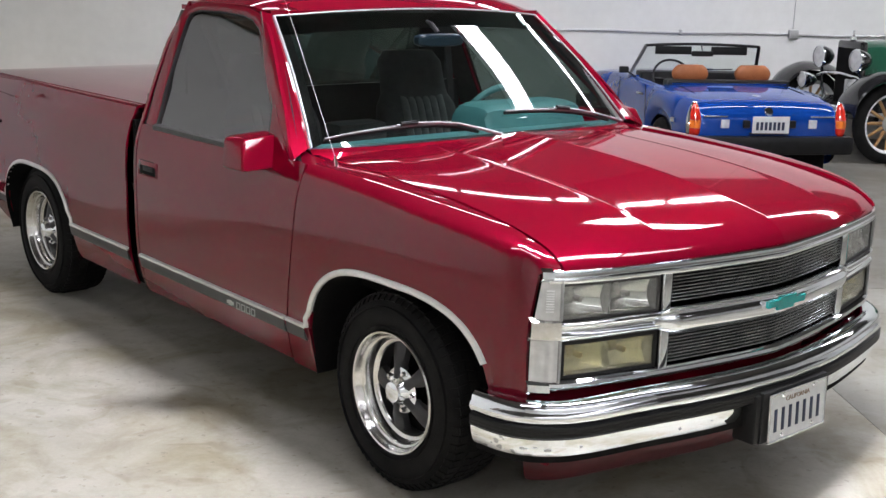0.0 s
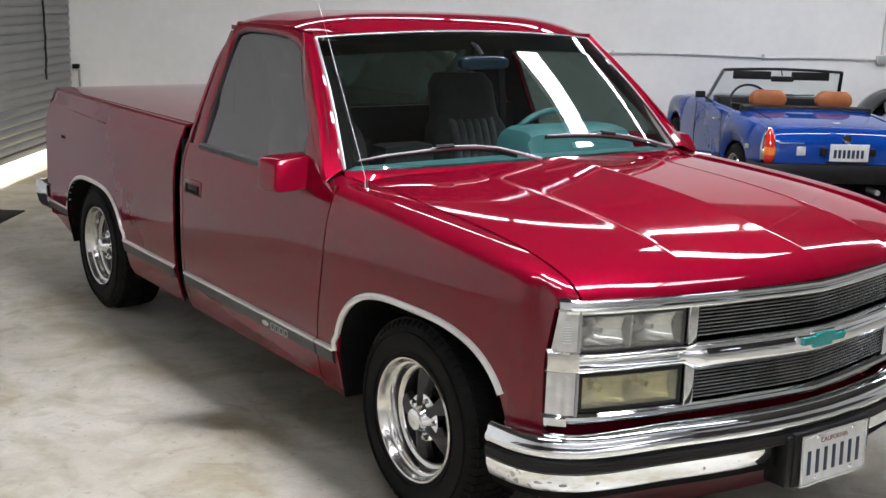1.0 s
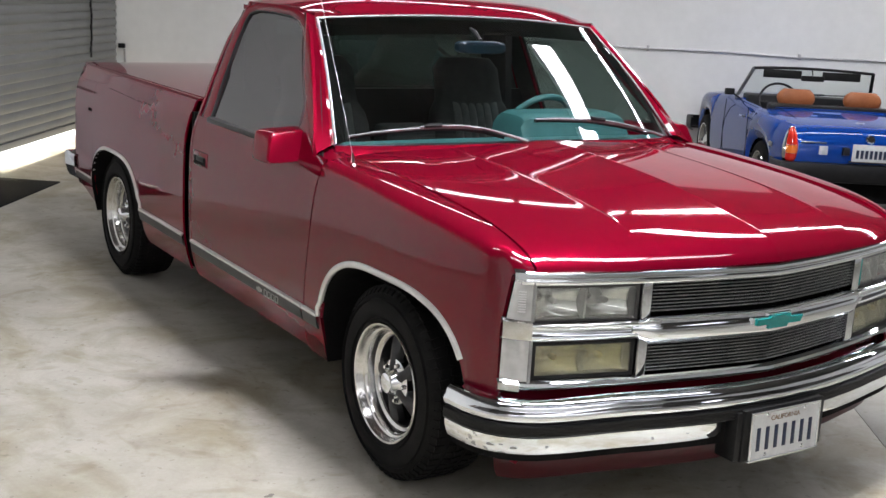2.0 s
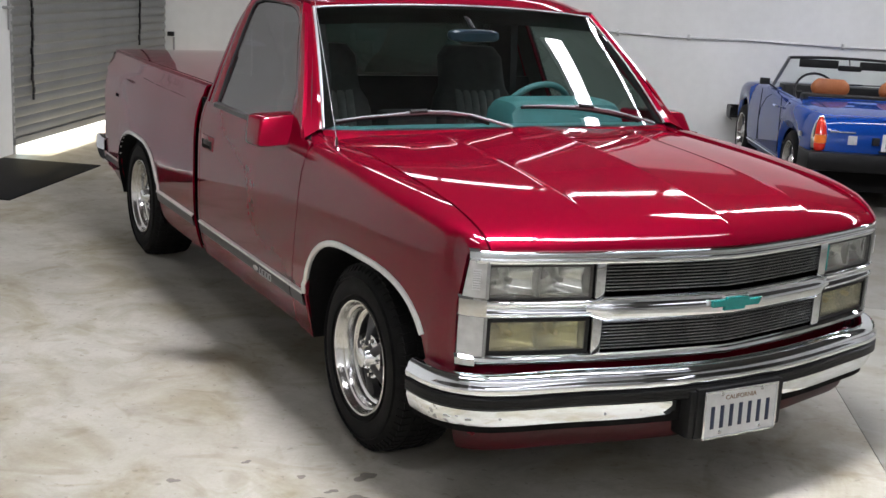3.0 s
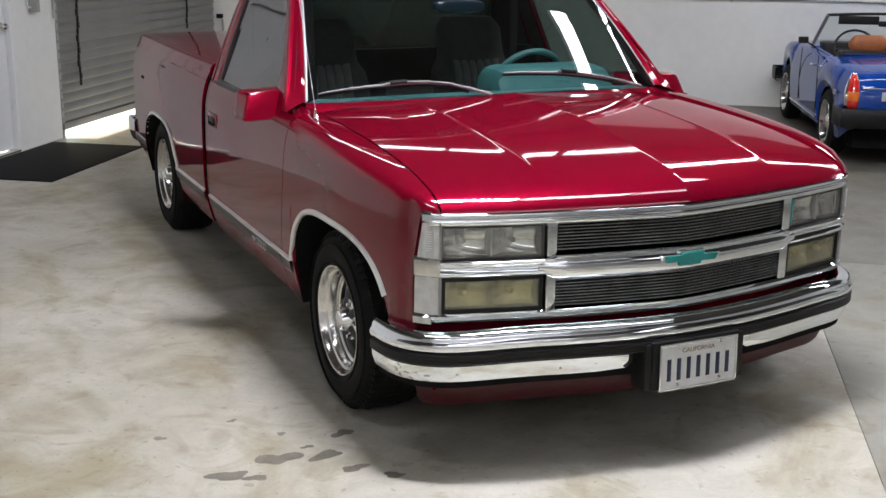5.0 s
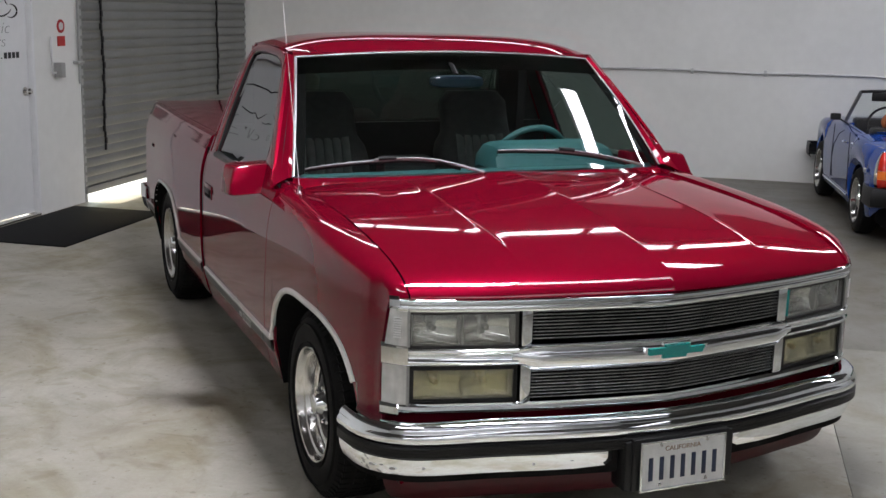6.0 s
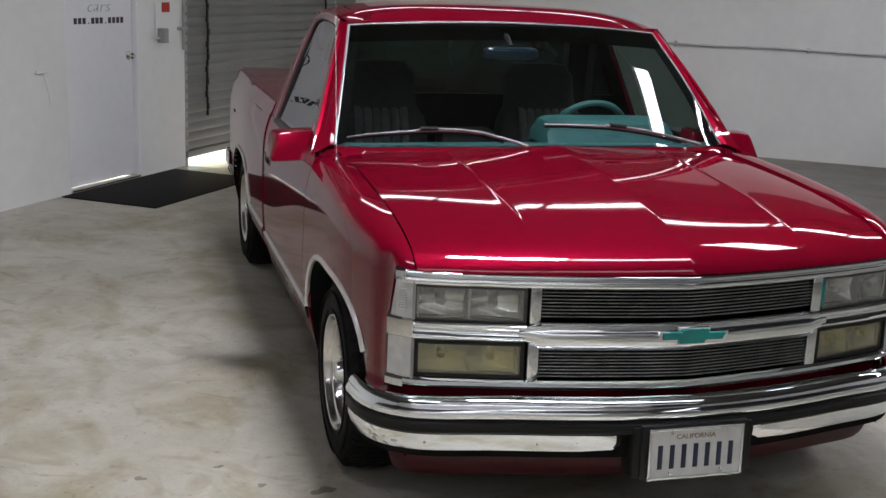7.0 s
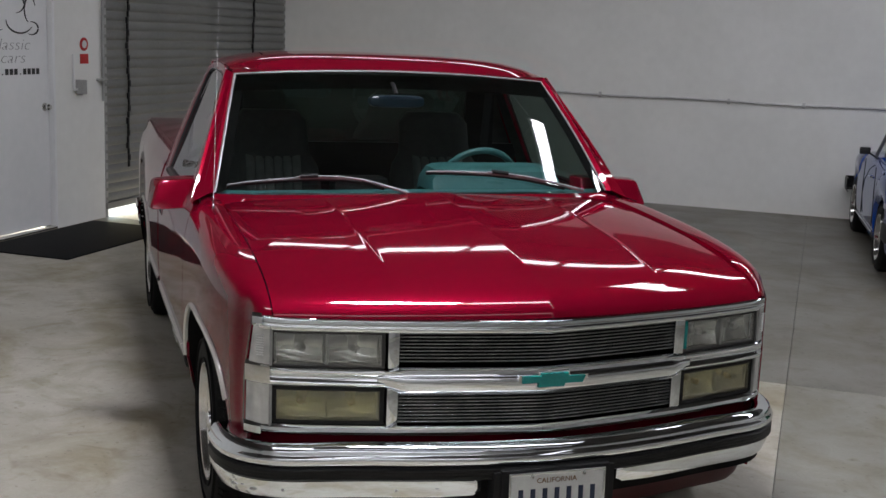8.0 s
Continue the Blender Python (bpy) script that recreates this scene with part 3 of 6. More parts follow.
def wall_fittings():
    s = thing("fire_sign", "small red sign with a disc on the white wall", "sign", R_BUILD)
    bm = bmesh.new()
    lathe(bm, [(0.0, 0.004), (0.055, 0.004), (0.055, 0.0)], 24, Matrix.Translation((LEFT - 0.019, SIGN_N, 1.50)))
    part("disc", bm, M_REDSIGN, s)
    bm = bmesh.new()
    lathe(bm, [(0.0, 0.0), (0.032, 0.0), (0.032, 0.0025), (0.0, 0.0025)], 20, Matrix.Translation((LEFT - 0.0145, SIGN_N, 1.50)))
    part("centre", bm, M_PLATE, s)
    bm = bmesh.new()
    box(bm, LEFT - 0.019, LEFT - 0.014, SIGN_N - 0.055, SIGN_N + 0.055, 1.34, 1.42)
    part("panel", bm, M_REDSIGN, s)

    b = thing("switch_box", "grey metal switch box with conduit on the white wall", "switch box", R_BUILD)
    bm = bmesh.new()
    box(bm, LEFT - 0.019, LEFT + 0.05, BOX_N - 0.032, BOX_N + 0.032, 1.09, 1.21, 0.006)
    part("body", bm, M_GREYBOX, b)
    bm = bmesh.new()
    tube(bm, [(LEFT + 0.01, BOX_N - 0.05, 1.13), (LEFT + 0.01, BOX_N - 0.09, 1.13), (LEFT + 0.01, BOX_N - 0.10, 1.16), (LEFT + 0.01, BOX_N - 0.10, 1.42)], 0.009, 8)
    part("conduit", bm, M_STEEL, b)

    # lock bar beside the roller door
    b = thing("door_latch", "steel latch bar beside the roller door", "latch", R_BUILD)
    bm = bmesh.new()
    tube(bm, [(LEFT + 0.0, ROLL_N0 - 0.06, 1.02), (LEFT + 0.0, ROLL_N0 - 0.06, 3.0)], 0.012, 8)
    part("bar", bm, M_GREYBOX, b)
    bm = bmesh.new()
    tube(bm, [(LEFT - 0.02, ROLL_N0 - 0.12, 1.2), (LEFT + 0.02, ROLL_N0 - 0.12, 1.2), (LEFT + 0.02, ROLL_N0 - 0.03, 1.2)], 0.012, 8)
    part("handle", bm, M_GREYBOX, b)

    # pull bracket on the wall
    b = thing("wall_bracket", "small white bracket with a hanging strap on the wall", "bracket", R_BUILD)
    bm = bmesh.new()
    box(bm, LEFT - 0.002, LEFT + 0.02, 2.70, 2.84, 0.93, 0.955, 0.004)
    part("plate", bm, M_STEEL, b)
    bm = bmesh.new()
    tube(bm, [(LEFT + 0.012, 2.78, 0.94), (LEFT + 0.02, 2.82, 0.80), (LEFT + 0.012, 2.84, 0.68)], 0.006, 6)
    part("strap", bm, M_STEEL, b)

    # conduit along the back wall
    c = thing("wall_conduit", "thin grey conduit running along the white back wall", "conduit", R_BUILD)
    bm = bmesh.new()
    pts = [(-2.2 + 0.25 * i, BACK - 0.016, CONDUIT_Z + 0.006 * math.sin(i * 0.9)) for i in range(53)]
    tube(bm, pts, 0.012, 8)
    part("pipe", bm, M_GALV, c)
    for u in (-1.1, 0.25, 1.0, 2.6, 4.9, 7.0):
        bm = bmesh.new()
        box(bm, u - 0.015, u + 0.015, BACK - 0.034, BACK, CONDUIT_Z - 0.03, CONDUIT_Z + 0.03, 0.003)
        part("clip", bm, M_GALV, c)
    j = thing("junction_box", "round grey junction box on the wall conduit", "junction box", R_BUILD)
    bm = bmesh.new()
    box(bm, JBOX_U - 0.055, JBOX_U + 0.055, BACK - 0.06, BACK, CONDUIT_Z - 0.045, CONDUIT_Z + 0.055, 0.02)
    part("body", bm, M_GALV, j)
    bm = bmesh.new()
    tube(bm, [(JBOX_U, BACK - 0.012, CONDUIT_Z + 0.06), (JBOX_U + 0.01, BACK - 0.012, 2.6), (JBOX_U, BACK - 0.012, HIGH)], 0.005, 6)
    part("cable", bm, M_GALV, j)

    # corner pipe and outlet
    p = thing("corner_pipe", "thin dark pipe down the corner of the back wall", "pipe", R_BUILD)
    bm = bmesh.new()
    tube(bm, [(PIPE_U, BACK - 0.02, 0.0), (PIPE_U, BACK - 0.02, HIGH)], 0.014, 8)
    part("pipe", bm, M_GREYBOX, p)
    o = thing("wall_outlet", "small dark outlet box with a cable on the wall", "outlet", R_BUILD)
    bm = bmesh.new()
    box(bm, OUTLET_U - 0.035, OUTLET_U + 0.035, BACK - 0.05, BACK, 0.79, 0.84, 0.008)
    part("body", bm, M_BLACK, o)
    bm = bmesh.new()
    tube(bm, [(OUTLET_U + 0.03, BACK - 0.02, 0.78), (OUTLET_U + 0.04, BACK - 0.02, 0.5), (OUTLET_U + 0.045, BACK - 0.02, 0.02)], 0.012, 6)
    part("cable", bm, M_GREYBOX, o)

    # floor mat
    bm = bmesh.new()
    box(bm, LEFT + 0.02, -3.86, 2.92, 4.42, 0.0, 0.010, 0.003)
    solid("floor_mat", bm, M_MAT, "black ribbed rubber mat lying on the concrete", "mat", R_BUILD)
    # oil drips
    rnd = random.Random(7)
    for x, y, r in STAINS:
        bm = bmesh.new()
        n = 22
        ph = [rnd.uniform(0, 6.28) for _ in range(3)]
        vs = [bm.verts.new((x + r * (1 + 0.25 * math.sin(2 * a + ph[0]) + 0.18 * math.sin(3 * a + ph[1]) + 0.1 * math.sin(5 * a + ph[2])) * math.cos(a) * 1.15,
                            y + r * (1 + 0.25 * math.sin(2 * a + ph[0]) + 0.18 * math.sin(3 * a + ph[1]) + 0.1 * math.sin(5 * a + ph[2])) * math.sin(a) * 0.75, 0.0012))
              for a in [k * math.tau / n for k in range(n)]]
        bm.faces.new(vs)
        solid("oil_drip", bm, M_STAIN, "dark dried oil drip on the concrete floor", "stain", group="oil drips by the front wheel")


JOINT_U, JOINT_N = 1.14, 2.02
DOOR_N0, DOOR_N1, KNOB_N = 3.05, 3.99, 3.90
ROLL_N0, ROLL_N1, ROLL_U, ROLL_Z, ROLL_TILT = 4.68, 8.16, -4.73, 0.125, 0.0
CHAINS = ((4.98, 0.42), (7.36, 0.75))
SIGN_N, BOX_N = 4.38, 4.29
CONDUIT_Z, JBOX_U, PIPE_U, OUTLET_U = 1.13, 3.85, -4.86, -4.74
LIGHT_Z = 4.25
# rows of strips: distance n, centres u, glow of the tubes
# -2.2 tube and -7.6 row: unseen, added to fill floor and end wall
LIGHT_ROWS = ((5.45, [-3.5 + 1.3 * k for k in range(4)], TUBE_WEAK), (5.45, [1.7, 3.0, 4.3, 5.6], TUBE_FAIR), (5.45, [6.9, 8.2], TUBE_GOOD),
              (-0.6, [0.05], TUBE_KEY), (-0.6, [1.35], TUBE_FAIR), (-0.6, [2.65], TUBE_WEAK), (-2.2, [-1.3], TUBE_FAIR),
              (-3.3, [0.0 + 1.3 * k for k in range(6)], TUBE_FAINT), (-5.6, [0.0 + 1.3 * k for k in range(6)], TUBE_FAINT), (-7.6, [-1.95 + 1.3 * k for k in range(7)], TUBE_DULL))
STAINS = [(-1.29, -0.35, 0.06), (-1.135, -0.39, 0.045), (-1.02, -0.24, 0.035), (-1.48, -0.41, 0.05), (-1.40, -0.46, 0.03),
          (-1.17, -0.30, 0.018), (-1.62, -0.03, 0.02), (-1.35, 0.02, 0.015), (-1.08, -0.52, 0.035), (-1.22, -0.16, 0.016), (-0.98, -0.62, 0.03), (-1.95, -0.72, 0.03)]
hall()
roller_door()
side_door()
wall_fittings()


# ---- the pickup truck: front axle at y = 0, nose towards -y ----
AXLE_R = 2.985
side_x = pchip([0.20, 0.26, 0.30, 0.36, 0.45, 0.60, 0.80, 0.90, 0.97, 1.03, 1.09],
               [0.890, 0.918, 0.935, 0.953, 0.969, 0.976, 0.975, 0.970, 0.957, 0.936, 0.905])
upper_x = pchip([1.02, 1.15, 1.30, 1.45, 1.54], [0.938, 0.890, 0.830, 0.765, 0.722])
nose_in = pchip([-0.62, -0.56, -0.45, -0.35, -0.20, 0.0, 0.3], [0.088, 0.074, 0.046, 0.027, 0.008, 0.0, 0.0])
nose_y = pchip([0.0, 0.08, 0.25, 0.45, 0.65, 0.80, 0.83, 0.865, 0.893], [-0.787, -0.780, -0.757, -0.722, -0.676, -0.633, -0.620, -0.594, -0.562])
CORNER_X = pchip([0.50, 0.66, 0.72, 0.87], [0.893, 0.892, 0.887, 0.872])
hood_front = pchip([0.0, 0.06, 0.25, 0.45, 0.65, 0.83], [-0.800, -0.794, -0.770, -0.735, -0.690, -0.630])
hood_rear = pchip([0.0, 0.45, 0.83], [0.42, 0.44, 0.52])
HOOD_C = pchip([0, .008, .02, .05, .1, .19, .4, .7, .95, 1.23], [.872, .890, .906, .931, .951, .974, 1.012, 1.050, 1.073, 1.084])
HOOD_S = pchip([0, .008, .02, .06, .18, .33, .56, .75, .98, 1.20], [.866, .877, .887, .913, .948, .974, .999, 1.011, 1.022, 1.030])


def hood_z(x, y):
    a = min(abs(x), 0.83)
    d = max(0.0, y - hood_front(a))
    c, s = HOOD_C(d), HOOD_S(d)
    if d > 0.06:
        q, m = math.sqrt(d), smooth(0.06, 0.16, d)
        c += m * (0.9101 + 0.066 * q + 0.2422 * d - 0.1439 * q * d - c)
        s += m * (0.8526 + 0.2684 * q - 0.1001 * d + 0.0021 * q * d - s)
    ridge = 0.0015 * math.exp(-((a - 0.45) / 0.006) ** 2) * smooth(0.10, 0.35, d)
    return hood_skin(a, d, c, s) + ridge


def hood_skin(a, d, c, s):
    k = c + (s - c) * 0.542 + 0.008 * smooth(0.02, 0.2, d)
    if a < 0.45:
        t = a / 0.45
        return c + (k - c) * t - 0.004 * t * (1 - t)
    t = (a - 0.45) / 0.38
    return k + (s - k) * t + 0.013 * (t - t ** 5) * smooth(0.10, 0.5, d)


seam_z = pchip([-0.60, -0.594, -0.58, -0.55, -0.45, -0.30, -0.07, 0.12, 0.35, 0.60], [0.868, 0.878, 0.892, 0.912, 0.946, 0.972, 0.996, 1.010, 1.022, 1.030])


def arch(y, yc, w, top, base=0.27, p=3.1):
    t = abs((y - yc) / w)
    return base if t >= 1 else base + (top - base) * (1 - t ** p) ** (1 / p)


def arch_rows(y0, y1, yc, w, n=16):
    """Column places from y0 to y1, dense at the ends of a wheel arch."""
    ys = [y0 + (yc - w - y0) * i / 5 for i in range(5)] if y0 < yc - w else []
    ys += [yc - w * math.cos(math.pi * (i / n)) for i in range(n + 1)]
    e = 0.0009
    ys = sorted(set(ys) | {yc - w - e, yc + w + e})
    if y1 > yc + w:
        ys += [yc + w + (y1 - yc - w) * i / 5 for i in range(1, 6)]
    return [y for y in ys if y0 - 1e-6 <= y <= y1 + 1e-6]


def paint_panel(name, rows, parent, s, label="", t=0.012, mat=None):
    bm = bmesh.new()
    shell(bm, mirrored(rows, s), t)
    return part(name, bm, mat or M_PAINT, parent, label)


def door_seam(z):
    return 0.511 + max(0.0, (1.0 - z)) * 0.145


def arch_trim(parent, s, yc, w, top, lo_r, lo_f, xin):
    """Bright lip round a wheel opening."""
    pts = []
    for i in range(61):
        a = math.pi * i / 60
        y = yc + w * math.cos(a)
        z = arch(y, yc, w - 1e-6, top) if 0 < i < 60 else 0.27
        pts.append((y, z))
    # finer walk along the steep ends
    pts = [(yc + w, 0.27 + 0.03 * k) for k in range(8)] + [p for p in pts if p[1] > 0.50] + [(yc - w, 0.48 - 0.03 * k) for k in range(8)]
    keep = []
    for y, z in pts:
        if (y > yc and z >= lo_r) or (y <= yc and z >= lo_f):
            keep.append((y, z))
    rows = []
    for i, (y, z) in enumerate(keep):
        a, b = keep[max(i - 1, 0)], keep[min(i + 1, len(keep) - 1)]
        d = Vector((b[0] - a[0], b[1] - a[1])).normalized()
        nrm = Vector((d.y, -d.x))
        if nrm.dot(Vector((y - yc, z - 0.35))) < 0:
            nrm = -nrm
        r = []
        for off, lift in ((-0.004, -0.012), (-0.005, 0.004), (0.001, 0.009), (0.010, 0.009), (0.016, 0.005), (0.018, -0.002)):
            yy, zz = y + nrm.x * off, z + nrm.y * off
            r.append((-(side_x(zz) - xin(yy) + lift), yy, zz))
        rows.append(r)
    bm = bmesh.new()
    sheet(bm, mirrored(rows, s))
    return part("wheel_arch_trim", bm, M_LIGHTSTRIP, parent, "bright metal wheel arch trim")


def wheel(parent, x, y, s, steer=0.0):
    """One tyre on a five-spoke polished wheel; the local x axis points outwards."""
    w = new("wheel")
    w.empty_display_size = 0.1
    w.parent = parent
    w.matrix_basis = pose(x, y, 0.335, 0, 0, 180 + steer if s > 0 else steer)
    R, half = 0.335, 0.118
    # outward is -x of the wheel's own axes for s > 0 (right-hand side of the truck)
    bm = bmesh.new()
    prof = [(0.196, half - 0.012), (0.203, half - 0.002), (0.215, half + 0.004), (0.240, half + 0.010), (0.272, half + 0.009), (0.298, half + 0.000),
            (0.315, half - 0.012), (0.327, half - 0.030), (0.3345, half - 0.055), (0.336, 0.0), (0.3345, -half + 0.055), (0.327, -half + 0.030),
            (0.298, -half), (0.25, -half - 0.008), (0.196, -half + 0.012)]
    lathe(bm, prof, 72)
    # raised rings on the sidewall
    for r0, r1 in ((0.222, 0.226), (0.286, 0.290)):
        lathe(bm, [(r0, half + 0.004), (r0 + 0.001, half + 0.0135), (r1 - 0.001, half + 0.0135), (r1, half + 0.004)], 72)
    part("tyre", bm, M_TYRE, w, "black tyre with worn sidewall")
    # tread blocks
    bm = bmesh.new()
    for k in range(64):
        a = k * math.tau / 64
        rot = pose(0, 0, 0, math.degrees(a), 0, 0)
        for c, wd, sk in ((-0.083, 0.036, 8), (-0.042, 0.030, -14), (0.0, 0.034, 14), (0.042, 0.030, -14), (0.083, 0.036, 8)):
            rr = R - (0.0055 if abs(c) > 0.06 else 0.0)
            m = rot @ pose(c, 0, rr, 0, (5 if c > 0.06 else -5 if c < -0.06 else 0), sk)
            box(bm, -wd / 2, wd / 2, -0.0125, 0.0125, -0.004, 0.004, 0, m)
        for sgn in (1, -1):
            m = rot @ pose(sgn * (half - 0.016), 0, R - 0.016, 0, sgn * 48, 0)
            box(bm, -0.016, 0.016, -0.009, 0.009, -0.004, 0.004, 0, m)
    part("tread", bm, M_TYRE, w)
    bm = bmesh.new()
    prof = [(0.208, half - 0.004), (0.2085, half + 0.004), (0.205, half + 0.008), (0.199, half + 0.006), (0.193, half - 0.004), (0.190, half - 0.016),
            (0.186, half - 0.020), (0.180, half - 0.022), (0.176, half - 0.030), (0.172, half - 0.055), (0.167, half - 0.058), (0.160, half - 0.060), (0.156, half - 0.066)]
    lathe(bm, prof, 72)
    part("rim", bm, M_ALU, w, "polished deep dish rim")
    bm = bmesh.new()
    lathe(bm, [(0.1558, half - 0.066), (0.157, half - 0.085), (0.157, 0.0), (0.165, -half + 0.03), (0.2, -half + 0.01)], 48)
    part("barrel", bm, M_SPOKE, w, "dark grey wheel barrel")
    bm = bmesh.new()
    lathe(bm, [(0.158, half - 0.115), (0.0, half - 0.115)], 32)
    part("brake_disc", bm, M_DARK, w)
    for k in range(5):
        a = math.degrees(k * math.tau / 5) + 18
        rot = pose(0, 0, 0, a, 0, 0)
        bm = bmesh.new()
        rows = []
        for i in range(9):
            t = i / 8
            r = 0.045 + 0.118 * t
            wd = 0.021 + 0.016 * smooth(0.1, 0.75, t) - 0.004 * smooth(0.8, 1.0, t)
            h = half - 0.030 - 0.040 * t
            rows.append([rot @ Vector((h - 0.030, -wd, r)), rot @ Vector((h - 0.006, -wd * 0.92, r)), rot @ Vector((h + 0.004, -wd * 0.45, r)), rot @ Vector((h + 0.006, 0, r)),
                         rot @ Vector((h + 0.004, wd * 0.45, r)), rot @ Vector((h - 0.006, wd * 0.92, r)), rot @ Vector((h - 0.030, wd, r))])
        sheet(bm, rows)
        part("spoke", bm, M_SPOKE, w, "dark grey cast wheel spoke", sharp=50)
        rot2 = pose(0, 0, 0, a + 36, 0, 0)
        bm = bmesh.new()
        lathe(bm, [(0.0, 0.022), (0.007, 0.021), (0.0095, 0.012), (0.0095, 0.0), (0.014, -0.002)], 6, rot2 @ Matrix.Translation((half - 0.046, 0, 0.064)))
        part("lug_nut", bm, M_CHROME, w)
    bm = bmesh.new()
    lathe(bm, [(0.0, half + 0.004), (0.022, half + 0.003), (0.034, half - 0.002), (0.036, half - 0.012), (0.039, half - 0.016), (0.042, half - 0.028), (0.050, half - 0.036),
               (0.078, half - 0.042), (0.080, half - 0.07)], 40)
    part("hub_cap", bm, M_CHROME, w, "chrome centre cap")
    return w


def truck_lower(truck):
    for s in (1, -1):
        # --- front fender ---
        ys = sorted(set(arch_rows(-0.60, 0.55, 0.0, 0.462)) | {-0.597, -0.593, -0.585, -0.565, -0.54, -0.51})
        rows = []
        for Y in ys:
            zs = seam_z(Y)
            zc = zs - 0.048
            zb = max(arch(Y, 0.0, 0.462, 0.712), 0.27)
            inn = nose_in(Y)
            xc = side_x(zc) - inn
            xs = 0.826 - 0.0 * inn
            col = []
            for i in range(9):
                t = i / 8
                mx, mz = xc - 0.012, zs + 0.004
                x = (1 - t) ** 2 * xs + 2 * t * (1 - t) * mx + t * t * xc
                z = (1 - t) ** 2 * zs + 2 * t * (1 - t) * mz + t * t * zc
                col.append((x, z))
            nside = 18
            for i in range(1, nside + 1):
                z = zc + (zb - zc) * i / nside
                col.append((side_x(z) - inn, z))
            r = []
            for x, z in col:
                a = 0.463 if z < 0.74 else 0.463 - 0.26 * smooth(0.74, 0.86, z)
                wr = min(max((Y - a) / (0.55 - a), 0), 1)
                y = Y + wr * (door_seam(z) - 0.003 - 0.55)
                if Y < -0.50:
                    wf = (-0.50 - Y) / 0.10
                    x = x + wf * (min(x, CORNER_X(z) + 0.003) - x)
                    y = Y + wf * (nose_y(min(x, 0.893)) + 0.60)
                r.append((-x, y, z))
            rows.append(r)
        fender = paint_panel("front_fender", rows, truck, s, "red metallic front fender")
        arch_trim(fender, s, 0.0, 0.462, 0.712, 0.445, 0.54, nose_in)

        # --- wheel wells ---
        for yc, w, top, xi in ((0.0, 0.458, 0.708, nose_in), (AXLE_R, 0.448, 0.672, lambda y: 0.0)):
            bm = bmesh.new()
            rows = []
            for i in range(25):
                y = yc - w * math.cos(math.pi * i / 24)
                z = arch(y, yc, w - 1e-6, top)
                xo = side_x(max(z, 0.3)) - xi(y) - 0.006
                rows.append([(-xo, y, z), (-0.60, y, z)])
            sheet(bm, mirrored(rows, s))
            bm.faces.new([bm.verts.new((-0.60 * s, yc - w * math.cos(math.pi * i / 24), arch(yc - w * math.cos(math.pi * i / 24), yc, w - 1e-6, top))) for i in range(25)])
            part("wheel_well", bm, M_DARK, truck)

        # --- door ---
        rows = []
        for i in range(27):
            t = i / 26
            r = []
            for j in range(25):
                z = 1.025 + (0.285 - 1.025) * j / 24
                y0, y1 = door_seam(z) + 0.003, 1.772
                x = side_x(z)
                r.append((-x, y0 + (y1 - y0) * t, z))
            rows.append(r)
        door = paint_panel("cab_door", rows, truck, s, "red cab door with chrome-edged moulding")
        # window frame ring, on the leaning upper surface
        inner = [(1.660, 1.030), (1.30, 1.024), (0.95, 1.020), (0.790, 1.018), (0.794, 1.085), (0.830, 1.185), (0.930, 1.300), (1.04, 1.405), (1.105, 1.455), (1.170, 1.484), (1.26, 1.500), (1.45, 1.508), (1.62, 1.506), (1.685, 1.492), (1.700, 1.465), (1.695, 1.35), (1.68, 1.18)]
        outer = [(1.740, 1.026), (1.30, 1.020), (0.95, 1.014), (0.600, 1.012), (0.640, 1.060), (0.745, 1.185), (0.865, 1.305), (0.985, 1.415), (1.060, 1.475), (1.140, 1.512), (1.25, 1.530), (1.45, 1.538), (1.65, 1.536), (1.735, 1.515), (1.760, 1.465), (1.760, 1.35), (1.752, 1.18)]
        bm = bmesh.new()
        rings = []
        for f, lift in ((1.0, -0.012), (1.0, 0.002), (0.75, 0.004), (0.3, 0.003), (0.0, -0.002), (0.0, -0.022)):
            rings.append([(-(upper_x(zi + (zo - zi) * f) + lift), yi + (yo - yi) * f, zi + (zo - zi) * f) for (yi, zi), (yo, zo) in zip(inner, outer)])
        sheet(bm, mirrored(rings, s), close_v=True)
        part("window_frame", bm, M_PAINT, door)
        bm = bmesh.new()
        rings = [[(-(upper_x(z) + lift), y, z) for y, z in [(cy + (y - cy) * k, cz + (z - cz) * k) for y, z in inner]]
                 for k, lift in ((1.0, -0.003), (0.975, -0.004), (0.975, -0.014)) for cy, cz in ((1.25, 1.27),)]
        sheet(bm, mirrored(rings, s), close_v=True)
        part("window_seal", bm, M_BLACK, door)
        bm = bmesh.new()
        rings = [[(-(upper_x(zi + (zo - zi) * f) - 0.030), yi + (yo - yi) * f, zi + (zo - zi) * f) for (yi, zi), (yo, zo) in zip(inner, outer)] for f in (1.1, 0.5, 0.02)]
        sheet(bm, mirrored(rings, s), close_v=True)
        part("frame_lining", bm, M_HEADLINER, door)
        # chrome belt line under the glass
        bm = bmesh.new()
        rows = [[(-(upper_x(1.02) + lf), y, 1.02 + dz) for dz, lf in ((-0.010, 0.004), (-0.006, 0.009), (0.010, 0.008), (0.016, -0.004))] for y in [0.79 + 0.087 * i for i in range(11)]]
        sheet(bm, mirrored(rows, s))
        part("belt_moulding", bm, M_MOULD, door)
        bm = bmesh.new()
        vs = [bm.verts.new((-(upper_x(z) - 0.012) * s, y, z)) for y, z in inner]
        bm.faces.new(vs)
        bmesh.ops.triangulate(bm, faces=bm.faces)
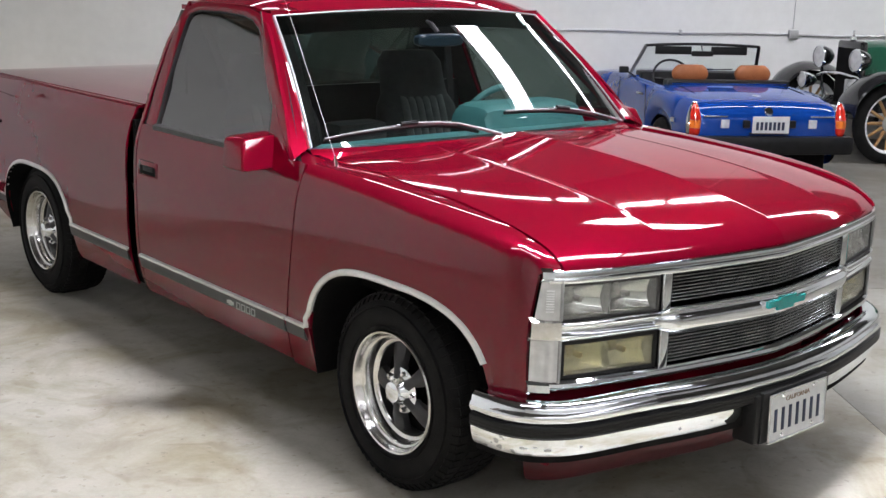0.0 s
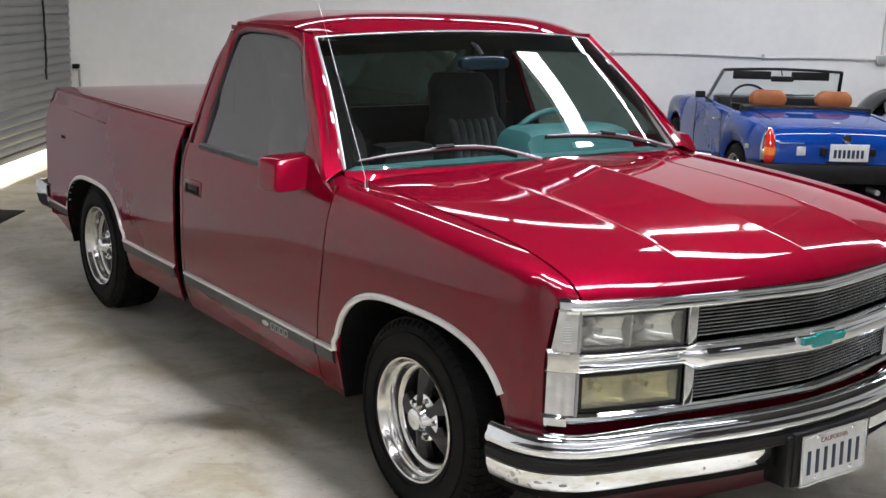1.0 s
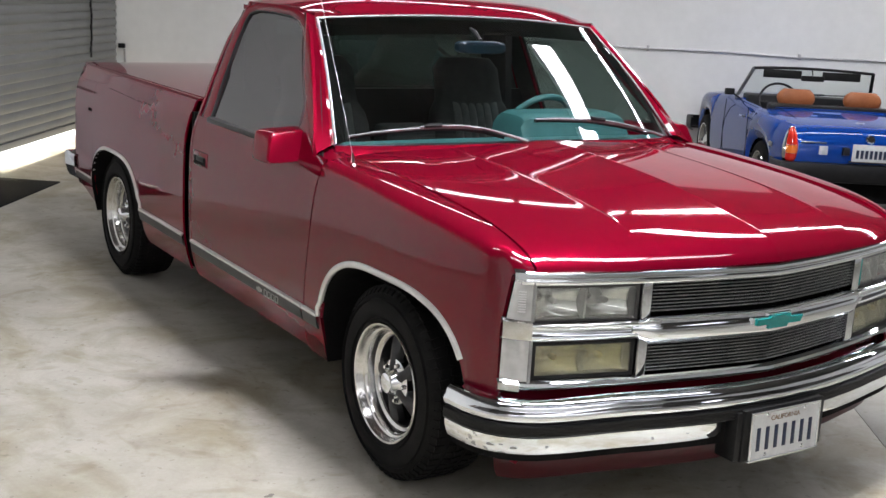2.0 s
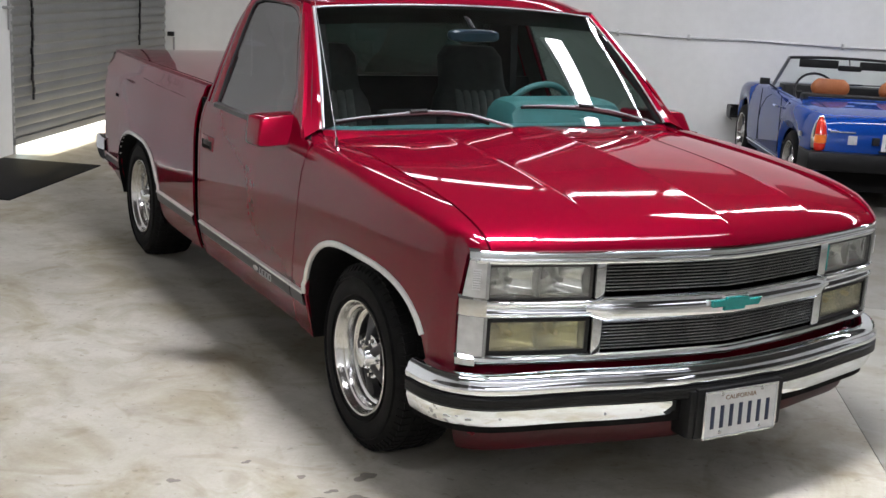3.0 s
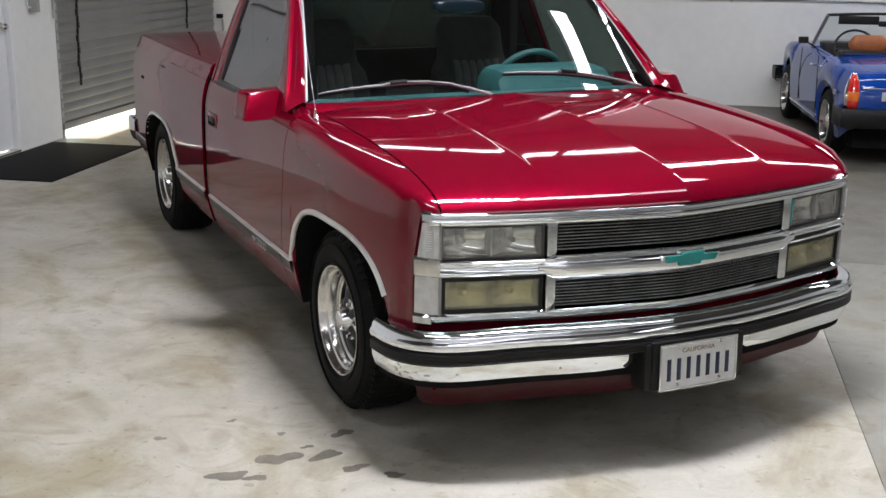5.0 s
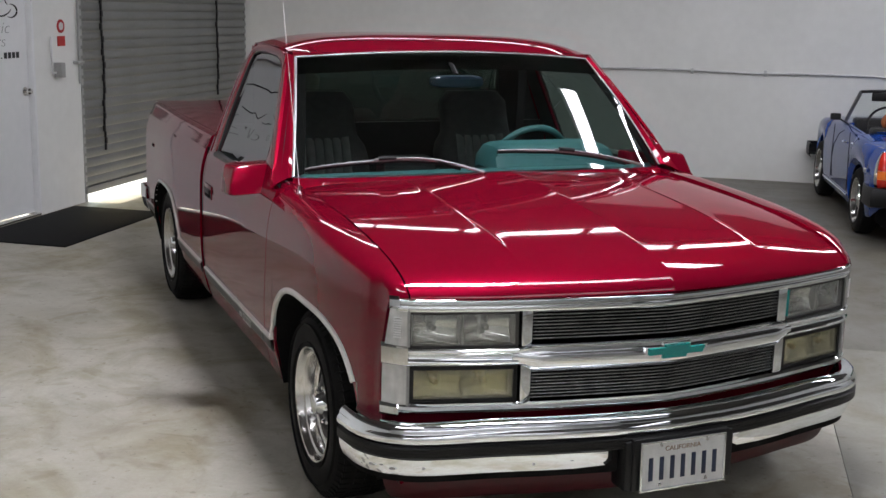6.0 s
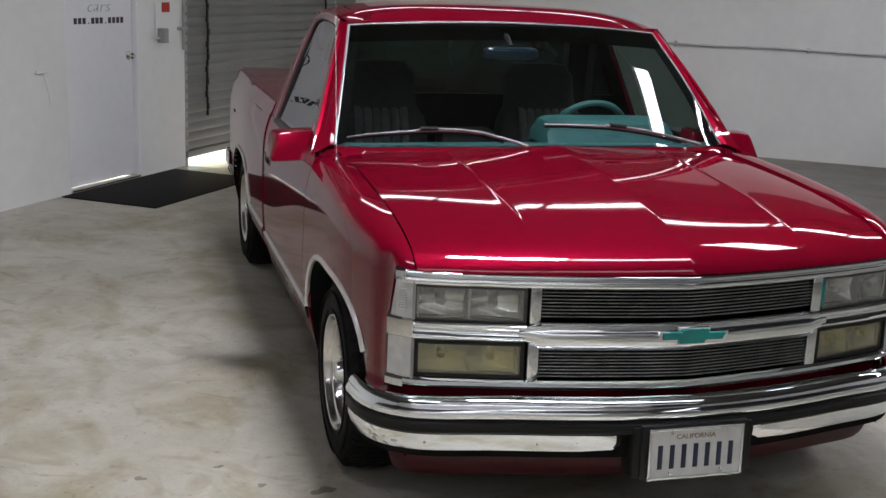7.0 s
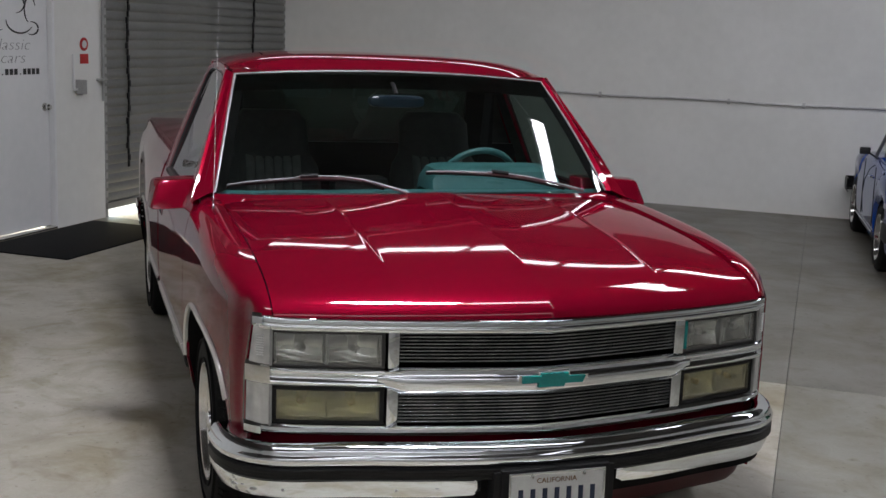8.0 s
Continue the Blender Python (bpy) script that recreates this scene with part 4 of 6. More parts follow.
        g = part("window_glass", bm, M_SIDEGLASS, door, "dark tinted side window")
        g.visible_shadow = False
        # handle
        bm = bmesh.new()
        X = side_x(0.845)
        box(bm, -X - 0.004, -X + 0.01, 1.575, 1.745, 0.812, 0.880, 0.008)
        bmesh.ops.transform(bm, matrix=Matrix.Diagonal((s, 1, 1, 1)), verts=bm.verts)
        h = part("handle_bezel", bm, M_PAINT, door)
        bm = bmesh.new()
        box(bm, -X - 0.0055, -X - 0.002, 1.590, 1.730, 0.822, 0.858, 0.001)
        bmesh.ops.transform(bm, matrix=Matrix.Diagonal((s, 1, 1, 1)), verts=bm.verts)
        part("handle_recess", bm, M_DARK, door)
        bm = bmesh.new()
        box(bm, -X - 0.012, -X - 0.004, 1.600, 1.690, 0.838, 0.860, 0.004)
        bmesh.ops.transform(bm, matrix=Matrix.Diagonal((s, 1, 1, 1)), verts=bm.verts)
        part("handle", bm, M_BLACK, door)
        # mirror: box head on a short arm
        mir = new("wing_mirror")
        mir.empty_display_size = 0.05
        mir.parent = truck
        bm = bmesh.new()
        rows = []
        for y, k in ((0.732, 0.92), (0.736, 0.955), (0.746, 0.98), (0.778, 1.0), (0.818, 1.01), (0.847, 0.99)):
            cx, cz = -0.935, 1.038
            ring = []
            for a in range(28):
                th = a * math.tau / 28
                cc, ss = math.cos(th), math.sin(th)
                ex = math.copysign(abs(cc) ** 0.20, cc)
                ez = math.copysign(abs(ss) ** 0.20, ss)
                px = cx + ex * 0.158 * k
                px += 0.012 * (1 + ez) * (1 - ex) / 2 * (1.5 if y < 0.78 else 0.8)
                ring.append((px, y + (px - cx) * 0.12 + (0.020 * ez if y < 0.78 else 0.008 * ez), cz + ez * 0.058 * k - 0.03 * (cx - px)))
            rows.append(ring)
        v = sheet(bm, mirrored(rows, s), close_v=True)
        bm.faces.new(v[0])
        part("housing", bm, M_PAINT, mir, "red mirror housing", sharp=38)
        bm = bmesh.new()
        box(bm, -1.072, -0.870, 0.836, 0.840, 0.990, 1.080)
        bmesh.ops.transform(bm, matrix=Matrix.Diagonal((s, 1, 1, 1)), verts=bm.verts)
        part("mirror_glass", bm, M_MIRROR, mir)
        bm = bmesh.new()
        tube(bm, [(-0.925 * s, 0.82, 0.990), (-0.925 * s, 0.77, 0.968), (-0.925 * s, 0.72, 0.958)], 0.022, 10)
        part("arm", bm, M_BLACK, mir)
        # --- cab corner behind the door ---
        rows = []
        for y in (1.778, 1.80, 1.825, 1.842, 1.852, 1.856):
            k = smooth(1.80, 1.858, y) * 0.05
            r = []
            for j in range(31):
                z = 1.54 + (0.285 - 1.54) * j / 30
                x = (side_x(z) if z < 1.025 else upper_x(z)) - k
                r.append((-x, y - 0.06 * smooth(1.35, 1.54, z), z))
            rows.append(r)
        rows.append([(p[0] + 0.06, p[1] + 0.001, p[2]) for p in rows[-1]])
        paint_panel("cab_corner", rows, truck, s, "red cab corner", 0.008)

        # --- bed side ---
        ys = arch_rows(1.892, 3.80, AXLE_R, 0.452)
        ys += [3.825, 3.845, 3.858, 3.864]
        rows = []
        for Y in ys:
            zb = max(arch(Y, AXLE_R, 0.452, 0.676), 0.285 + 0.09 * smooth(3.44, 3.75, Y))
            k = 0.055 * smooth(3.80, 3.866, Y) + 0.022 * smooth(2.6, 3.8, Y)
            col = [(0.845, 1.062), (0.850, 1.083), (0.866, 1.091), (0.890, 1.090), (0.907, 1.082), (0.916, 1.066), (0.922, 1.045), (0.936, 1.022)]
            zc = 1.0
            for i in range(22):
                z = zc + (zb - zc) * i / 21
                col.append((side_x(z) - 0.004, z))
            rows.append([(-(x - k), Y, z) for x, z in col])
        bed = paint_panel("bed_side", rows, truck, s, "red pickup bed side", 0.01)
        arch_trim(bed, s, AXLE_R, 0.452, 0.676, 0.445, 0.445, lambda y: 0.004 + 0.022 * smooth(2.6, 3.8, y))
        # filler recess and dents
        bm = bmesh.new()
        box(bm, -0.955, -0.948, 3.44, 3.50, 0.845, 0.862, 0.003)
        bmesh.ops.transform(bm, matrix=Matrix.Diagonal((s, 1, 1, 1)), verts=bm.verts)
        part("marker_slot", bm, M_DARK, bed)
        # --- side mouldings: pale edge over a charcoal strip ---
        for name, y0, y1, inn in (("fender", 0.470, 0.588, 0.0), ("door", 0.600, 1.768, 0.0), ("bed", 1.895, 2.530, 0.004), ("bed_rear", 3.440, 3.835, 0.012)):
            n = 12
            for nm, mt, zz in (("moulding", M_MOULD, ((0.396, -0.002), (0.400, 0.007), (0.420, 0.010), (0.444, 0.010))),
                               ("moulding_edge", M_LIGHTSTRIP, ((0.4445, 0.009), (0.447, 0.0125), (0.456, 0.0125), (0.460, 0.006), (0.461, -0.002)))):
                bm = bmesh.new()
                rows = []
                for i in range(n + 1):
                    y = y0 + (y1 - y0) * i / n
                    k = inn + (0.022 * smooth(2.6, 3.8, y) if y > 1.9 else 0)
                    rows.append([(-(side_x(z) + lf - k), y, z) for z, lf in zz])
                v = sheet(bm, mirrored(rows, s))
                bm.faces.new(v[0])
                bm.faces.new(v[-1])
                part(nm, bm, mt, fender if name == "fender" else door if name == "door" else bed)
        # badge on the door moulding: plain shapes
        bm = bmesh.new()
        X = side_x(0.42) + 0.0105
        for y, w, h in ((0.985, 0.050, 0.013), (0.985, 0.024, 0.020)):
            box(bm, -X - 0.003, -X, y - w / 2, y + w / 2, 0.420 - h / 2, 0.420 + h / 2, 0.001)
        bmesh.ops.transform(bm, matrix=Matrix.Diagonal((s, 1, 1, 1)), verts=bm.verts)
        part("emblem", bm, M_LIGHTSTRIP, door)
        bm = bmesh.new()
        for i in range(4):
            y = 0.925 - i * 0.036
            for dy0, dy1, dz0, dz1 in ((-0.014, 0.014, 0.010, 0.014), (-0.014, 0.014, -0.014, -0.010), (-0.014, -0.010, -0.010, 0.010), (0.010, 0.014, -0.010, 0.010)):
                box(bm, -X - 0.002, -X, y + dy0, y + dy1, 0.420 + dz0, 0.420 + dz1)
        bmesh.ops.transform(bm, matrix=Matrix.Diagonal((s, 1, 1, 1)), verts=bm.verts)
        part("badge_bars", bm, M_BADGE, door, "pale badge of small outlined bars")
    for s in (1, -1):
        wheel(truck, -0.822 * s, 0.010, s, 0)
        wheel(truck, -0.818 * s, AXLE_R, s, 0)


def truck_top(truck):
    # --- hood ---
    xs = [-0.823, -0.80, -0.74, -0.67, -0.60, -0.54, -0.49, -0.466, -0.458, -0.454, -0.450, -0.446, -0.442, -0.434, -0.40, -0.33, -0.25, -0.17, -0.10, -0.04, -0.012, -0.005]
    xs = xs + [0.0] + [-x for x in reversed(xs)]
    vs = [0, .005, .01, .016, .024, .034, .05, .07, .1, .14, .19, .25, .32, .40, .48, .56, .64, .72, .80, .88, .95, 1.0]
    rows = []
    for x in xs:
        a = abs(x)
        y0, y1 = hood_front(a), hood_rear(a)
        rows.append([(x, y0 + (y1 - y0) * v, hood_z(x, y0 + (y1 - y0) * v)) for v in vs])
    bm = bmesh.new()
    shell(bm, rows, 0.014)
    part("hood", bm, M_PAINT, truck, "red metallic hood with sharp creases", sharp=40)
    # --- cowl ---
    bm = bmesh.new()
    rows = []
    for i in range(25):
        q = -1 + i / 12
        a = abs(q)
        y0, z0 = hood_rear(min(a * 0.85, 0.83)) + 0.005, hood_z(q * 0.83, 0.5) - 0.006
        b = glass_point(q, 0.0)
        rows.append([(q * 0.87, y0, z0), (q * 0.865, y0 + 0.02, z0 - 0.030), (b.x * 1.01, b.y - 0.015, b.z - 0.018), (b.x, b.y + 0.01, b.z - 0.006)])
    shell(bm, rows, 0.01)
    part("cowl", bm, M_PAINT, truck)
    # --- windshield ---
    bm = bmesh.new()
    sheet(bm, [[glass_point(-1 + i / 12, j / 12) for j in range(13)] for i in range(25)])
    g = part("windshield", bm, M_WSCREEN, truck, "green tinted windshield")
    g.visible_shadow = False
    # bright trim round the glass
    bm = bmesh.new()
    loop = [glass_point(1, j / 12) for j in range(13)] + [glass_point(1 - i / 12, 1) for i in range(1, 25)] + [glass_point(-1, 1 - j / 12) for j in range(1, 13)]
    rows = []
    cen = glass_point(0, 0.5)
    for p in loop:
        d = (p - cen)
        d = Vector((d.x * 0.5, d.y, d.z)).normalized()
        n = Vector((0, -0.62, 0.78))
        rows.append([p - d * 0.004 + n * 0.001, p - d * 0.003 + n * 0.003, p + d * 0.003 + n * 0.004, p + d * 0.008 + n * 0.001])
    sheet(bm, rows)
    part("windshield_trim", bm, M_SATIN, g, "satin metal windshield trim")
    bm = bmesh.new()
    sheet(bm, [[glass_point((-1 + i / 12) * 0.99, 0.84 + 0.155 * j / 4) + Vector((0, 0.005, -0.004)) for j in range(5)] for i in range(25)])
    part("shade_band", bm, M_SHADE, g).visible_shadow = False
    # black frit round the inside edge
    bm = bmesh.new()
    rows = []
    for p in loop:
        d = (cen - p)
        rows.append([p + Vector((0, 0.004, -0.004)), p + Vector((d.x * 0.055, d.y * 0.05 + 0.004, d.z * 0.05 - 0.004))])
    sheet(bm, rows)
    part("glass_border", bm, M_FRIT, g)
    # --- roof ---
    bm = bmesh.new()
    rows = []
    for i in range(33):
        q = -1 + i / 16
        a = abs(q)
        h = glass_point(q, 1.0)
        side_drop = a ** 5
        zm = 1.602 - 0.020 * a * a - 0.042 * side_drop
        x = q * 0.724
        yh = h.y + 0.004
        r = []
        for k in range(17):
            t = k / 16
            y = yh + (1.800 - yh) * t
            up = 1 - (1 - min(t / 0.34, 1)) ** 2.4
            dn = smooth(0.86, 1.0, t) * 0.045
            z = (h.z + 0.008) * (1 - up) + zm * up - dn * (1 - 0.3 * side_drop)
            wide = 0.99 + 0.01 * smooth(0, 0.3, t)
            r.append((x * wide, y, max(z, 1.524)))
        rows.append(r)
    shell(bm, rows, 0.02)
    part("roof", bm, M_PAINT, truck, "red rounded cab roof")
    for s in (1, -1):
        # filler between fender, cowl and pillar
        bm = bmesh.new()
        f0 = [(-0.822, 0.46, 1.020), (-0.88, 0.45, 1.016), (-0.920, 0.43, 0.996), (-0.945, 0.43, 0.95)]
        f1 = [(-0.838, 0.71, 1.052), (-0.880, 0.69, 1.046), (-0.915, 0.67, 1.020), (-0.940, 0.64, 0.96)]
        shell(bm, mirrored([[tuple(Vector(p).lerp(Vector(q), k / 4)) for p, q in zip(f0, f1)] for k in range(5)], s), 0.004)
        part("cowl_corner", bm, M_PAINT, truck)
        # A-pillar
        bm = bmesh.new()
        rows = []
        for j in range(0, 13):
            t = j / 12
            gpt = glass_point(-1, t)
            y1 = 0.60 + (1.135 - 0.60) * t
            z1 = 1.015 + (1.520 - 1.015) * t
            o = Vector((-upper_x(max(z1, 1.02)) - 0.004, y1 + 0.02 * math.sin(math.pi * max(t, 0)), z1))
            mid = (gpt + o) / 2 + Vector((-0.010, -0.004, 0.005)) * min(1, 1 + 3 * t)
            rows.append([gpt + Vector((-0.006, 0.002, 0)), gpt * 0.7 + mid * 0.3 + Vector((-0.006, -0.006, 0.005)), mid, mid * 0.45 + o * 0.55 + Vector((-0.006, -0.003, 0.002)), o, o + Vector((0.012, 0.05, -0.03))])
        shell(bm, mirrored(rows, s), 0.006)
        part("a_pillar", bm, M_PAINT, truck)
    # --- back of the cab with its window ---
    bm = bmesh.new()
    for q0 in (-0.90, 0.62):
        rows = []
        for j in range(9):
            z = 1.06 + (1.53 - 1.06) * j / 8
            w = upper_x(z) - 0.045
            y = 1.852 - 0.06 * smooth(1.30, 1.54, z)
            rows.append([((-w if q0 < 0 else 0.60), y, z), ((-0.60 if q0 < 0 else w), y, z)])
        shell(bm, rows, 0.012)
    box(bm, -0.60, 0.60, 1.782, 1.794, 1.47, 1.545)
    box(bm, -0.60, 0.60, 1.842, 1.854, 1.02, 1.13)
    box(bm, -0.90, 0.90, 1.842, 1.854, 0.30, 1.06)
    part("cab_back", bm, M_PAINT, truck)
    bm = bmesh.new()
    box(bm, -0.60, 0.60, 0, 0.005, -0.19, 0.19)
    g = part("rear_window", bm, M_SIDEGLASS, truck)
    g.matrix_basis = pose(0, 1.822, 1.30, 9, 0, 0)
    g.visible_shadow = False
    # --- bed: cover, floor, gate ---
    bm = bmesh.new()
    rows = []
    for i in range(21):
        q = -1 + i / 10
        rows.append([(q * 0.868, 1.90 + 1.95 * v, 1.093 + 0.022 * (1 - q ** 4) * (1 - (2 * v - 1) ** 6)) for v in [0, .01, .03, .1, .25, .5, .75, .9, .97, .99, 1]])
    shell(bm, rows, 0.02)
    part("tonneau_cover", bm, M_PAINT, truck, "flat red painted tonneau cover")
    bm = bmesh.new()
    box(bm, -0.86, 0.86, 1.895, 1.905, 0.45, 1.07)
    part("bed_front", bm, M_PAINT, truck)
    bm = bmesh.new()
    box(bm, -0.80, 0.80, 3.835, 3.862, 0.52, 1.075, 0.012)
    part("tailgate", bm, M_PAINT, truck, "red tailgate")
    # dark filler in place of the shade between cab and bed
    bm = bmesh.new()
    box(bm, -0.93, 0.93, 1.86, 1.889, 0.34, 1.03)
    part("cab_gap_shade", bm, M_DARK, truck)
    for s in (1, -1):
        bm = bmesh.new()
        box(bm, -0.885 * s, -0.80 * s, 3.866, 3.885, 0.60, 0.98, 0.006)
        part("tail_lamp", bm, M_TAILRED, truck)
    # rear bumper
    bm = bmesh.new()
    rows = []
    for i in range(31):
        q = -1 + i / 15
        a = abs(q)
        x = 0.955 * math.copysign(min(a / 0.86, 1.0), q)
        y = 4.02 - 0.02 * a - (0.20 * smooth(0.86, 1.0, a))
        rows.append([(x * (1 - 0.05 * (a < 0.86)), y - 0.05, 0.545), (x, y - 0.01, 0.54), (x, y, 0.52), (x, y, 0.47), (x * 0.99, y - 0.012, 0.42), (x * 0.99, y - 0.06, 0.405)])
    shell(bm, rows, -0.006)
    part("rear_bumper", bm, M_CHROME, truck, "chrome rear bumper")
    # --- chassis ---
    bm = bmesh.new()
    box(bm, -0.90, 0.90, 0.47, 2.50, 0.285, 0.40)
    box(bm, -0.58, 0.58, -0.55, 3.8, 0.24, 0.60)
    box(bm, -0.90, 0.90, 3.46, 3.82, 0.40, 0.55)
    box(bm, -0.66, 0.66, -0.1, 0.1, 0.27, 0.40)
    box(bm, -0.66, 0.66, 2.88, 3.08, 0.27, 0.40)
    part("chassis", bm, M_DARK, truck)
    bm = bmesh.new()
    box(bm, -0.80, 0.80, -0.50, 0.50, 0.60, 0.84)
    part("engine_bay", bm, M_DARK, truck)
    # --- wipers and antenna ---
    for px, tx, ups in ((-0.12, -0.80, (-0.03, 0.02, 0.065, 0.085, 0.09, 0.085, 0.075, 0.06, 0.035)), (0.68, -0.02, (-0.02, 0.02, 0.055, 0.085, 0.105, 0.12, 0.125, 0.13, 0.13))):
        def on_glass(k, lift):
            up = ups[k]
            g0 = glass_point((px + (tx - px) * k / 8) / (0.842 - 0.138 * max(up, 0)), up)
            return g0 + Vector((0, -0.62, 0.78)) * lift
        w = new("wiper")
        w.parent = truck
        w.empty_display_size = 0.05
        bm = bmesh.new()
        tube(bm, [on_glass(k, 0.026) for k in range(6)], 0.0050, 8, taper=[1.5, 1.2, 1, 1, 0.9, 0.7])
        part("arm", bm, M_WIPER, w)
        bm = bmesh.new()
        tube(bm, [on_glass(k, 0.018) for k in range(2, 9)], 0.0052, 8, taper=[0.6, 1, 1.1, 1.2, 1.1, 1, 0.6])
        part("blade", bm, M_WIPER, w, "silver wiper blade")
        bm = bmesh.new()
        tube(bm, [on_glass(k, 0.008) for k in range(1, 9)], 0.007, 6)
        part("rubber", bm, M_BLACK, w)
        bm = bmesh.new()
        a, e = on_glass(4, 0.030), on_glass(5, 0.030)
        tube(bm, [a, a.lerp(e, 0.8)], 0.009, 8)
        part("bridge", bm, M_BLACK, w)
    bm = bmesh.new()
    tube(bm, [(-0.874, 0.415, 1.000), (-0.873, 0.424, 1.032), (-0.8715, 0.432, 1.054)], 0.007, 10, taper=[1.4, 1, 0.5])
    ant = part("antenna", bm, M_CHROME, truck, "thin whip antenna")
    bm = bmesh.new()
    tube(bm, [(-0.8715, 0.432, 1.052), (-0.8455, 0.605, 1.274), (-0.8155, 0.805, 1.524), (-0.7685, 1.105, 1.904)], 0.0010, 6, taper=[1.3, 1, 0.8, 0.6])
    part("whip", bm, M_SATIN, ant)


def glass_point(q, t):
    """A point of the windshield: q across from -1 to 1, t from the bottom to the top edge."""
    a = q * q
    k = 0.45 * a + 0.55 * a * a
    b = Vector((0.842 * q, 0.430 + 0.190 * k, 1.080 - 0.022 * a))
    c = Vector((0.704 * q, 1.015 + 0.070 * k, 1.532 - 0.030 * a))
    p = b.lerp(c, t)
    bulge = 0.018 * math.sin(math.pi * t)
    return p + Vector((0, -0.62, 0.78)) * bulge


def grille_face(truck):
    def strip(name, mat, parent, z_sec, x0, x1, n, label="", off=0.0):
        """A bar along the nose curve; z_sec: (height, forward) pairs round its section."""
        bm = bmesh.new()
        rows = []
        for i in range(n + 1):
            x = x0 + (x1 - x0) * i / n
            y = nose_y(abs(x))
            rows.append([(x, y - f - off, z) for z, f in z_sec])
        v = sheet(bm, rows, close_v=True)
        bm.faces.new(v[0])
        bm.faces.new(v[-1])
        return part(name, bm, mat, parent, label)

    g = new("grille")
    g.empty_display_size = 0.1
    g.parent = truck
    g["label"] = "chrome grille surround with black billet bars"
    strip("top_rail", M_CHROME, g, [(0.826, -0.02), (0.826, 0.010), (0.829, 0.016), (0.834, 0.018), (0.841, 0.018), (0.8435, 0.0165), (0.8455, 0.0157), (0.848, 0.0155), (0.859, 0.0153), (0.862, 0.0143), (0.865, 0.0115), (0.8675, 0.004), (0.868, -0.02)], -0.862, 0.862, 48)
    bm = bmesh.new()
    rows = []
    for i in range(61):
        x = -0.525 + 1.05 * i / 60
        k = smooth(0.445, 0.520, abs(x))
        zc, hz, f = 0.679 + 0.006 * k, 0.043 - 0.016 * k, 0.040 - 0.018 * k
        y = nose_y(abs(x))
        ring = [(x, y + 0.02, zc + hz)]
        for j in range(17):
            a = math.pi * j / 16
            lip = 0.004 * math.exp(-((a - 0.55) / 0.22) ** 2) - 0.004 * math.exp(-((a - 0.98) / 0.20) ** 2)
            ring.append((x, y - f * math.sin(a) ** 0.75 - lip, zc + hz * math.cos(a)))
        ring.append((x, y + 0.02, zc - hz))
        rows.append(ring)
    v = sheet(bm, rows, close_v=True)
    bm.faces.new(v[0])
    bm.faces.new(v[-1])
    part("middle_bar", bm, M_CHROME, g, sharp=50)
    for s in (1, -1):
        strip("lamp_bar", M_CHROME, g, [(0.712, -0.02), (0.714, 0.008), (0.7125, 0.016), (0.709, 0.0205), (0.704, 0.022), (0.699, 0.0205), (0.695, 0.017), (0.691, 0.014), (0.686, 0.014), (0.681, 0.017), (0.676, 0.0215), (0.671, 0.0235), (0.666, 0.0225), (0.661, 0.018), (0.658, 0.008), (0.658, -0.02)], -0.868 * s, -0.505 * s, 16)
    strip("bottom_rail", M_CHROME, g, [(0.538, -0.02), (0.537, 0.010), (0.530, 0.020), (0.520, 0.022), (0.510, 0.016), (0.502, 0.004), (0.500, -0.03)], -0.875, 0.875, 48)
    for s in (1, -1):
        for z0, z1 in ((0.716, 0.832), (0.530, 0.660)):
            bm = bmesh.new()
            y = nose_y(0.478)
            box(bm, -0.496 * s, -0.460 * s, y - 0.014, y + 0.04, z0, z1, 0.006)
            part("divider", bm, M_CHROME, g)
    # black backing and bars
    strip("backing", M_DARK, g, [(0.52, -0.055), (0.52, -0.050), (0.835, -0.050), (0.835, -0.055)], -0.47, 0.47, 24)
    for z0, z1, n in ((0.733, 0.824, 9), (0.544, 0.633, 9)):
        for i in range(n):
            z = z0 + (z1 - z0) * (i + 0.25) / (n - 0.5)
            strip("slat", M_GRILLE, g, [(z - 0.0015, -0.03), (z - 0.0028, -0.004), (z, 0.0), (z + 0.0028, -0.004), (z + 0.0015, -0.03)], -0.458, 0.458, 30)
    # emblem: plain teal shapes with a chrome edge
    bm = bmesh.new()
    y = nose_y(0.0) - 0.046
    poly = [(-0.105, -0.012), (-0.105, 0.022), (-0.042, 0.022), (-0.042, 0.034), (0.052, 0.034), (0.052, 0.016), (0.112, 0.016), (0.102, -0.018), (0.042, -0.018), (0.038, -0.034), (-0.052, -0.034), (-0.050, -0.012)]
    a = [bm.verts.new((x * 1.06, y + 0.010 - 0.0, 0.686 + z * 0.78)) for x, z in poly]
    b = [bm.verts.new((x * 1.06, y + 0.04, 0.686 + z * 0.78)) for x, z in poly]
    bm.faces.new(a)
    bm.faces.new(b)
    for i in range(12):
        bm.faces.new((a[i], a[(i + 1) % 12], b[(i + 1) % 12], b[i]))
    part("emblem_edge", bm, M_CHROME, g)
    bm = bmesh.new()
    a = [bm.verts.new((x * 0.95, y + 0.004, 0.686 + z * 0.62)) for x, z in poly]
    b = [bm.verts.new((x * 0.95, y + 0.012, 0.686 + z * 0.62)) for x, z in poly]
    bm.faces.new(a)
    for i in range(12):
        bm.faces.new((a[i], a[(i + 1) % 12], b[(i + 1) % 12], b[i]))
    part("emblem", bm, M_TEAL_DEEP, g, "teal enamel emblem")

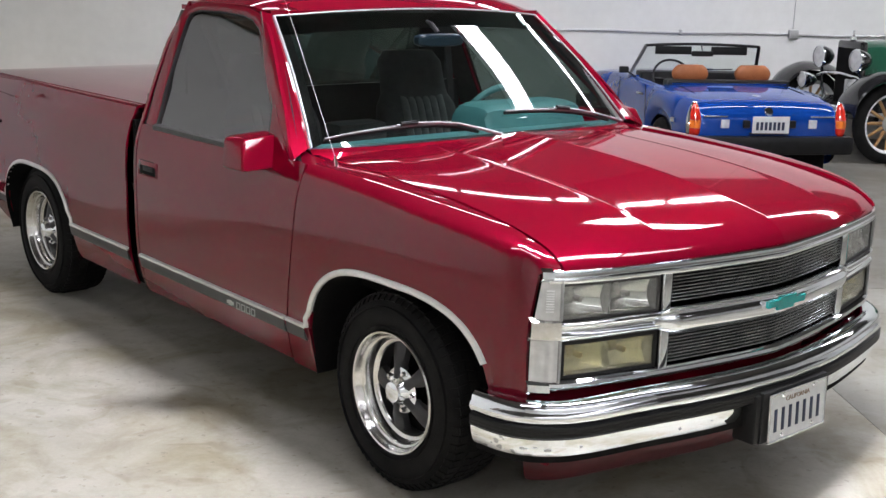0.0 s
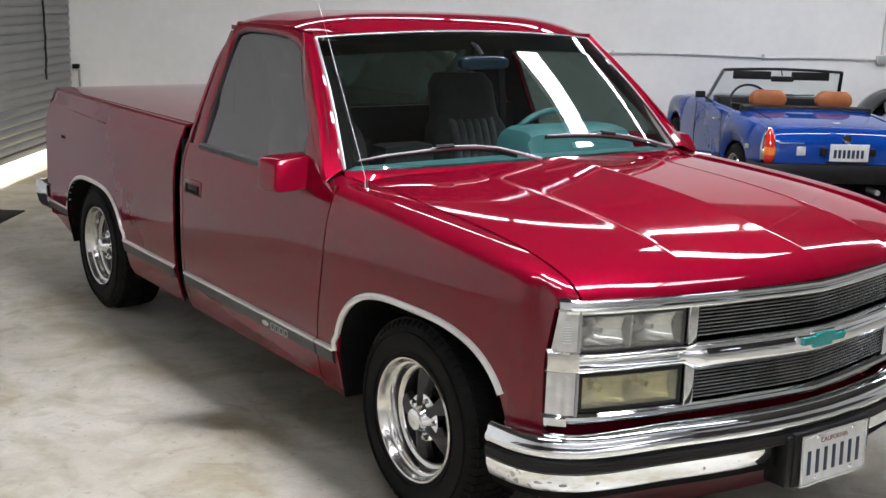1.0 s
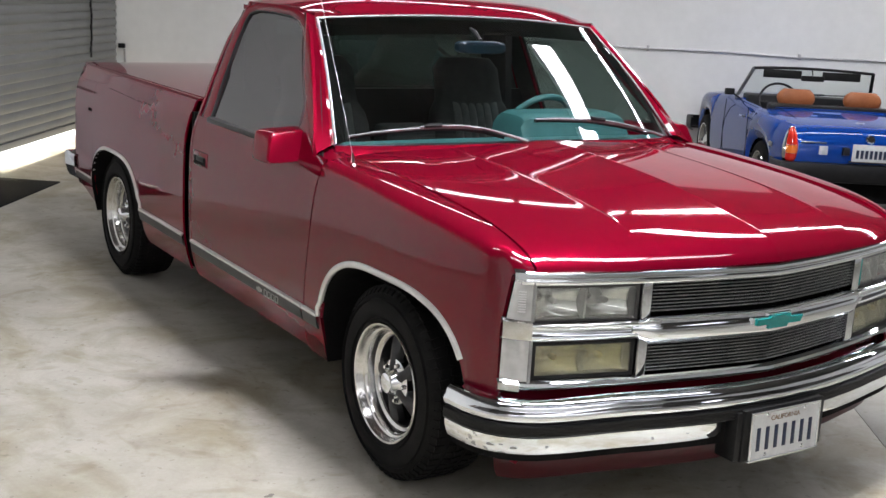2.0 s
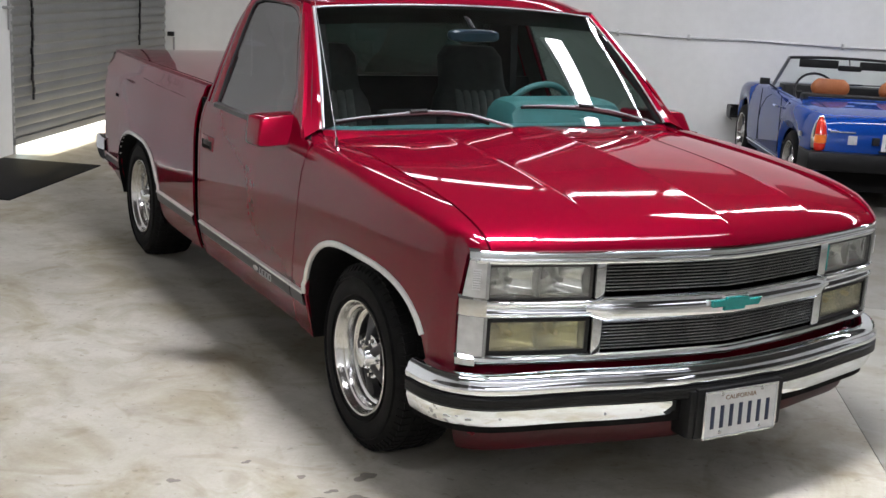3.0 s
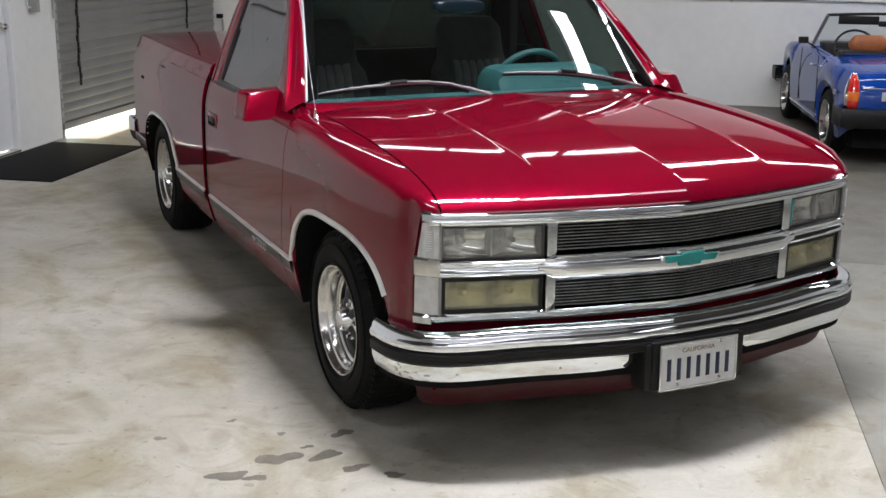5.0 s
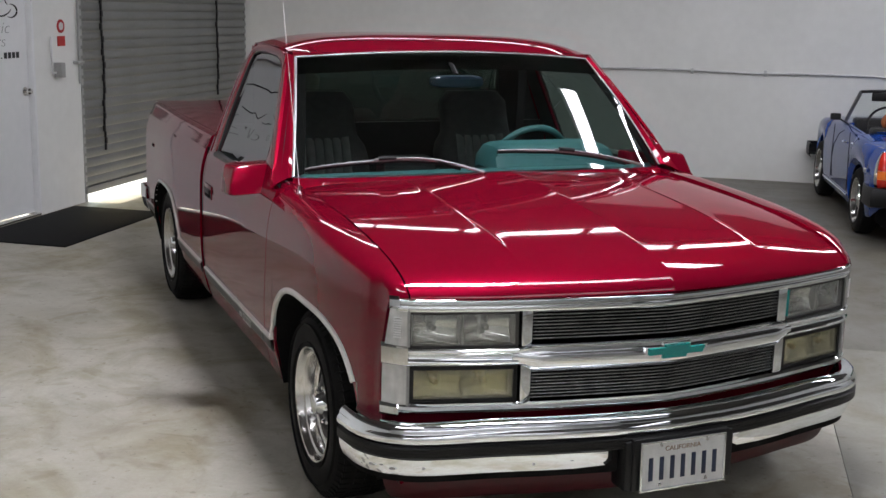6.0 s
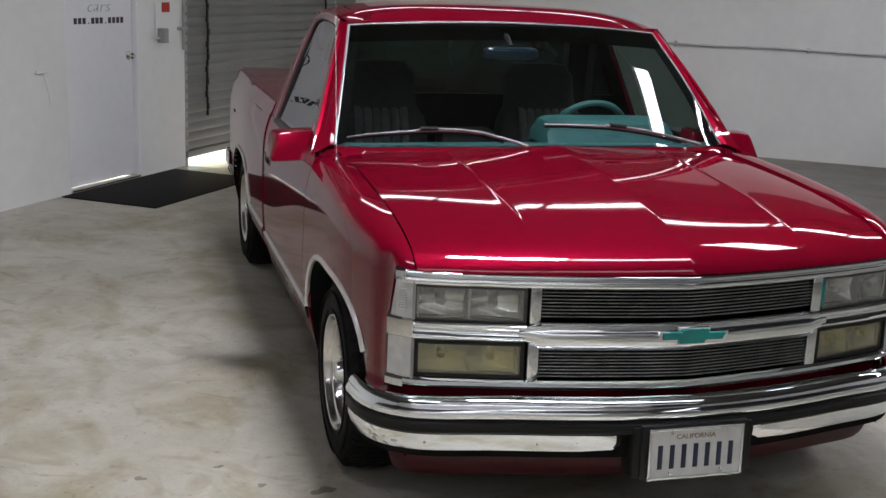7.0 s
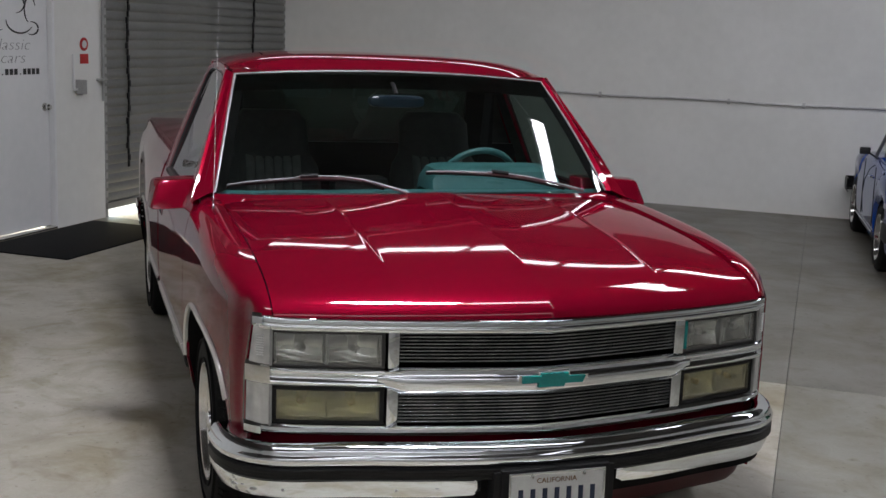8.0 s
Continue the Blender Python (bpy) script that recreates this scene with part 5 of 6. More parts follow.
    for s in (1, -1):
        def lamp(name, z0, z1, lens, label, deep):
            lp = new(name)
            lp.empty_display_size = 0.05
            lp.parent = truck
            lp["label"] = label
            N = 14
            def xr(i):
                return (0.502 + (0.826 - 0.502) * i / N)
            bm = bmesh.new()
            rows = []
            for i in range(N + 1):
                x = xr(i)
                y = nose_y(x)
                rows.append([(-x * s, y - 0.004, z0), (-x * s, y - 0.004, z1)])
            # frame ring
            for za, zb in ((z0, z0 + (0.005 if deep else 0.011)), (z1 - (0.005 if deep else 0.011), z1)):
                sheet(bm, [[(-xr(i) * s, nose_y(xr(i)) + 0.03, za), (-xr(i) * s, nose_y(xr(i)) - 0.007, za), (-xr(i) * s, nose_y(xr(i)) - 0.007, zb), (-xr(i) * s, nose_y(xr(i)) + 0.03, zb)] for i in range(N + 1)])
            for xa, xb in ((0.502, 0.514), (0.812, 0.826)) if not deep else ((0.502, 0.512), (0.821, 0.826)):
                sheet(bm, [[(-xa * s, nose_y(xa) + 0.03, z), (-xa * s, nose_y(xa) - 0.0075, z), (-xb * s, nose_y(xb) - 0.0075, z), (-xb * s, nose_y(xb) + 0.03, z)] for z in (z0, z1)])
            part("bezel", bm, M_MOULD if deep else M_BLACK, lp, "dark lamp bezel")
            bm = bmesh.new()
            rows = []
            for i in range(N + 1):
                x = 0.510 + ((0.824 if deep else 0.814) - 0.510) * i / N
                e = math.sin(math.pi * i / N) ** 0.4
                rows.append([(-x * s, nose_y(x) - 0.002 - 0.006 * e * math.sin(math.pi * k / 8) ** 0.4, z0 + (0.004 if deep else 0.010) + (z1 - z0 - (0.008 if deep else 0.020)) * k / 8) for k in range(9)])
            shell(bm, rows, 0.003)
            part("lens", bm, lens, lp)
            # reflectors: two fluted trays with a bulb each
            for xa, xb in (((0.516, 0.660), (0.676, 0.818)) if deep else ((0.520, 0.662), (0.666, 0.808))):
                bm = bmesh.new()
                rows = []
                cx, hw = (xa + xb) / 2, (xb - xa) / 2
                zm, hz = (z0 + z1) / 2, (z1 - z0) / 2 - 0.008
                for i in range(29):
                    x = xa + (xb - xa) * i / 28
                    p = (x - cx) / hw
                    r = []
                    for k in range(11):
                        qz = -1 + k / 5
                        dish = 0.046 * (1 - 0.55 * p * p - 0.45 * qz * qz)
                        flute = 0.0022 * abs(math.sin(6.5 * math.pi * p)) * (1 if k in (2, 3, 4, 6, 7, 8) else 0.3)
                        r.append((-x * s, nose_y(x) + 0.012 + max(dish, 0.0) - flute, zm + hz * qz))
                    rows.append(r)
                sheet(bm, rows)
                part("reflector", bm, M_REFLECTOR, lp, sharp=60)
                bm = bmesh.new()
                lathe(bm, [(0.0, 0.0), (0.009, 0.004), (0.011, 0.018), (0.008, 0.03), (0.0, 0.034)], 12, Matrix.Translation((-cx * s, nose_y(cx) + 0.018, zm)) @ pose(0, 0, 0, 0, 0, 90))
                part("bulb", bm, M_BADGE if deep else M_BULB, lp)
            bm = bmesh.new()
            rows = [[(-xr(i) * s, nose_y(xr(i)) + 0.07, z0), (-xr(i) * s, nose_y(xr(i)) + 0.07, z1)] for i in range(N + 1)]
            sheet(bm, rows)
            part("lamp_back", bm, M_REFLECTOR, lp)
            if deep:
                bm = bmesh.new()
                box(bm, -0.668 * s - 0.004, -0.668 * s + 0.004, nose_y(0.668) + 0.002, nose_y(0.668) + 0.05, z0 + 0.006, z1 - 0.006, 0.001)
                part("divider", bm, M_BADGE, lp)
        # thin teal strip stands for a reflection at this lamp's inner edge
        if s < 0:
            bm = bmesh.new()
            box(bm, 0.499, 0.511, nose_y(0.505) - 0.012, nose_y(0.505) + 0.02, 0.730, 0.822, 0.002)
            part("teal_glint", bm, M_TEAL_DEEP, truck, "teal reflection painted along the headlight edge")
        lamp("headlight", 0.716, 0.824, M_HEADLENS, "clear rectangular headlight with black bezel", True)
        lamp("parking_lamp", 0.541, 0.655, M_PARKLENS, "yellowed rectangular parking lamp with black bezel", False)
        # wrap-round corner lamps
        for name, z0, z1 in (("corner_lamp", 0.716, 0.842), ("corner_lamp", 0.528, 0.664)):
            bm = bmesh.new()
            rows = []
            for i in range(9):
                cl = []
                for k in range(7):
                    z = z0 + (z1 - z0) * k / 6
                    x = 0.830 + (CORNER_X(z) - 0.830) * i / 8
                    cl.append((-x * s, nose_y(x) - 0.013, z))
                rows.append(cl)
            shell(bm, rows, -0.008 * s)
            part(name, bm, M_CORNERLENS, truck, "clear ribbed corner lamp")
            bm = bmesh.new()
            sheet(bm, [[(p[0] * 0.975, p[1] + 0.020, p[2]) for p in r] for r in rows])
            part("corner_reflector", bm, M_STEEL, truck)
            # seam strip beside the lamp
            bm = bmesh.new()
            xw = 0.829
            box(bm, -(xw + 0.005) * s, -(xw - 0.004) * s, nose_y(xw) - 0.0165, nose_y(xw) + 0.02, z0 + 0.002, z1 - 0.002, 0.001)
            part("lamp_seam", bm, M_GREYBOX, truck)
            # moulded ribs, coloured white for the bulb's bright reflection in the lens
            if z0 > 0.6:
                for k in range(9):
                    bm = bmesh.new()
                    za = 0.748 + 0.0075 * k
                    xm = (0.846 + 0.867) / 2
                    tube(bm, [(-(x + 0.004) * s, nose_y(x) - 0.0135, za) for x in (0.846, xm, 0.864)], 0.0027, 6)
                    part("bright_rib", bm, M_STEEL, truck)
        bm = bmesh.new()
        rows = []
        for x, y in ((0.828, nose_y(0.828)), (0.850, nose_y(0.850)), (0.872, nose_y(0.872)), (0.891, nose_y(0.891))):
            rows.append([(-x * s, y - f, z) for z, f in ((0.664, 0.0), (0.668, 0.012), (0.690, 0.014), (0.712, 0.012), (0.716, 0.0))])
        shell(bm, rows, 0.01)
        part("corner_band", bm, M_ALU, truck, "silver band between the corner lamps")
        for z0, z1, xe in ((0.842, 0.866, 0.874), (0.502, 0.529, 0.893)):
            bm = bmesh.new()
            rows = []
            for x, y in [(v, nose_y(v)) for v in (0.850, (0.85 + xe) / 2, xe - 0.004, xe)]:
                rows.append([(-x * s, y - f, z) for z, f in ((z0, 0.004), (z0 + 0.006, 0.014), (z1 - 0.006, 0.012), (z1, 0.002))])
            shell(bm, rows, 0.01)
            part("corner_rail", bm, M_CHROME, truck)
    # body panel behind bumper, under grille
    bm = bmesh.new()
    rows = []
    for i in range(33):
        x = -0.885 + 1.77 * i / 32
        y = nose_y(min(abs(x), 0.893))
        rows.append([(x, y + 0.045, 0.512), (x, y + 0.048, 0.49), (x, y + 0.055, 0.43)])
    shell(bm, rows, 0.01)
    part("filler_panel", bm, M_PAINT, truck)
    bm = bmesh.new()
    box(bm, -0.88, 0.88, -0.50, -0.49, 0.30, 0.86)
    part("radiator_support", bm, M_DARK, truck)


bump_y = pchip([0.0, 0.15, 0.35, 0.55, 0.72, 0.82, 0.885, 0.935, 0.962, 0.972], [-0.868, -0.861, -0.833, -0.789, -0.738, -0.694, -0.646, -0.585, -0.515, -0.430])


def bumper(truck):
    def along(n0=0.0):
        xs = [0.972, 0.970, 0.967, 0.962, 0.95, 0.935, 0.912, 0.885, 0.85, 0.82, 0.77, 0.72, 0.63, 0.55, 0.45, 0.35, 0.25, 0.15, 0.06, 0.0]
        return [x for x in xs if x >= n0 - 1e-6]

    def pt(x, f, z):
        """A point of the bumper: forward f along the plan normal."""
        a = abs(x)
        e = 0.006
        lo, hi = max(a - e, 0), min(a + e, 0.972)
        d = Vector((hi - lo, bump_y(hi) - bump_y(lo))).normalized()
        n = Vector((d.y, -d.x))
        n = n if n.y < 0 or n.x > 0 else -n
        if a < 0.01:
            n = Vector((0, -1))
        px, py = a + n.x * f, bump_y(a) + n.y * f
        z = 0.500 - (0.478 - z) * 0.86 - 0.020 * smooth(0.55, 0.95, a)
        return (math.copysign(px, x) if a > 1e-6 else 0.0, py, z)

    def sweep(name, sec, xs, mat, parent, label="", t=0.004):
        bm = bmesh.new()
        shell(bm, [[pt(x, f, z) for z, f in sec] for x in xs], t)
        return part(name, bm, mat, parent, label)

    full = along()
    full = [-x for x in full] + [x for x in reversed(full[:-1])]
    b = new("front_bumper")
    b.parent = truck
    b.empty_display_size = 0.1
    b["label"] = "chrome front bumper with black rub strip"
    sweep("upper_bar", [(0.455, -0.085), (0.467, -0.066), (0.475, -0.045), (0.4785, -0.027), (0.4775, -0.013), (0.472, -0.002), (0.463, 0.0045), (0.454, 0.006), (0.4475, 0.0075), (0.441, 0.0125), (0.433, 0.0150), (0.424, 0.0135), (0.415, 0.009), (0.406, 0.002), (0.398, -0.010)],
          full, M_CHROME, b, "stepped chrome upper bumper bar")
    sweep("rub_strip", [(0.402, -0.004), (0.401, 0.010), (0.397, 0.014), (0.392, 0.014), (0.389, 0.010), (0.386, 0.014), (0.380, 0.014), (0.377, 0.010), (0.374, 0.014), (0.368, 0.014), (0.364, 0.010), (0.362, -0.006)],
          full, M_BLACK, b, "ribbed black rubber rub strip")
    lower = [(0.364, -0.010), (0.362, 0.002), (0.356, 0.007), (0.335, 0.005), (0.305, -0.004), (0.294, -0.009), (0.287, -0.024), (0.286, -0.050)]
    xs = along(0.25) + [0.235, 0.228]
    for s in (-1, 1):
        bm = bmesh.new()
        rows = []
        for x in xs:
            k = smooth(0.222, 0.262, x)
            rows.append([pt(x * s, f * k - 0.012 * (1 - k), 0.335 + (z - 0.335) * (0.45 + 0.55 * k)) for z, f in lower])
        shell(bm, rows, 0.004)
        part("lower_bar", bm, M_CHROME, b, "chrome lower bumper bar with scuffs")
        if s < 0:
            rnd = random.Random(5)
            for x, z, w in ((0.925, 0.322, 0.008), (0.905, 0.330, 0.006), (0.880, 0.318, 0.010), (0.800, 0.326, 0.007), (0.480, 0.322, 0.006), (0.360, 0.330, 0.008)):
                bm = bmesh.new()
                ring = []
                for k in range(8):
                    a = k * math.tau / 8
                    dx, dz = w * math.cos(a) * rnd.uniform(0.5, 1.1), 0.006 * math.sin(a) * rnd.uniform(0.4, 1.2)
                    ring.append((x + dx, z + dz))
                hi = [bm.verts.new(pt(-xx, 0.0075, zz)) for xx, zz in ring]
                lo = [bm.verts.new(pt(-xx, -0.002, zz)) for xx, zz in ring]
                bm.faces.new(hi)
                for k in range(8):
                    bm.faces.new((hi[k], hi[(k + 1) % 8], lo[(k + 1) % 8], lo[k]))
                part("scuff", bm, M_BADGE, b, "dull scuff in the chrome")
        bm = bmesh.new()
        shell(bm, [[pt(x * s, -0.022, z) for z in (0.372, 0.34, 0.30, 0.262)] for x in along()], 0.004)
        part("bumper_back", bm, M_DARK, b)
        # red air dam below, coloured darker for the shade under the bumper
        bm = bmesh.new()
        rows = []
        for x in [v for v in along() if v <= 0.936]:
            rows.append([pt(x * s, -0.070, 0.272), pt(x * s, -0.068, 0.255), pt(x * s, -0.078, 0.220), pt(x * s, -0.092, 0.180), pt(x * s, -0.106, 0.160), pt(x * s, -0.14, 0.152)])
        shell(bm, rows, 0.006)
        part("air_dam", bm, M_PAINT_SHADED, truck, "red air dam with the shade under the bumper in its colour")
    # plate bracket, plate, bars
    bm = bmesh.new()
    box(bm, -0.20, 0.20, -0.885, -0.80, 0.262, 0.425, 0.010)
    box(bm, -0.178, 0.178, -0.893, -0.85, 0.262, 0.432, 0.006)
    part("plate_bracket", bm, M_BLACK, b)
    plate = new("licence_plate")
    plate.parent = truck
    plate.empty_display_size = 0.05
    plate.matrix_basis = pose(0.0, -0.900, 0.343, -2, 0, 0)
    plate["label"] = "white licence plate with dark bars"
    bm = bmesh.new()
    box(bm, -0.1535, 0.1535, -0.0015, 0.002, -0.078, 0.078)
    part("sheet", bm, M_PLATE, plate)
    bm = bmesh.new()
    for x0, x1, z0, z1 in ((-0.158, 0.158, 0.074, 0.081), (-0.158, 0.158, -0.081, -0.074), (-0.158, -0.151, -0.074, 0.074), (0.151, 0.158, -0.074, 0.074)):
        box(bm, x0, x1, -0.006, 0.003, z0, z1, 0.0015)
    part("frame", bm, M_CHROME, plate, "chrome plate frame")
    for i in range(7):
        x = -0.118 + i * 0.0393
        bm = bmesh.new()
        box(bm, x - 0.008, x + 0.008, -0.0030, -0.0012, -0.048, 0.028, 0.001)
        part("bar", bm, M_PLATEBLUE, plate, "dark bar")
    lettering("state_name", "CALIFORNIA", 0.022, M_PLATERED, plate, pose(-0.002, -0.0022, 0.052, 90, 0, 0), 1.05)
    for x in (-0.082, 0.088):
        for z in (-0.063, 0.066):
            bm = bmesh.new()
            lathe(bm, [(0.0, 0.004), (0.005, 0.003), (0.007, 0.0)], 12, Matrix.Translation((x, -0.002, z)) @ pose(0, 0, 0, 0, 0, -90))
            part("bolt", bm, M_CHROME, plate)


def cab_inside(truck):
    inside = new("cab_interior")
    inside.parent = truck
    inside.empty_display_size = 0.1
    # dashboard following the glass
    bm = bmesh.new()
    rows = []
    for i in range(25):
        q = -1 + i / 12
        g0 = glass_point(q * 0.985, 0.0)
        back = 0.80 - 0.04 * q * q
        rows.append([(g0.x, g0.y + 0.03, g0.z - 0.020), (g0.x, (g0.y + back) / 2, 1.060), (q * 0.84, back - 0.06, 1.052), (q * 0.84, back, 1.035), (q * 0.84, back + 0.03, 0.98), (q * 0.84, back, 0.85), (q * 0.84, back - 0.10, 0.62)])
    sheet(bm, rows)
    part("dashboard", bm, M_TEAL, inside, "teal vinyl dashboard")
    for y in (0.03, 0.055, 0.08):
        bm = bmesh.new()
        pts = []
        for i in range(25):
            q = (-1 + i / 12) * 0.93
            g0 = glass_point(q, 0.0)
            f = (y + 0.02) / (0.40 - 0.20 * q * q)
            pts.append((g0.x, g0.y + 0.03 + y, g0.z - 0.016 + (1.060 - g0.z + 0.020) * min(1.0, f)))
        tube(bm, pts, 0.0022, 6)
        part("defroster_groove", bm, M_BLACK, inside)
    # instrument hood
    bm = bmesh.new()
    rows = []
    for i in range(17):
        q = -1 + i / 8
        q = math.copysign(1 - (1 - abs(q)) ** 1.7, q)
        e = max(0.0, 1 - abs(q) ** 14) ** 0.5
        x = 0.375 + 0.300 * q
        rows.append([(x, 0.690, 1.030), (x, 0.715, 1.040 + 0.050 * e), (x, 0.728, 1.045 + 0.083 * e), (x, 0.750, 1.045 + 0.098 * e), (x, 0.80, 1.045 + 0.104 * e),
                     (x, 0.90, 1.045 + 0.104 * e), (x, 0.93, 1.035 + 0.095 * e), (x, 0.93, 0.98)])
    shell(bm, rows, 0.006)
    part("instrument_hood", bm, M_TEAL, inside, "rounded teal instrument hood")
    # steering wheel
    sw = new("steering_wheel")
    sw.parent = inside
    sw.empty_display_size = 0.05
    sw.matrix_basis = pose(0.385, 1.02, 1.035, 28, 0, 0)
    bm = bmesh.new()
    tube(bm, [(0.185 * math.cos(k * math.tau / 36), 0, 0.185 * math.sin(k * math.tau / 36)) for k in range(36)], 0.015, 10, closed=True)
    part_ring = part("rim", bm, M_TEAL, inside, "teal steering wheel rim")
    part_ring.matrix_basis = sw.matrix_basis.copy()
    bm = bmesh.new()
    box(bm, -0.17, 0.17, -0.01, 0.02, -0.045, 0.03, 0.008)
    box(bm, -0.06, 0.06, -0.01, 0.02, -0.17, 0.0, 0.008)
    hubp = part("wheel_hub", bm, M_TEAL, inside)
    hubp.matrix_basis = sw.matrix_basis.copy()
    bpy.data.objects.remove(sw)
    # seats
    def seat(cx, w):
        bm = bmesh.new()
        rows = []
        for j in range(15):
            t = j / 14
            z = 0.62 + 0.70 * t
            k = w * (1 - 0.06 * t) * (1.0 if t < 0.60 else 1 - 0.22 * smooth(0.60, 0.74, t))
            k *= 1 - 0.25 * smooth(0.93, 1.0, t)
            y = 1.36 + 0.20 * t
            th = 0.075 * (1 - 0.30 * t)
            ring = []
            for a in range(28):
                ang = a * math.tau / 28
                c, s_ = math.cos(ang), math.sin(ang)
                ex, ey = math.copysign(abs(c) ** 0.4, c), math.copysign(abs(s_) ** 0.55, s_)
                ring.append((cx + ex * k, y + ey * th, z))
            rows.append(ring)
        v = sheet(bm, rows, close_v=True)
        bm.faces.new(v[-1])
        part("seat_back", bm, M_SEAT, inside, "grey cloth bucket seat back with vertical pleats", sharp=70)
        bm = bmesh.new()
        n = 6
        for i in range(n):
            x = cx - w * 0.55 + w * 1.1 * (i + 0.5) / n
            rows = []
            for j in range(9):
                t = 0.16 + 0.56 * j / 8
                z = 0.62 + 0.70 * t
                y = 1.36 + 0.20 * t - 0.075 * (1 - 0.30 * t)
                hw = w * 0.55 / n
                e = math.sin(math.pi * min(1, (j + 0.4) / 8.2)) ** 0.3
                rows.append([(x + hw * math.cos(math.pi * a / 6), y + 0.004 - 0.024 * e * math.sin(math.pi * a / 6), z) for a in range(7)])
            sheet(bm, rows)
        part("pleats", bm, M_PLEAT, inside)
        bm = bmesh.new()
        box(bm, cx - w, cx + w, 0.86, 1.40, 0.48, 0.68, 0.05)
        part("seat_cushion", bm, M_SEAT, inside)
    seat(-0.475, 0.235)
    seat(0.33, 0.235)
    bm = bmesh.new()
    box(bm, -0.20, 0.07, 1.36, 1.50, 0.55, 1.02, 0.03)
    part("centre_back", bm, M_SEAT, inside)
    # headliner, floor, back lining
    bm = bmesh.new()
    rows = []
    for i in range(13):
        q = -1 + i / 6
        rows.append([(q * 0.69, 1.17 + 0.62 * k / 8 + 0.07 * q * q * (1 - k / 8), 1.508 + 0.045 * math.sin(math.pi * (0.15 + 0.7 * k / 8)) * (1 - 0.5 * q * q)) for k in range(9)])
    sheet(bm, rows)
    part("headliner", bm, M_HEADLINER, inside)
    bm = bmesh.new()
    box(bm, -0.88, 0.88, 0.55, 1.83, 0.41, 0.45)
    box(bm, -0.88, 0.88, 1.812, 1.835, 0.45, 1.145)
    for sx in (-1, 1):
        box(bm, 0.575 * sx, 0.728 * sx, 1.76, 1.775, 1.14, 1.50)
    box(bm, -0.6, 0.6, 1.755, 1.772, 1.462, 1.53)
    part("cab_floor", bm, M_BLACK, inside)
    for s in (1, -1):
        bm = bmesh.new()
        rows = []
        for j in range(9):
            z = 1.05 + (1.52 - 1.05) * j / 8
            y = 1.838 - 0.06 * smooth(1.30, 1.54, z)
            rows.append([(0.59 * s, y, z), ((upper_x(z) - 0.032) * s, y, z)])
        sheet(bm, rows)
        part("corner_lining", bm, M_HEADLINER, inside)
    for s in (1, -1):
        bm = bmesh.new()
        box(bm, -0.90 * s, -0.865 * s, 0.70, 1.80, 0.45, 1.01, 0.01)
        part("door_lining", bm, M_TEAL, inside)
        bm = bmesh.new()
        rows = [[(-(upper_x(z) - 0.03) * s, y, z) for z in (1.02, 1.15, 1.30, 1.45, 1.50)] for y in (1.70, 1.76, 1.83)]
        sheet(bm, rows)
        part("pillar_lining", bm, M_HEADLINER, inside)
        bm = bmesh.new()
        shell(bm, [[(-0.70 * s, 1.70, 1.47), (-0.66 * s, 1.70, 1.47)], [(-0.62 * s, 1.55, 1.10), (-0.58 * s, 1.55, 1.10)], [(-0.55 * s, 1.50, 0.80), (-0.51 * s, 1.50, 0.80)]], 0.003)
        part("seat_belt", bm, M_BLACK, inside)
        bm = bmesh.new()
        box(bm, 0, 0.34 * s, -0.008, 0.008, -0.075, 0.075, 0.007)
        v = part("sun_visor", bm, M_HEADLINER, inside)
        v.matrix_basis = pose(0.15 * s + (0.08 * s), 1.22, 1.50, 68, 0, 0)
    # rear-view mirror
    bm = bmesh.new()
    rows = []
    for y, k in ((0.855, 0.80), (0.862, 0.96), (0.885, 1.0), (0.895, 0.96)):
        rows.append([(-0.045 + 0.125 * k * math.copysign(abs(math.cos(a)) ** 0.45, math.cos(a)), y, 1.412 + 0.027 * k * math.copysign(abs(math.sin(a)) ** 0.6, math.sin(a)))
                     for a in [i * math.tau / 24 for i in range(24)]])
    v = sheet(bm, rows, close_v=True)
    bm.faces.new(v[0])
    part("rear_view_mirror", bm, M_MIRRORBLUE, inside, "blue-tinted rear view mirror")
    bm = bmesh.new()
    tube(bm, [(-0.045, 0.885, 1.44), (-0.045, 0.93, 1.475), (-0.045, 0.96, 1.482)], 0.010, 8)
    part("mirror_stalk", bm, M_BLACK, inside)


def pickup_truck():
    t = thing("pickup_truck", "lowered metallic red pickup truck with chrome bumper on a concrete floor", "pickup truck")
    truck_lower(t)
    truck_top(t)
    grille_face(t)
    bumper(t)
    cab_inside(t)


pickup_truck()


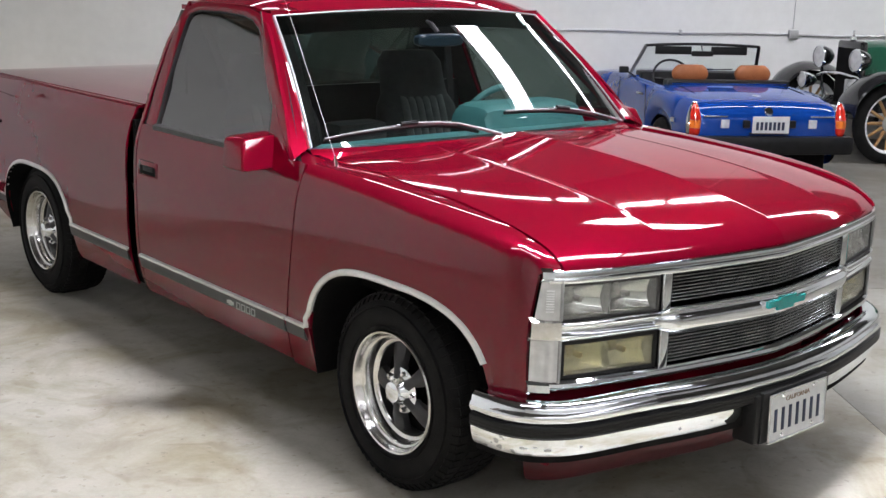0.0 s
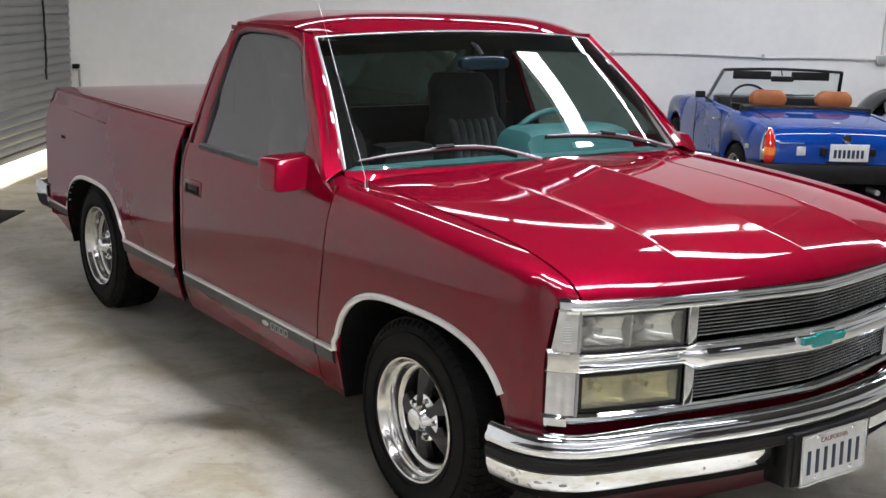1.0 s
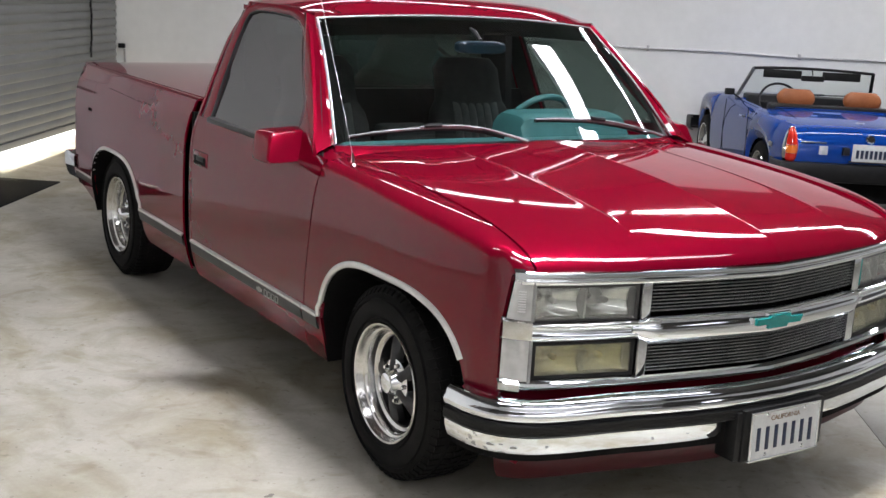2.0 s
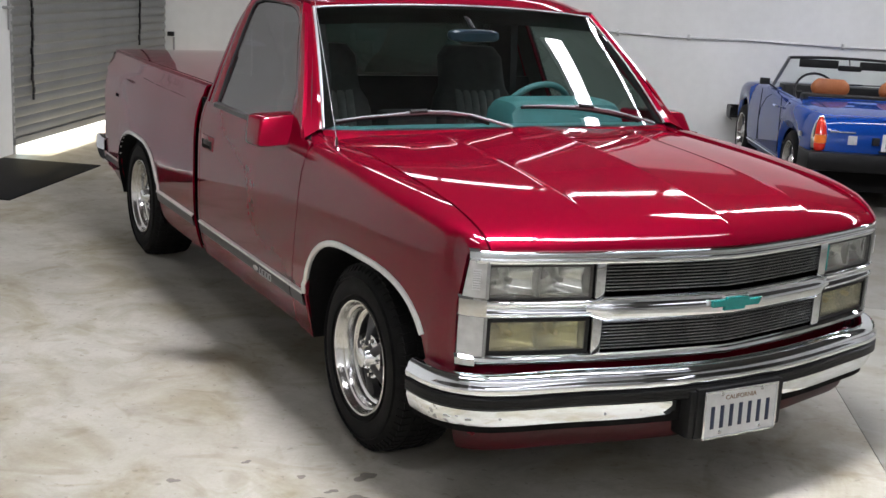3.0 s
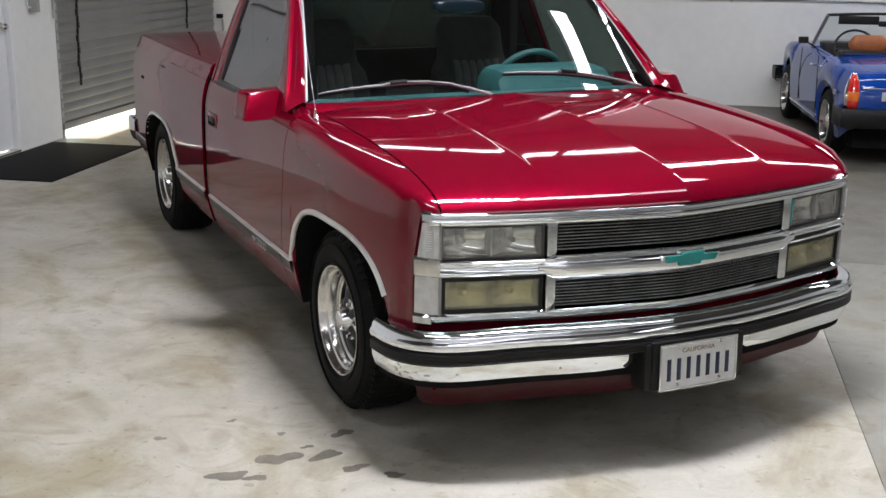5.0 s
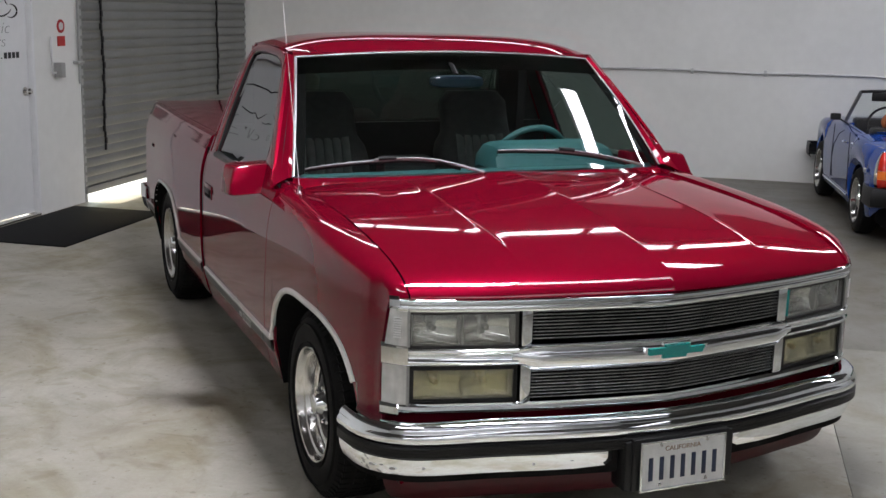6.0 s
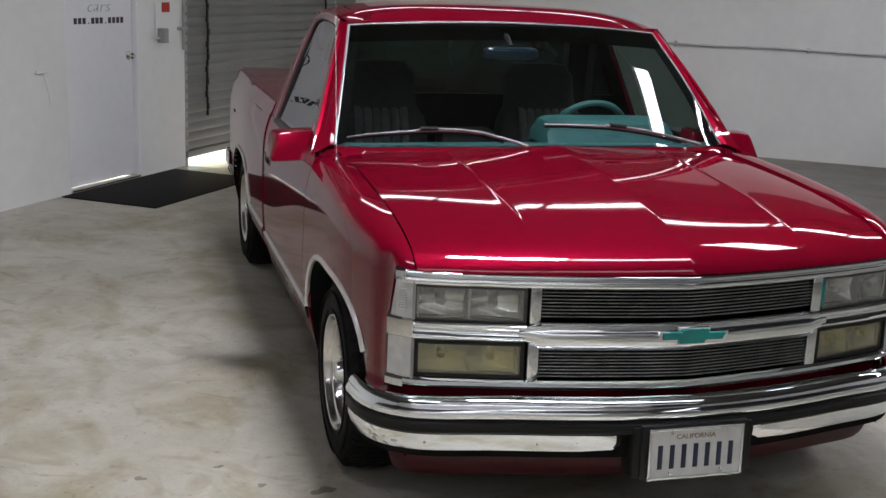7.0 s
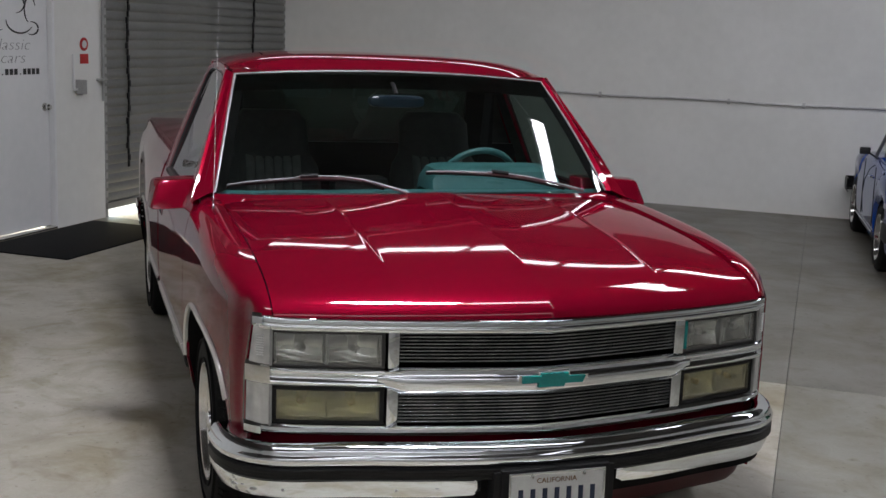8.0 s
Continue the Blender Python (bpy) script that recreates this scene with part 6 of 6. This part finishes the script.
# ---- the blue roadster: its own axes, rear bumper at y = 0, nose towards +y ----
def small_wheel(parent, x, y, s, r=0.27, half=0.075, spokes=False):
    w = new("wheel")
    w.parent = parent
    w.empty_display_size = 0.1
    w.matrix_basis = pose(x, y, r, 0, 0, 0 if s > 0 else 180)
    bm = bmesh.new()
    lathe(bm, [(r * 0.66, half - 0.01), (r * 0.70, half), (r * 0.84, half + 0.006), (r * 0.93, half - 0.004), (r * 0.985, half - 0.022), (r, 0.0),
               (r * 0.985, -half + 0.022), (r * 0.9, -half), (r * 0.66, -half + 0.01)], 48)
    part("tyre", bm, M_TYRE, w)
    bm = bmesh.new()
    lathe(bm, [(r * 0.69, half - 0.006), (r * 0.68, half + 0.004), (r * 0.64, half + 0.002), (r * 0.60, half - 0.03), (r * 0.56, half - 0.045), (r * 0.30, half - 0.035),
               (r * 0.20, half - 0.02), (r * 0.12, half - 0.01), (0.0, half - 0.006)], 40)
    part("rim", bm, M_ALU, w)
    for k in range(8):
        rot = pose(0, 0, 0, 45 * k, 0, 0)
        bm = bmesh.new()
        box(bm, half - 0.05, half - 0.026, -r * 0.07, r * 0.07, r * 0.26, r * 0.58, 0.004, rot)
        part("wheel_vane", bm, M_SPOKE, w)
    return w


def roadster():
    car = thing("roadster", "bright blue open two-seat roadster with tan headrests and black bumper", "sports car",
                R_BUILD @ pose(CAR_U, CAR_N, 0, 0, 0, CAR_TURN))
    L = 3.40
    half_w = pchip([0.0, 0.06, 0.25, 0.7, 1.4, 2.2, 2.8, 3.2, 3.36, 3.40], [0.60, 0.645, 0.675, 0.695, 0.695, 0.695, 0.685, 0.63, 0.55, 0.48])
    top = pchip([0.0, 0.05, 0.12, 0.35, 0.9, 1.3, 1.8, 2.3, 2.9, 3.25, 3.36, 3.40], [0.62, 0.685, 0.72, 0.755, 0.79, 0.80, 0.81, 0.80, 0.765, 0.68, 0.60, 0.52])
    low = pchip([0.0, 0.3, 3.0, 3.4], [0.33, 0.20, 0.20, 0.33])
    WR, WF, AW = 0.70, 2.73, 0.34

    def foot(y):
        return max(low(y), arch(y, WR, AW, 0.56, 0.20, 2.3), arch(y, WF, AW, 0.60, 0.20, 2.3))

    ys = sorted(set([0, 0.02, 0.05, 0.09, 0.14, 0.2, 0.28] + [WR + AW * math.cos(math.pi * k / 12) for k in range(13)] + [WR - AW - 0.001, WR + AW + 0.001]
                    + [0.93, 0.95, 0.955, 1.0, 1.1, 1.25, 1.4, 1.6, 1.74, 1.745, 1.78, 1.9, 2.05, 2.2] + [WF + AW * math.cos(math.pi * k / 12) for k in range(13)]
                    + [WF - AW - 0.001, WF + AW + 0.001, 3.15, 3.22, 3.29, 3.34, 3.37, 3.39, 3.40]))
    rows = []
    for y in ys:
        w, t, f = half_w(y), top(y), foot(y)
        cock = smooth(0.945, 0.957, y) * (1 - smooth(1.738, 1.747, y))
        sec = [(w - 0.03, f), (w - 0.008, f + 0.2 * (t - f)), (w, f + 0.45 * (t - f)), (w - 0.004, f + 0.65 * (t - f)), (w - 0.022, f + 0.82 * (t - f)), (w - 0.05, f + 0.93 * (t - f)),
               (w - 0.085, t - 0.012)]
        flat = [(w - 0.13, t - 0.003), (w * 0.72, t + 0.004), (w * 0.55, t + 0.010), (w * 0.3, t + 0.016), (0.0, t + 0.018)]
        pit = [(w - 0.11, t - 0.010), (w - 0.125, t - 0.05), (w - 0.13, 0.50), (w - 0.15, 0.34), (0.0, 0.33)]
        sec += [(a[0] + (b[0] - a[0]) * cock, a[1] + (b[1] - a[1]) * cock) for a, b in zip(flat, pit)]
        full = [(-x, y, z) for x, z in sec] + [(x, y, z) for x, z in reversed(sec[:-1])]
        rows.append(full)
    bm = bmesh.new()
    v = sheet(bm, rows)
    bm.faces.new(v[0])
    bm.faces.new(v[-1])
    part("body", bm, M_BLUE, car, "glossy blue body", sharp=38)
    # dark floor and arches
    bm = bmesh.new()
    box(bm, -0.56, 0.56, 0.12, 3.25, 0.15, 0.33)
    box(bm, -0.60, 0.60, WR - 0.33, WR + 0.33, 0.30, 0.54)
    box(bm, -0.60, 0.60, WF - 0.33, WF + 0.33, 0.30, 0.56)
    part("underbody", bm, M_DARK, car)
    bm = bmesh.new()
    box(bm, -0.565, 0.565, 0.965, 1.735, 0.335, 0.345)
    box(bm, -0.55, 0.55, 1.66, 1.88, 0.55, 0.848, 0.03)
    box(bm, -0.56, 0.56, 0.90, 1.04, 0.765, 0.835, 0.025)
    part("cockpit_trim", bm, M_BLACK, car, "black cockpit trim and folded hood")
    # boot lid seam, chrome strip along deck
    bm = bmesh.new()
    tube(bm, [(x, 0.895, top(0.895) + 0.02) for x in (-0.52, -0.3, 0, 0.3, 0.52)], 0.007, 6)
    part("deck_strip", bm, M_CHROME, car)
    for s in (-1, 1):
        bm = bmesh.new()
        tube(bm, [(s * 0.47, 0.02, 0.60), (s * 0.475, 0.10, top(0.10) + 0.006), (s * 0.48, 0.5, top(0.5) + 0.008), (s * 0.48, 0.84, top(0.84) + 0.008)], 0.003, 5)
        part("boot_seam", bm, M_DARK, car)
    # rear bumper
    bm = bmesh.new()
    rr = []
    for i in range(25):
        q = -1 + i / 12
        a = abs(q)
        x = 0.695 * q if a < 0.9 else math.copysign(0.665, q) * (1 + 0.04 * (a - 0.9) * 10)
        y = -0.075 + 0.02 * a + (0.28 * smooth(0.88, 1.0, a))
        sx = 0.70 * math.sin(min(1, a / 0.93) * math.pi / 2) ** 0.9 * (1 if q > 0 else -1)
        rr.append([(sx, y + 0.07, 0.466), (sx * 1.01, y + 0.01, 0.462), (sx * 1.015, y, 0.44), (sx * 1.015, y, 0.375), (sx * 1.01, y + 0.015, 0.338), (sx, y + 0.08, 0.327)])
    shell(bm, rr, 0.008)
    part("rear_bumper", bm, M_BLACK, car, "black rubber rear bumper")
    bm = bmesh.new()
    rr = [[(p[0], L - p[1] * 0.9, p[2]) for p in r] for r in rr]
    shell(bm, rr, 0.008)
    part("front_bumper", bm, M_BLACK, car)
    for s in (-1, 1):
        # teardrop lamp: tall red lens with an amber middle and a chrome foot
        lamp = new("tail_lamp")
        lamp.parent = car
        lamp.empty_display_size = 0.05
        wide = pchip([0.470, 0.50, 0.58, 0.65, 0.70, 0.735], [0.040, 0.052, 0.056, 0.047, 0.032, 0.010])
        deep = pchip([0.470, 0.50, 0.58, 0.65, 0.70, 0.735], [0.050, 0.072, 0.080, 0.060, 0.035, 0.008])
        for nm, mt, za, zb, cut in (("red_lens", M_TAILRED, 0.470, 0.535, 0), ("amber_lens", M_TAILAMBER, 0.538, 0.600, 0), ("upper_lens", M_TAILRED, 0.603, 0.735, 0)):
            bm = bmesh.new()
            rr = []
            for i in range(11):
                a = math.pi * i / 10
                rr.append([(s * (0.615 + wide(z) * math.cos(a)), 0.045 - deep(z) * math.sin(a), z) for z in [za + (zb - za) * k / 5 for k in range(6)]])
            vv = sheet(bm, rr)
            bm.faces.new([r[-1] for r in vv])
            bm.faces.new([r[0] for r in vv])
            part(nm, bm, mt, lamp)
        bm = bmesh.new()
        rr = []
        for i in range(11):
            a = math.pi * i / 10
            rr.append([(s * (0.615 + (wide(z) + 0.006) * math.cos(a)), 0.052 - (deep(z) - 0.004) * math.sin(a), z) for z in [0.462 + 0.28 * k / 8 for k in range(9)]])
        sheet(bm, rr)
        part("lamp_rim", bm, M_CHROME, lamp)
        bm = bmesh.new()
        box(bm, s * 0.37 - 0.035, s * 0.37 + 0.035, -0.012, 0.02, 0.535, 0.605, 0.006)
        part("reversing_lamp", bm, M_CORNERLENS, car, "square clear reversing lamp")
        bm = bmesh.new()
        box(bm, s * 0.45 - 0.10, s * 0.45 + 0.10, -0.006, 0.02, 0.625, 0.635, 0.002)
        part("rear_trim", bm, M_CHROME, car)
        bm = bmesh.new()
        box(bm, s * 0.685, s * 0.70, 0.30, 0.36, 0.545, 0.58, 0.004)
        part("side_marker", bm, M_BADGE, car)
        # door seam, handle, mirror
        bm = bmesh.new()
        tube(bm, [(s * (half_w(1.1) + 0.0005), 1.08, 0.78), (s * (half_w(1.1) + 0.0015), 1.06, 0.58), (s * (half_w(1.1) - 0.004), 1.06, 0.30)], 0.004, 5)
        part("door_seam", bm, M_DARK, car)
        bm = bmesh.new()
        tube(bm, [(s * (half_w(1.85) + 0.0005), 1.86, 0.78), (s * (half_w(1.85) + 0.0015), 1.90, 0.55), (s * (half_w(1.85) - 0.004), 1.90, 0.30)], 0.004, 5)
        part("door_seam", bm, M_DARK, car)
        bm = bmesh.new()
        tube(bm, [(s * 0.70, 1.12, 0.69), (s * 0.725, 1.14, 0.695), (s * 0.725, 1.22, 0.695), (s * 0.70, 1.24, 0.69)], 0.009, 8)
        part("door_handle", bm, M_CHROME, car)
        bm = bmesh.new()
        tube(bm, [(s * 0.62, 1.62, 0.80), (s * 0.72, 1.64, 0.86)], 0.008, 8)
        box(bm, s * 0.69, s * 0.78, 1.61, 1.65, 0.835, 0.895, 0.012)
        if s < 0:
            part("door_mirror", bm, M_BLACK, car)
        else:
            bm.free()
        # sill strip
        bm = bmesh.new()
        box(bm, s * 0.675, s * 0.69, 1.08, 2.35, 0.245, 0.26, 0.003)
        part("sill_strip", bm, M_CHROME, car)
        # seat and headrest
        bm = bmesh.new()
        box(bm, s * 0.29 - 0.20, s * 0.29 + 0.20, 1.05, 1.18, 0.40, 0.80, 0.04)
        part("seat_back", bm, M_BLACK, car)
        bm = bmesh.new()
        rr = []
        for k in range(7):
            t = k / 6
            e = math.sin(math.pi * (0.12 + 0.76 * t)) ** 0.4
            rr.append([(s * 0.29 + 0.165 * e * math.copysign(abs(math.cos(a)) ** 0.5, math.cos(a)), 1.10 + 0.055 * e * math.copysign(abs(math.sin(a)) ** 0.7, math.sin(a)), 0.80 + 0.155 * t)
                       for a in [i * math.tau / 20 for i in range(20)]])
        vv = sheet(bm, rr, close_v=True)
        bm.faces.new(vv[-1])
        bm.faces.new(vv[0])
        part("headrest", bm, M_TAN, car, "tan leather headrest", sharp=60)
    # windscreen
    bm = bmesh.new()
    base, head = [], []
    for i in range(13):
        q = -1 + i / 6
        base.append(Vector((0.615 * q, 1.93 - 0.12 * q * q, 0.83 - 0.01 * q * q)))
        head.append(Vector((0.545 * q, 1.66 - 0.06 * q * q, 1.105 - 0.014 * q * q)))
    sheet(bm, [base, head])
    g = part("windscreen", bm, M_CLEAR, car, "clear flat windscreen")
    g.visible_shadow = False
    bm = bmesh.new()
    tube(bm, head, 0.013, 8)
    part("windscreen_header", bm, M_BLACK, car)
    for s in (0, 12):
        bm = bmesh.new()
        tube(bm, [base[s] + Vector((0, 0.02, -0.05)), base[s], (base[s] + head[s]) / 2, head[s]], 0.016, 8)
        part("windscreen_post", bm, M_SATIN if s == 0 else M_BLACK, car)
    for s in (-1, 1):
        bm = bmesh.new()
        box(bm, s * 0.27 - 0.175, s * 0.27 + 0.175, 1.625, 1.645, 1.010, 1.085, 0.008)
        part("sun_visor", bm, M_BLACK, car)
    bm = bmesh.new()
    box(bm, -0.105, 0.105, 1.59, 1.61, 0.995, 1.045, 0.014)
    tube(bm, [(0, 1.61, 1.05), (0, 1.65, 1.11)], 0.006, 6)
    part("rear_view_mirror", bm, M_BLACK, car)
    bm = bmesh.new()
    m = pose(-0.29, 1.56, 0.795, 62, 0, 0)
    tube(bm, [m @ Vector((0.185 * math.cos(k * math.tau / 28), 0.185 * math.sin(k * math.tau / 28), 0)) for k in range(28)], 0.011, 8, closed=True)
    tube(bm, [m @ Vector((-0.18, 0, 0)), m @ Vector((0, 0, -0.03)), m @ Vector((0.18, 0, 0))], 0.012, 6)
    part("steering_wheel", bm, M_BLACK, car)
    for s in (-1, 1):
        bm = bmesh.new()
        tube(bm, [(s * 0.1 - 0.05, 1.95, 0.845), (s * 0.1 + 0.14, 1.92, 0.852), (s * 0.1 + 0.32, 1.89, 0.86)], 0.006, 6)
        part("wiper", bm, M_BLACK, car)
    # plate and badges, plain shapes
    bm = bmesh.new()
    box(bm, -0.155, 0.155, -0.045, -0.038, 0.50, 0.635, 0.003)
    pl = part("licence_plate", bm, M_PLATE, car, "white licence plate with dark bars")
    for i in range(7):
        bm = bmesh.new()
        box(bm, -0.125 + i * 0.036, -0.103 + i * 0.036, -0.048, -0.0445, 0.525, 0.59)
        part("bar", bm, M_PLATEBLUE, pl)
    bm = bmesh.new()
    box(bm, -0.16, 0.16, -0.038, 0.0, 0.49, 0.50, 0.002)
    box(bm, -0.22, -0.165, -0.03, 0.02, 0.54, 0.60, 0.01)
    box(bm, 0.165, 0.22, -0.03, 0.02, 0.54, 0.60, 0.01)
    part("plate_lamp", bm, M_BLACK, car)
    bm = bmesh.new()
    lathe(bm, [(0.0, 0.02), (0.03, 0.016), (0.042, 0.0)], 16, Matrix.Translation((0, 0.025, 0.665)) @ pose(0, 0, 0, 0, 0, -90) @ pose(0, 0, 0, 0, -35, 0))
    part("boot_handle", bm, M_CHROME, car)
    bm = bmesh.new()
    lathe(bm, [(0.0, 0.006), (0.035, 0.005), (0.042, 0.0)], 8, Matrix.Translation((0, 0.30, top(0.30) + 0.014)) @ pose(0, 0, 0, 0, -90, 0))
    part("boot_badge", bm, M_BADGE, car)
    for s in (-1, 1):
        small_wheel(car, s * 0.60, WR, s)
        small_wheel(car, s * 0.60, WF, s)
    bm = bmesh.new()
    tube(bm, [(0.25, -0.06, 0.26), (0.25, 0.3, 0.26)], 0.022, 12)
    part("exhaust_pipe", bm, M_GALV, car)


# ---- the vintage car: its own axes, nose at y = 0 pointing to -y ----
def vintage_car():
    car = thing("vintage_car", "dark green vintage car with black fenders and wooden spoke wheels", "vintage car",
                R_BUILD @ pose(OLD_U, OLD_N, 0, 0, 0, OLD_TURN))
    TR, R = 0.71, 0.39
    # bonnet and radiator
    bm = bmesh.new()
    rows = []
    for y, w, h in ((0.46, 0.20, 1.11), (0.48, 0.205, 1.12), (0.80, 0.27, 1.14), (1.15, 0.36, 1.16)):
        rows.append([(-w, y, 0.58), (-w, y, h - 0.14), (-w * 0.86, y, h - 0.05), (-w * 0.5, y, h - 0.008), (0, y, h), (w * 0.5, y, h - 0.008), (w * 0.86, y, h - 0.05), (w, y, h - 0.14), (w, y, 0.58)])
    shell(bm, rows, 0.006)
    part("bonnet", bm, M_GREEN, car, "dark green bonnet")
    for s in (-1, 1):
        for i in range(14):
            bm = bmesh.new()
            y = 0.52 + i * 0.042
            w = 0.20 + 0.22 * (y - 0.46)
            box(bm, s * (w + 0.001), s * (w + 0.012), y, y + 0.02, 0.66, 0.86, 0.003)
            part("louvre", bm, M_GREEN, car)
    bm = bmesh.new()
    box(bm, -0.205, 0.205, 0.37, 0.47, 0.50, 1.14, 0.045)
    part("radiator_shell", bm, M_BLACKPAINT, car, "black radiator shell")
    bm = bmesh.new()
    box(bm, -0.165, 0.165, 0.362, 0.372, 0.55, 1.06, 0.004)
    part("radiator_core", bm, M_DARK, car)
    bm = bmesh.new()
    lathe(bm, [(0.0, 0.10), (0.012, 0.09), (0.01, 0.05), (0.03, 0.035), (0.032, 0.0)], 16, Matrix.Translation((0, 0.42, 1.14)) @ pose(0, 0, 0, 0, -90, 0))
    part("radiator_cap", bm, M_CHROME, car)
    # frame, axle, body
    bm = bmesh.new()
    box(bm, -0.33, 0.33, 0.05, 3.5, 0.44, 0.56)
    box(bm, -TR, TR, 0.40, 0.46, 0.36, 0.42)
    box(bm, -TR, TR, 3.0, 3.06, 0.36, 0.42)
    part("chassis", bm, M_BLACKPAINT, car)
    bm = bmesh.new()
    rows = []
    for y, w, h in ((1.15, 0.40, 1.13), (1.30, 0.55, 1.16), (1.8, 0.66, 1.18), (2.6, 0.68, 1.18), (3.2, 0.62, 1.15), (3.55, 0.5, 1.0), (3.6, 0.42, 0.7)):
        rows.append([(-w, y, 0.55), (-w, y, h - 0.08), (-w + 0.04, y, h), (w - 0.04, y, h), (w, y, h - 0.08), (w, y, 0.55)])
    v = sheet(bm, rows)
    bm.faces.new(v[-1])
    part("body", bm, M_GREEN, car, "dark green body tub")
    # fenders: swept sheets over the wheels
    for s in (-1, 1):
        for yc, prof in ((0.43, ((-0.47, 0.50), (-0.43, 0.66), (-0.30, 0.80), (-0.10, 0.865), (0.12, 0.85), (0.35, 0.74), (0.60, 0.56), (0.85, 0.42), (1.0, 0.38))),
                         (3.03, ((-0.75, 0.40), (-0.5, 0.60), (-0.28, 0.80), (0.0, 0.87), (0.26, 0.80), (0.45, 0.62), (0.52, 0.45)))):
            bm = bmesh.new()
            fy = pchip(list(range(len(prof))), [p[0] for p in prof])
            fz = pchip(list(range(len(prof))), [p[1] for p in prof])
            rows = []
            N = 30
            for i in range(N + 1):
                k = (len(prof) - 1) * i / N
                y, z = yc + fy(k), fz(k)
                rows.append([(s * (TR - 0.20), y, z - 0.06), (s * (TR - 0.12), y, z - 0.005), (s * TR, y, z + 0.015), (s * (TR + 0.08), y, z), (s * (TR + 0.125), y, z - 0.035), (s * (TR + 0.13), y, z - 0.06)])
            shell(bm, rows, 0.006)
            part("fender", bm, M_BLACKPAINT, car, "glossy black swept fender")
        bm = bmesh.new()
        box(bm, s * 0.52, s * 0.84, 1.40, 2.35, 0.36, 0.39, 0.008)
        part("running_board", bm, M_BLACK, car)
        # head lamp and side lamp
        for x, y, z, r in ((0.33, 0.29, 0.955, 0.11), (0.46, 0.20, 0.70, 0.085)):
            lamp = new("lamp")
            lamp.parent = car
            lamp.empty_display_size = 0.05
            lamp.matrix_basis = pose(s * x, y, z, 0, 0, -90)
            bm = bmesh.new()
            lathe(bm, [(0.0, -0.13), (r * 0.4, -0.12), (r * 0.75, -0.08), (r * 0.97, -0.01), (r * 0.98, 0.02)], 28)
            part("shell", bm, M_BLACKPAINT if r > 0.09 else M_CHROME, lamp)
            bm = bmesh.new()
            lathe(bm, [(r * 0.97, 0.015), (r * 1.05, 0.022), (r * 1.03, 0.04), (r * 0.93, 0.042)], 28)
            part("rim", bm, M_CHROME, lamp, "chrome lamp rim")
            bm = bmesh.new()
            lathe(bm, [(r * 0.95, 0.034), (r * 0.5, 0.048), (0.0, 0.052)], 28)
            part("lens", bm, M_CORNERLENS, lamp)
            bm = bmesh.new()
            lathe(bm, [(r * 0.93, 0.02), (r * 0.5, -0.03), (0.0, -0.045)], 28)
            part("bowl", bm, M_REFLECTOR, lamp)
        bm = bmesh.new()
        tube(bm, [(s * 0.33, 0.30, 0.86), (s * 0.36, 0.34, 0.64), (s * 0.33, 0.36, 0.55)], 0.016, 8)
        part("lamp_stalk", bm, M_BLACKPAINT, car)
    bm = bmesh.new()
    tube(bm, [(-0.60, 0.30, 0.70), (-0.3, 0.31, 0.79), (0, 0.32, 0.81), (0.3, 0.31, 0.79), (0.60, 0.30, 0.70)], 0.014, 8)
    part("lamp_bar", bm, M_CHROME, car)
    bm = bmesh.new()
    box(bm, 0.10, 0.22, 0.30, 0.33, 0.62, 0.76, 0.01)
    part("crest_plate", bm, M_GALV, car)
    for z in (0.46, 0.53):
        bm = bmesh.new()
        tube(bm, [(-0.68, -0.02, z), (-0.4, -0.09, z), (0, -0.11, z), (0.4, -0.09, z), (0.68, -0.02, z)], 0.018, 8)
        part("bumper_bar", bm, M_CHROME, car)
    bm = bmesh.new()
    for s in (-0.3, 0.3):
        box(bm, s - 0.02, s + 0.02, -0.1, 0.1, 0.44, 0.52, 0.004)
    part("bumper_irons", bm, M_BLACKPAINT, car)
    # wheels with wooden spokes
    for x, y in ((-TR, 0.43), (TR, 0.43), (-TR, 3.03), (TR, 3.03)):
        s = 1 if x > 0 else -1
        w = new("wheel")
        w.parent = car
        w.empty_display_size = 0.1
        w.matrix_basis = pose(x, y, R, 0, 0, 0 if s > 0 else 180)
        bm = bmesh.new()
        lathe(bm, [(0.285, 0.035), (0.29, 0.05), (0.32, 0.058), (0.355, 0.052), (0.38, 0.03), (0.39, 0.0), (0.38, -0.03), (0.355, -0.052), (0.29, -0.05), (0.285, -0.035)], 56)
        part("tyre", bm, M_TYRE, w)
        bm = bmesh.new()
        lathe(bm, [(0.292, 0.045), (0.290, 0.056), (0.275, 0.052), (0.262, 0.03), (0.258, 0.0), (0.262, -0.03), (0.29, -0.05)], 56)
        part("rim", bm, M_STEEL, w, "pale painted rim")
        for k in range(12):
            rot = pose(0, 0, 0, 30 * k, 0, 0)
            bm = bmesh.new()
            tube(bm, [rot @ Vector((0.005, 0, 0.06)), rot @ Vector((0.004, 0, 0.15)), rot @ Vector((0.0, 0, 0.262))], 0.017, 8, taper=[1.25, 1.0, 0.85])
            part("spoke", bm, M_WOOD, w, "varnished wooden spoke")
        bm = bmesh.new()
        lathe(bm, [(0.0, 0.075), (0.03, 0.07), (0.045, 0.05), (0.05, 0.03), (0.085, 0.026), (0.088, 0.0), (0.088, -0.04)], 28)
        part("hub", bm, M_GALV, w)


CAR_U, CAR_N, CAR_TURN = 2.41, 4.95, 4.0
OLD_U, OLD_N, OLD_TURN = 3.65, 7.26, -80.0
roadster()
vintage_car()
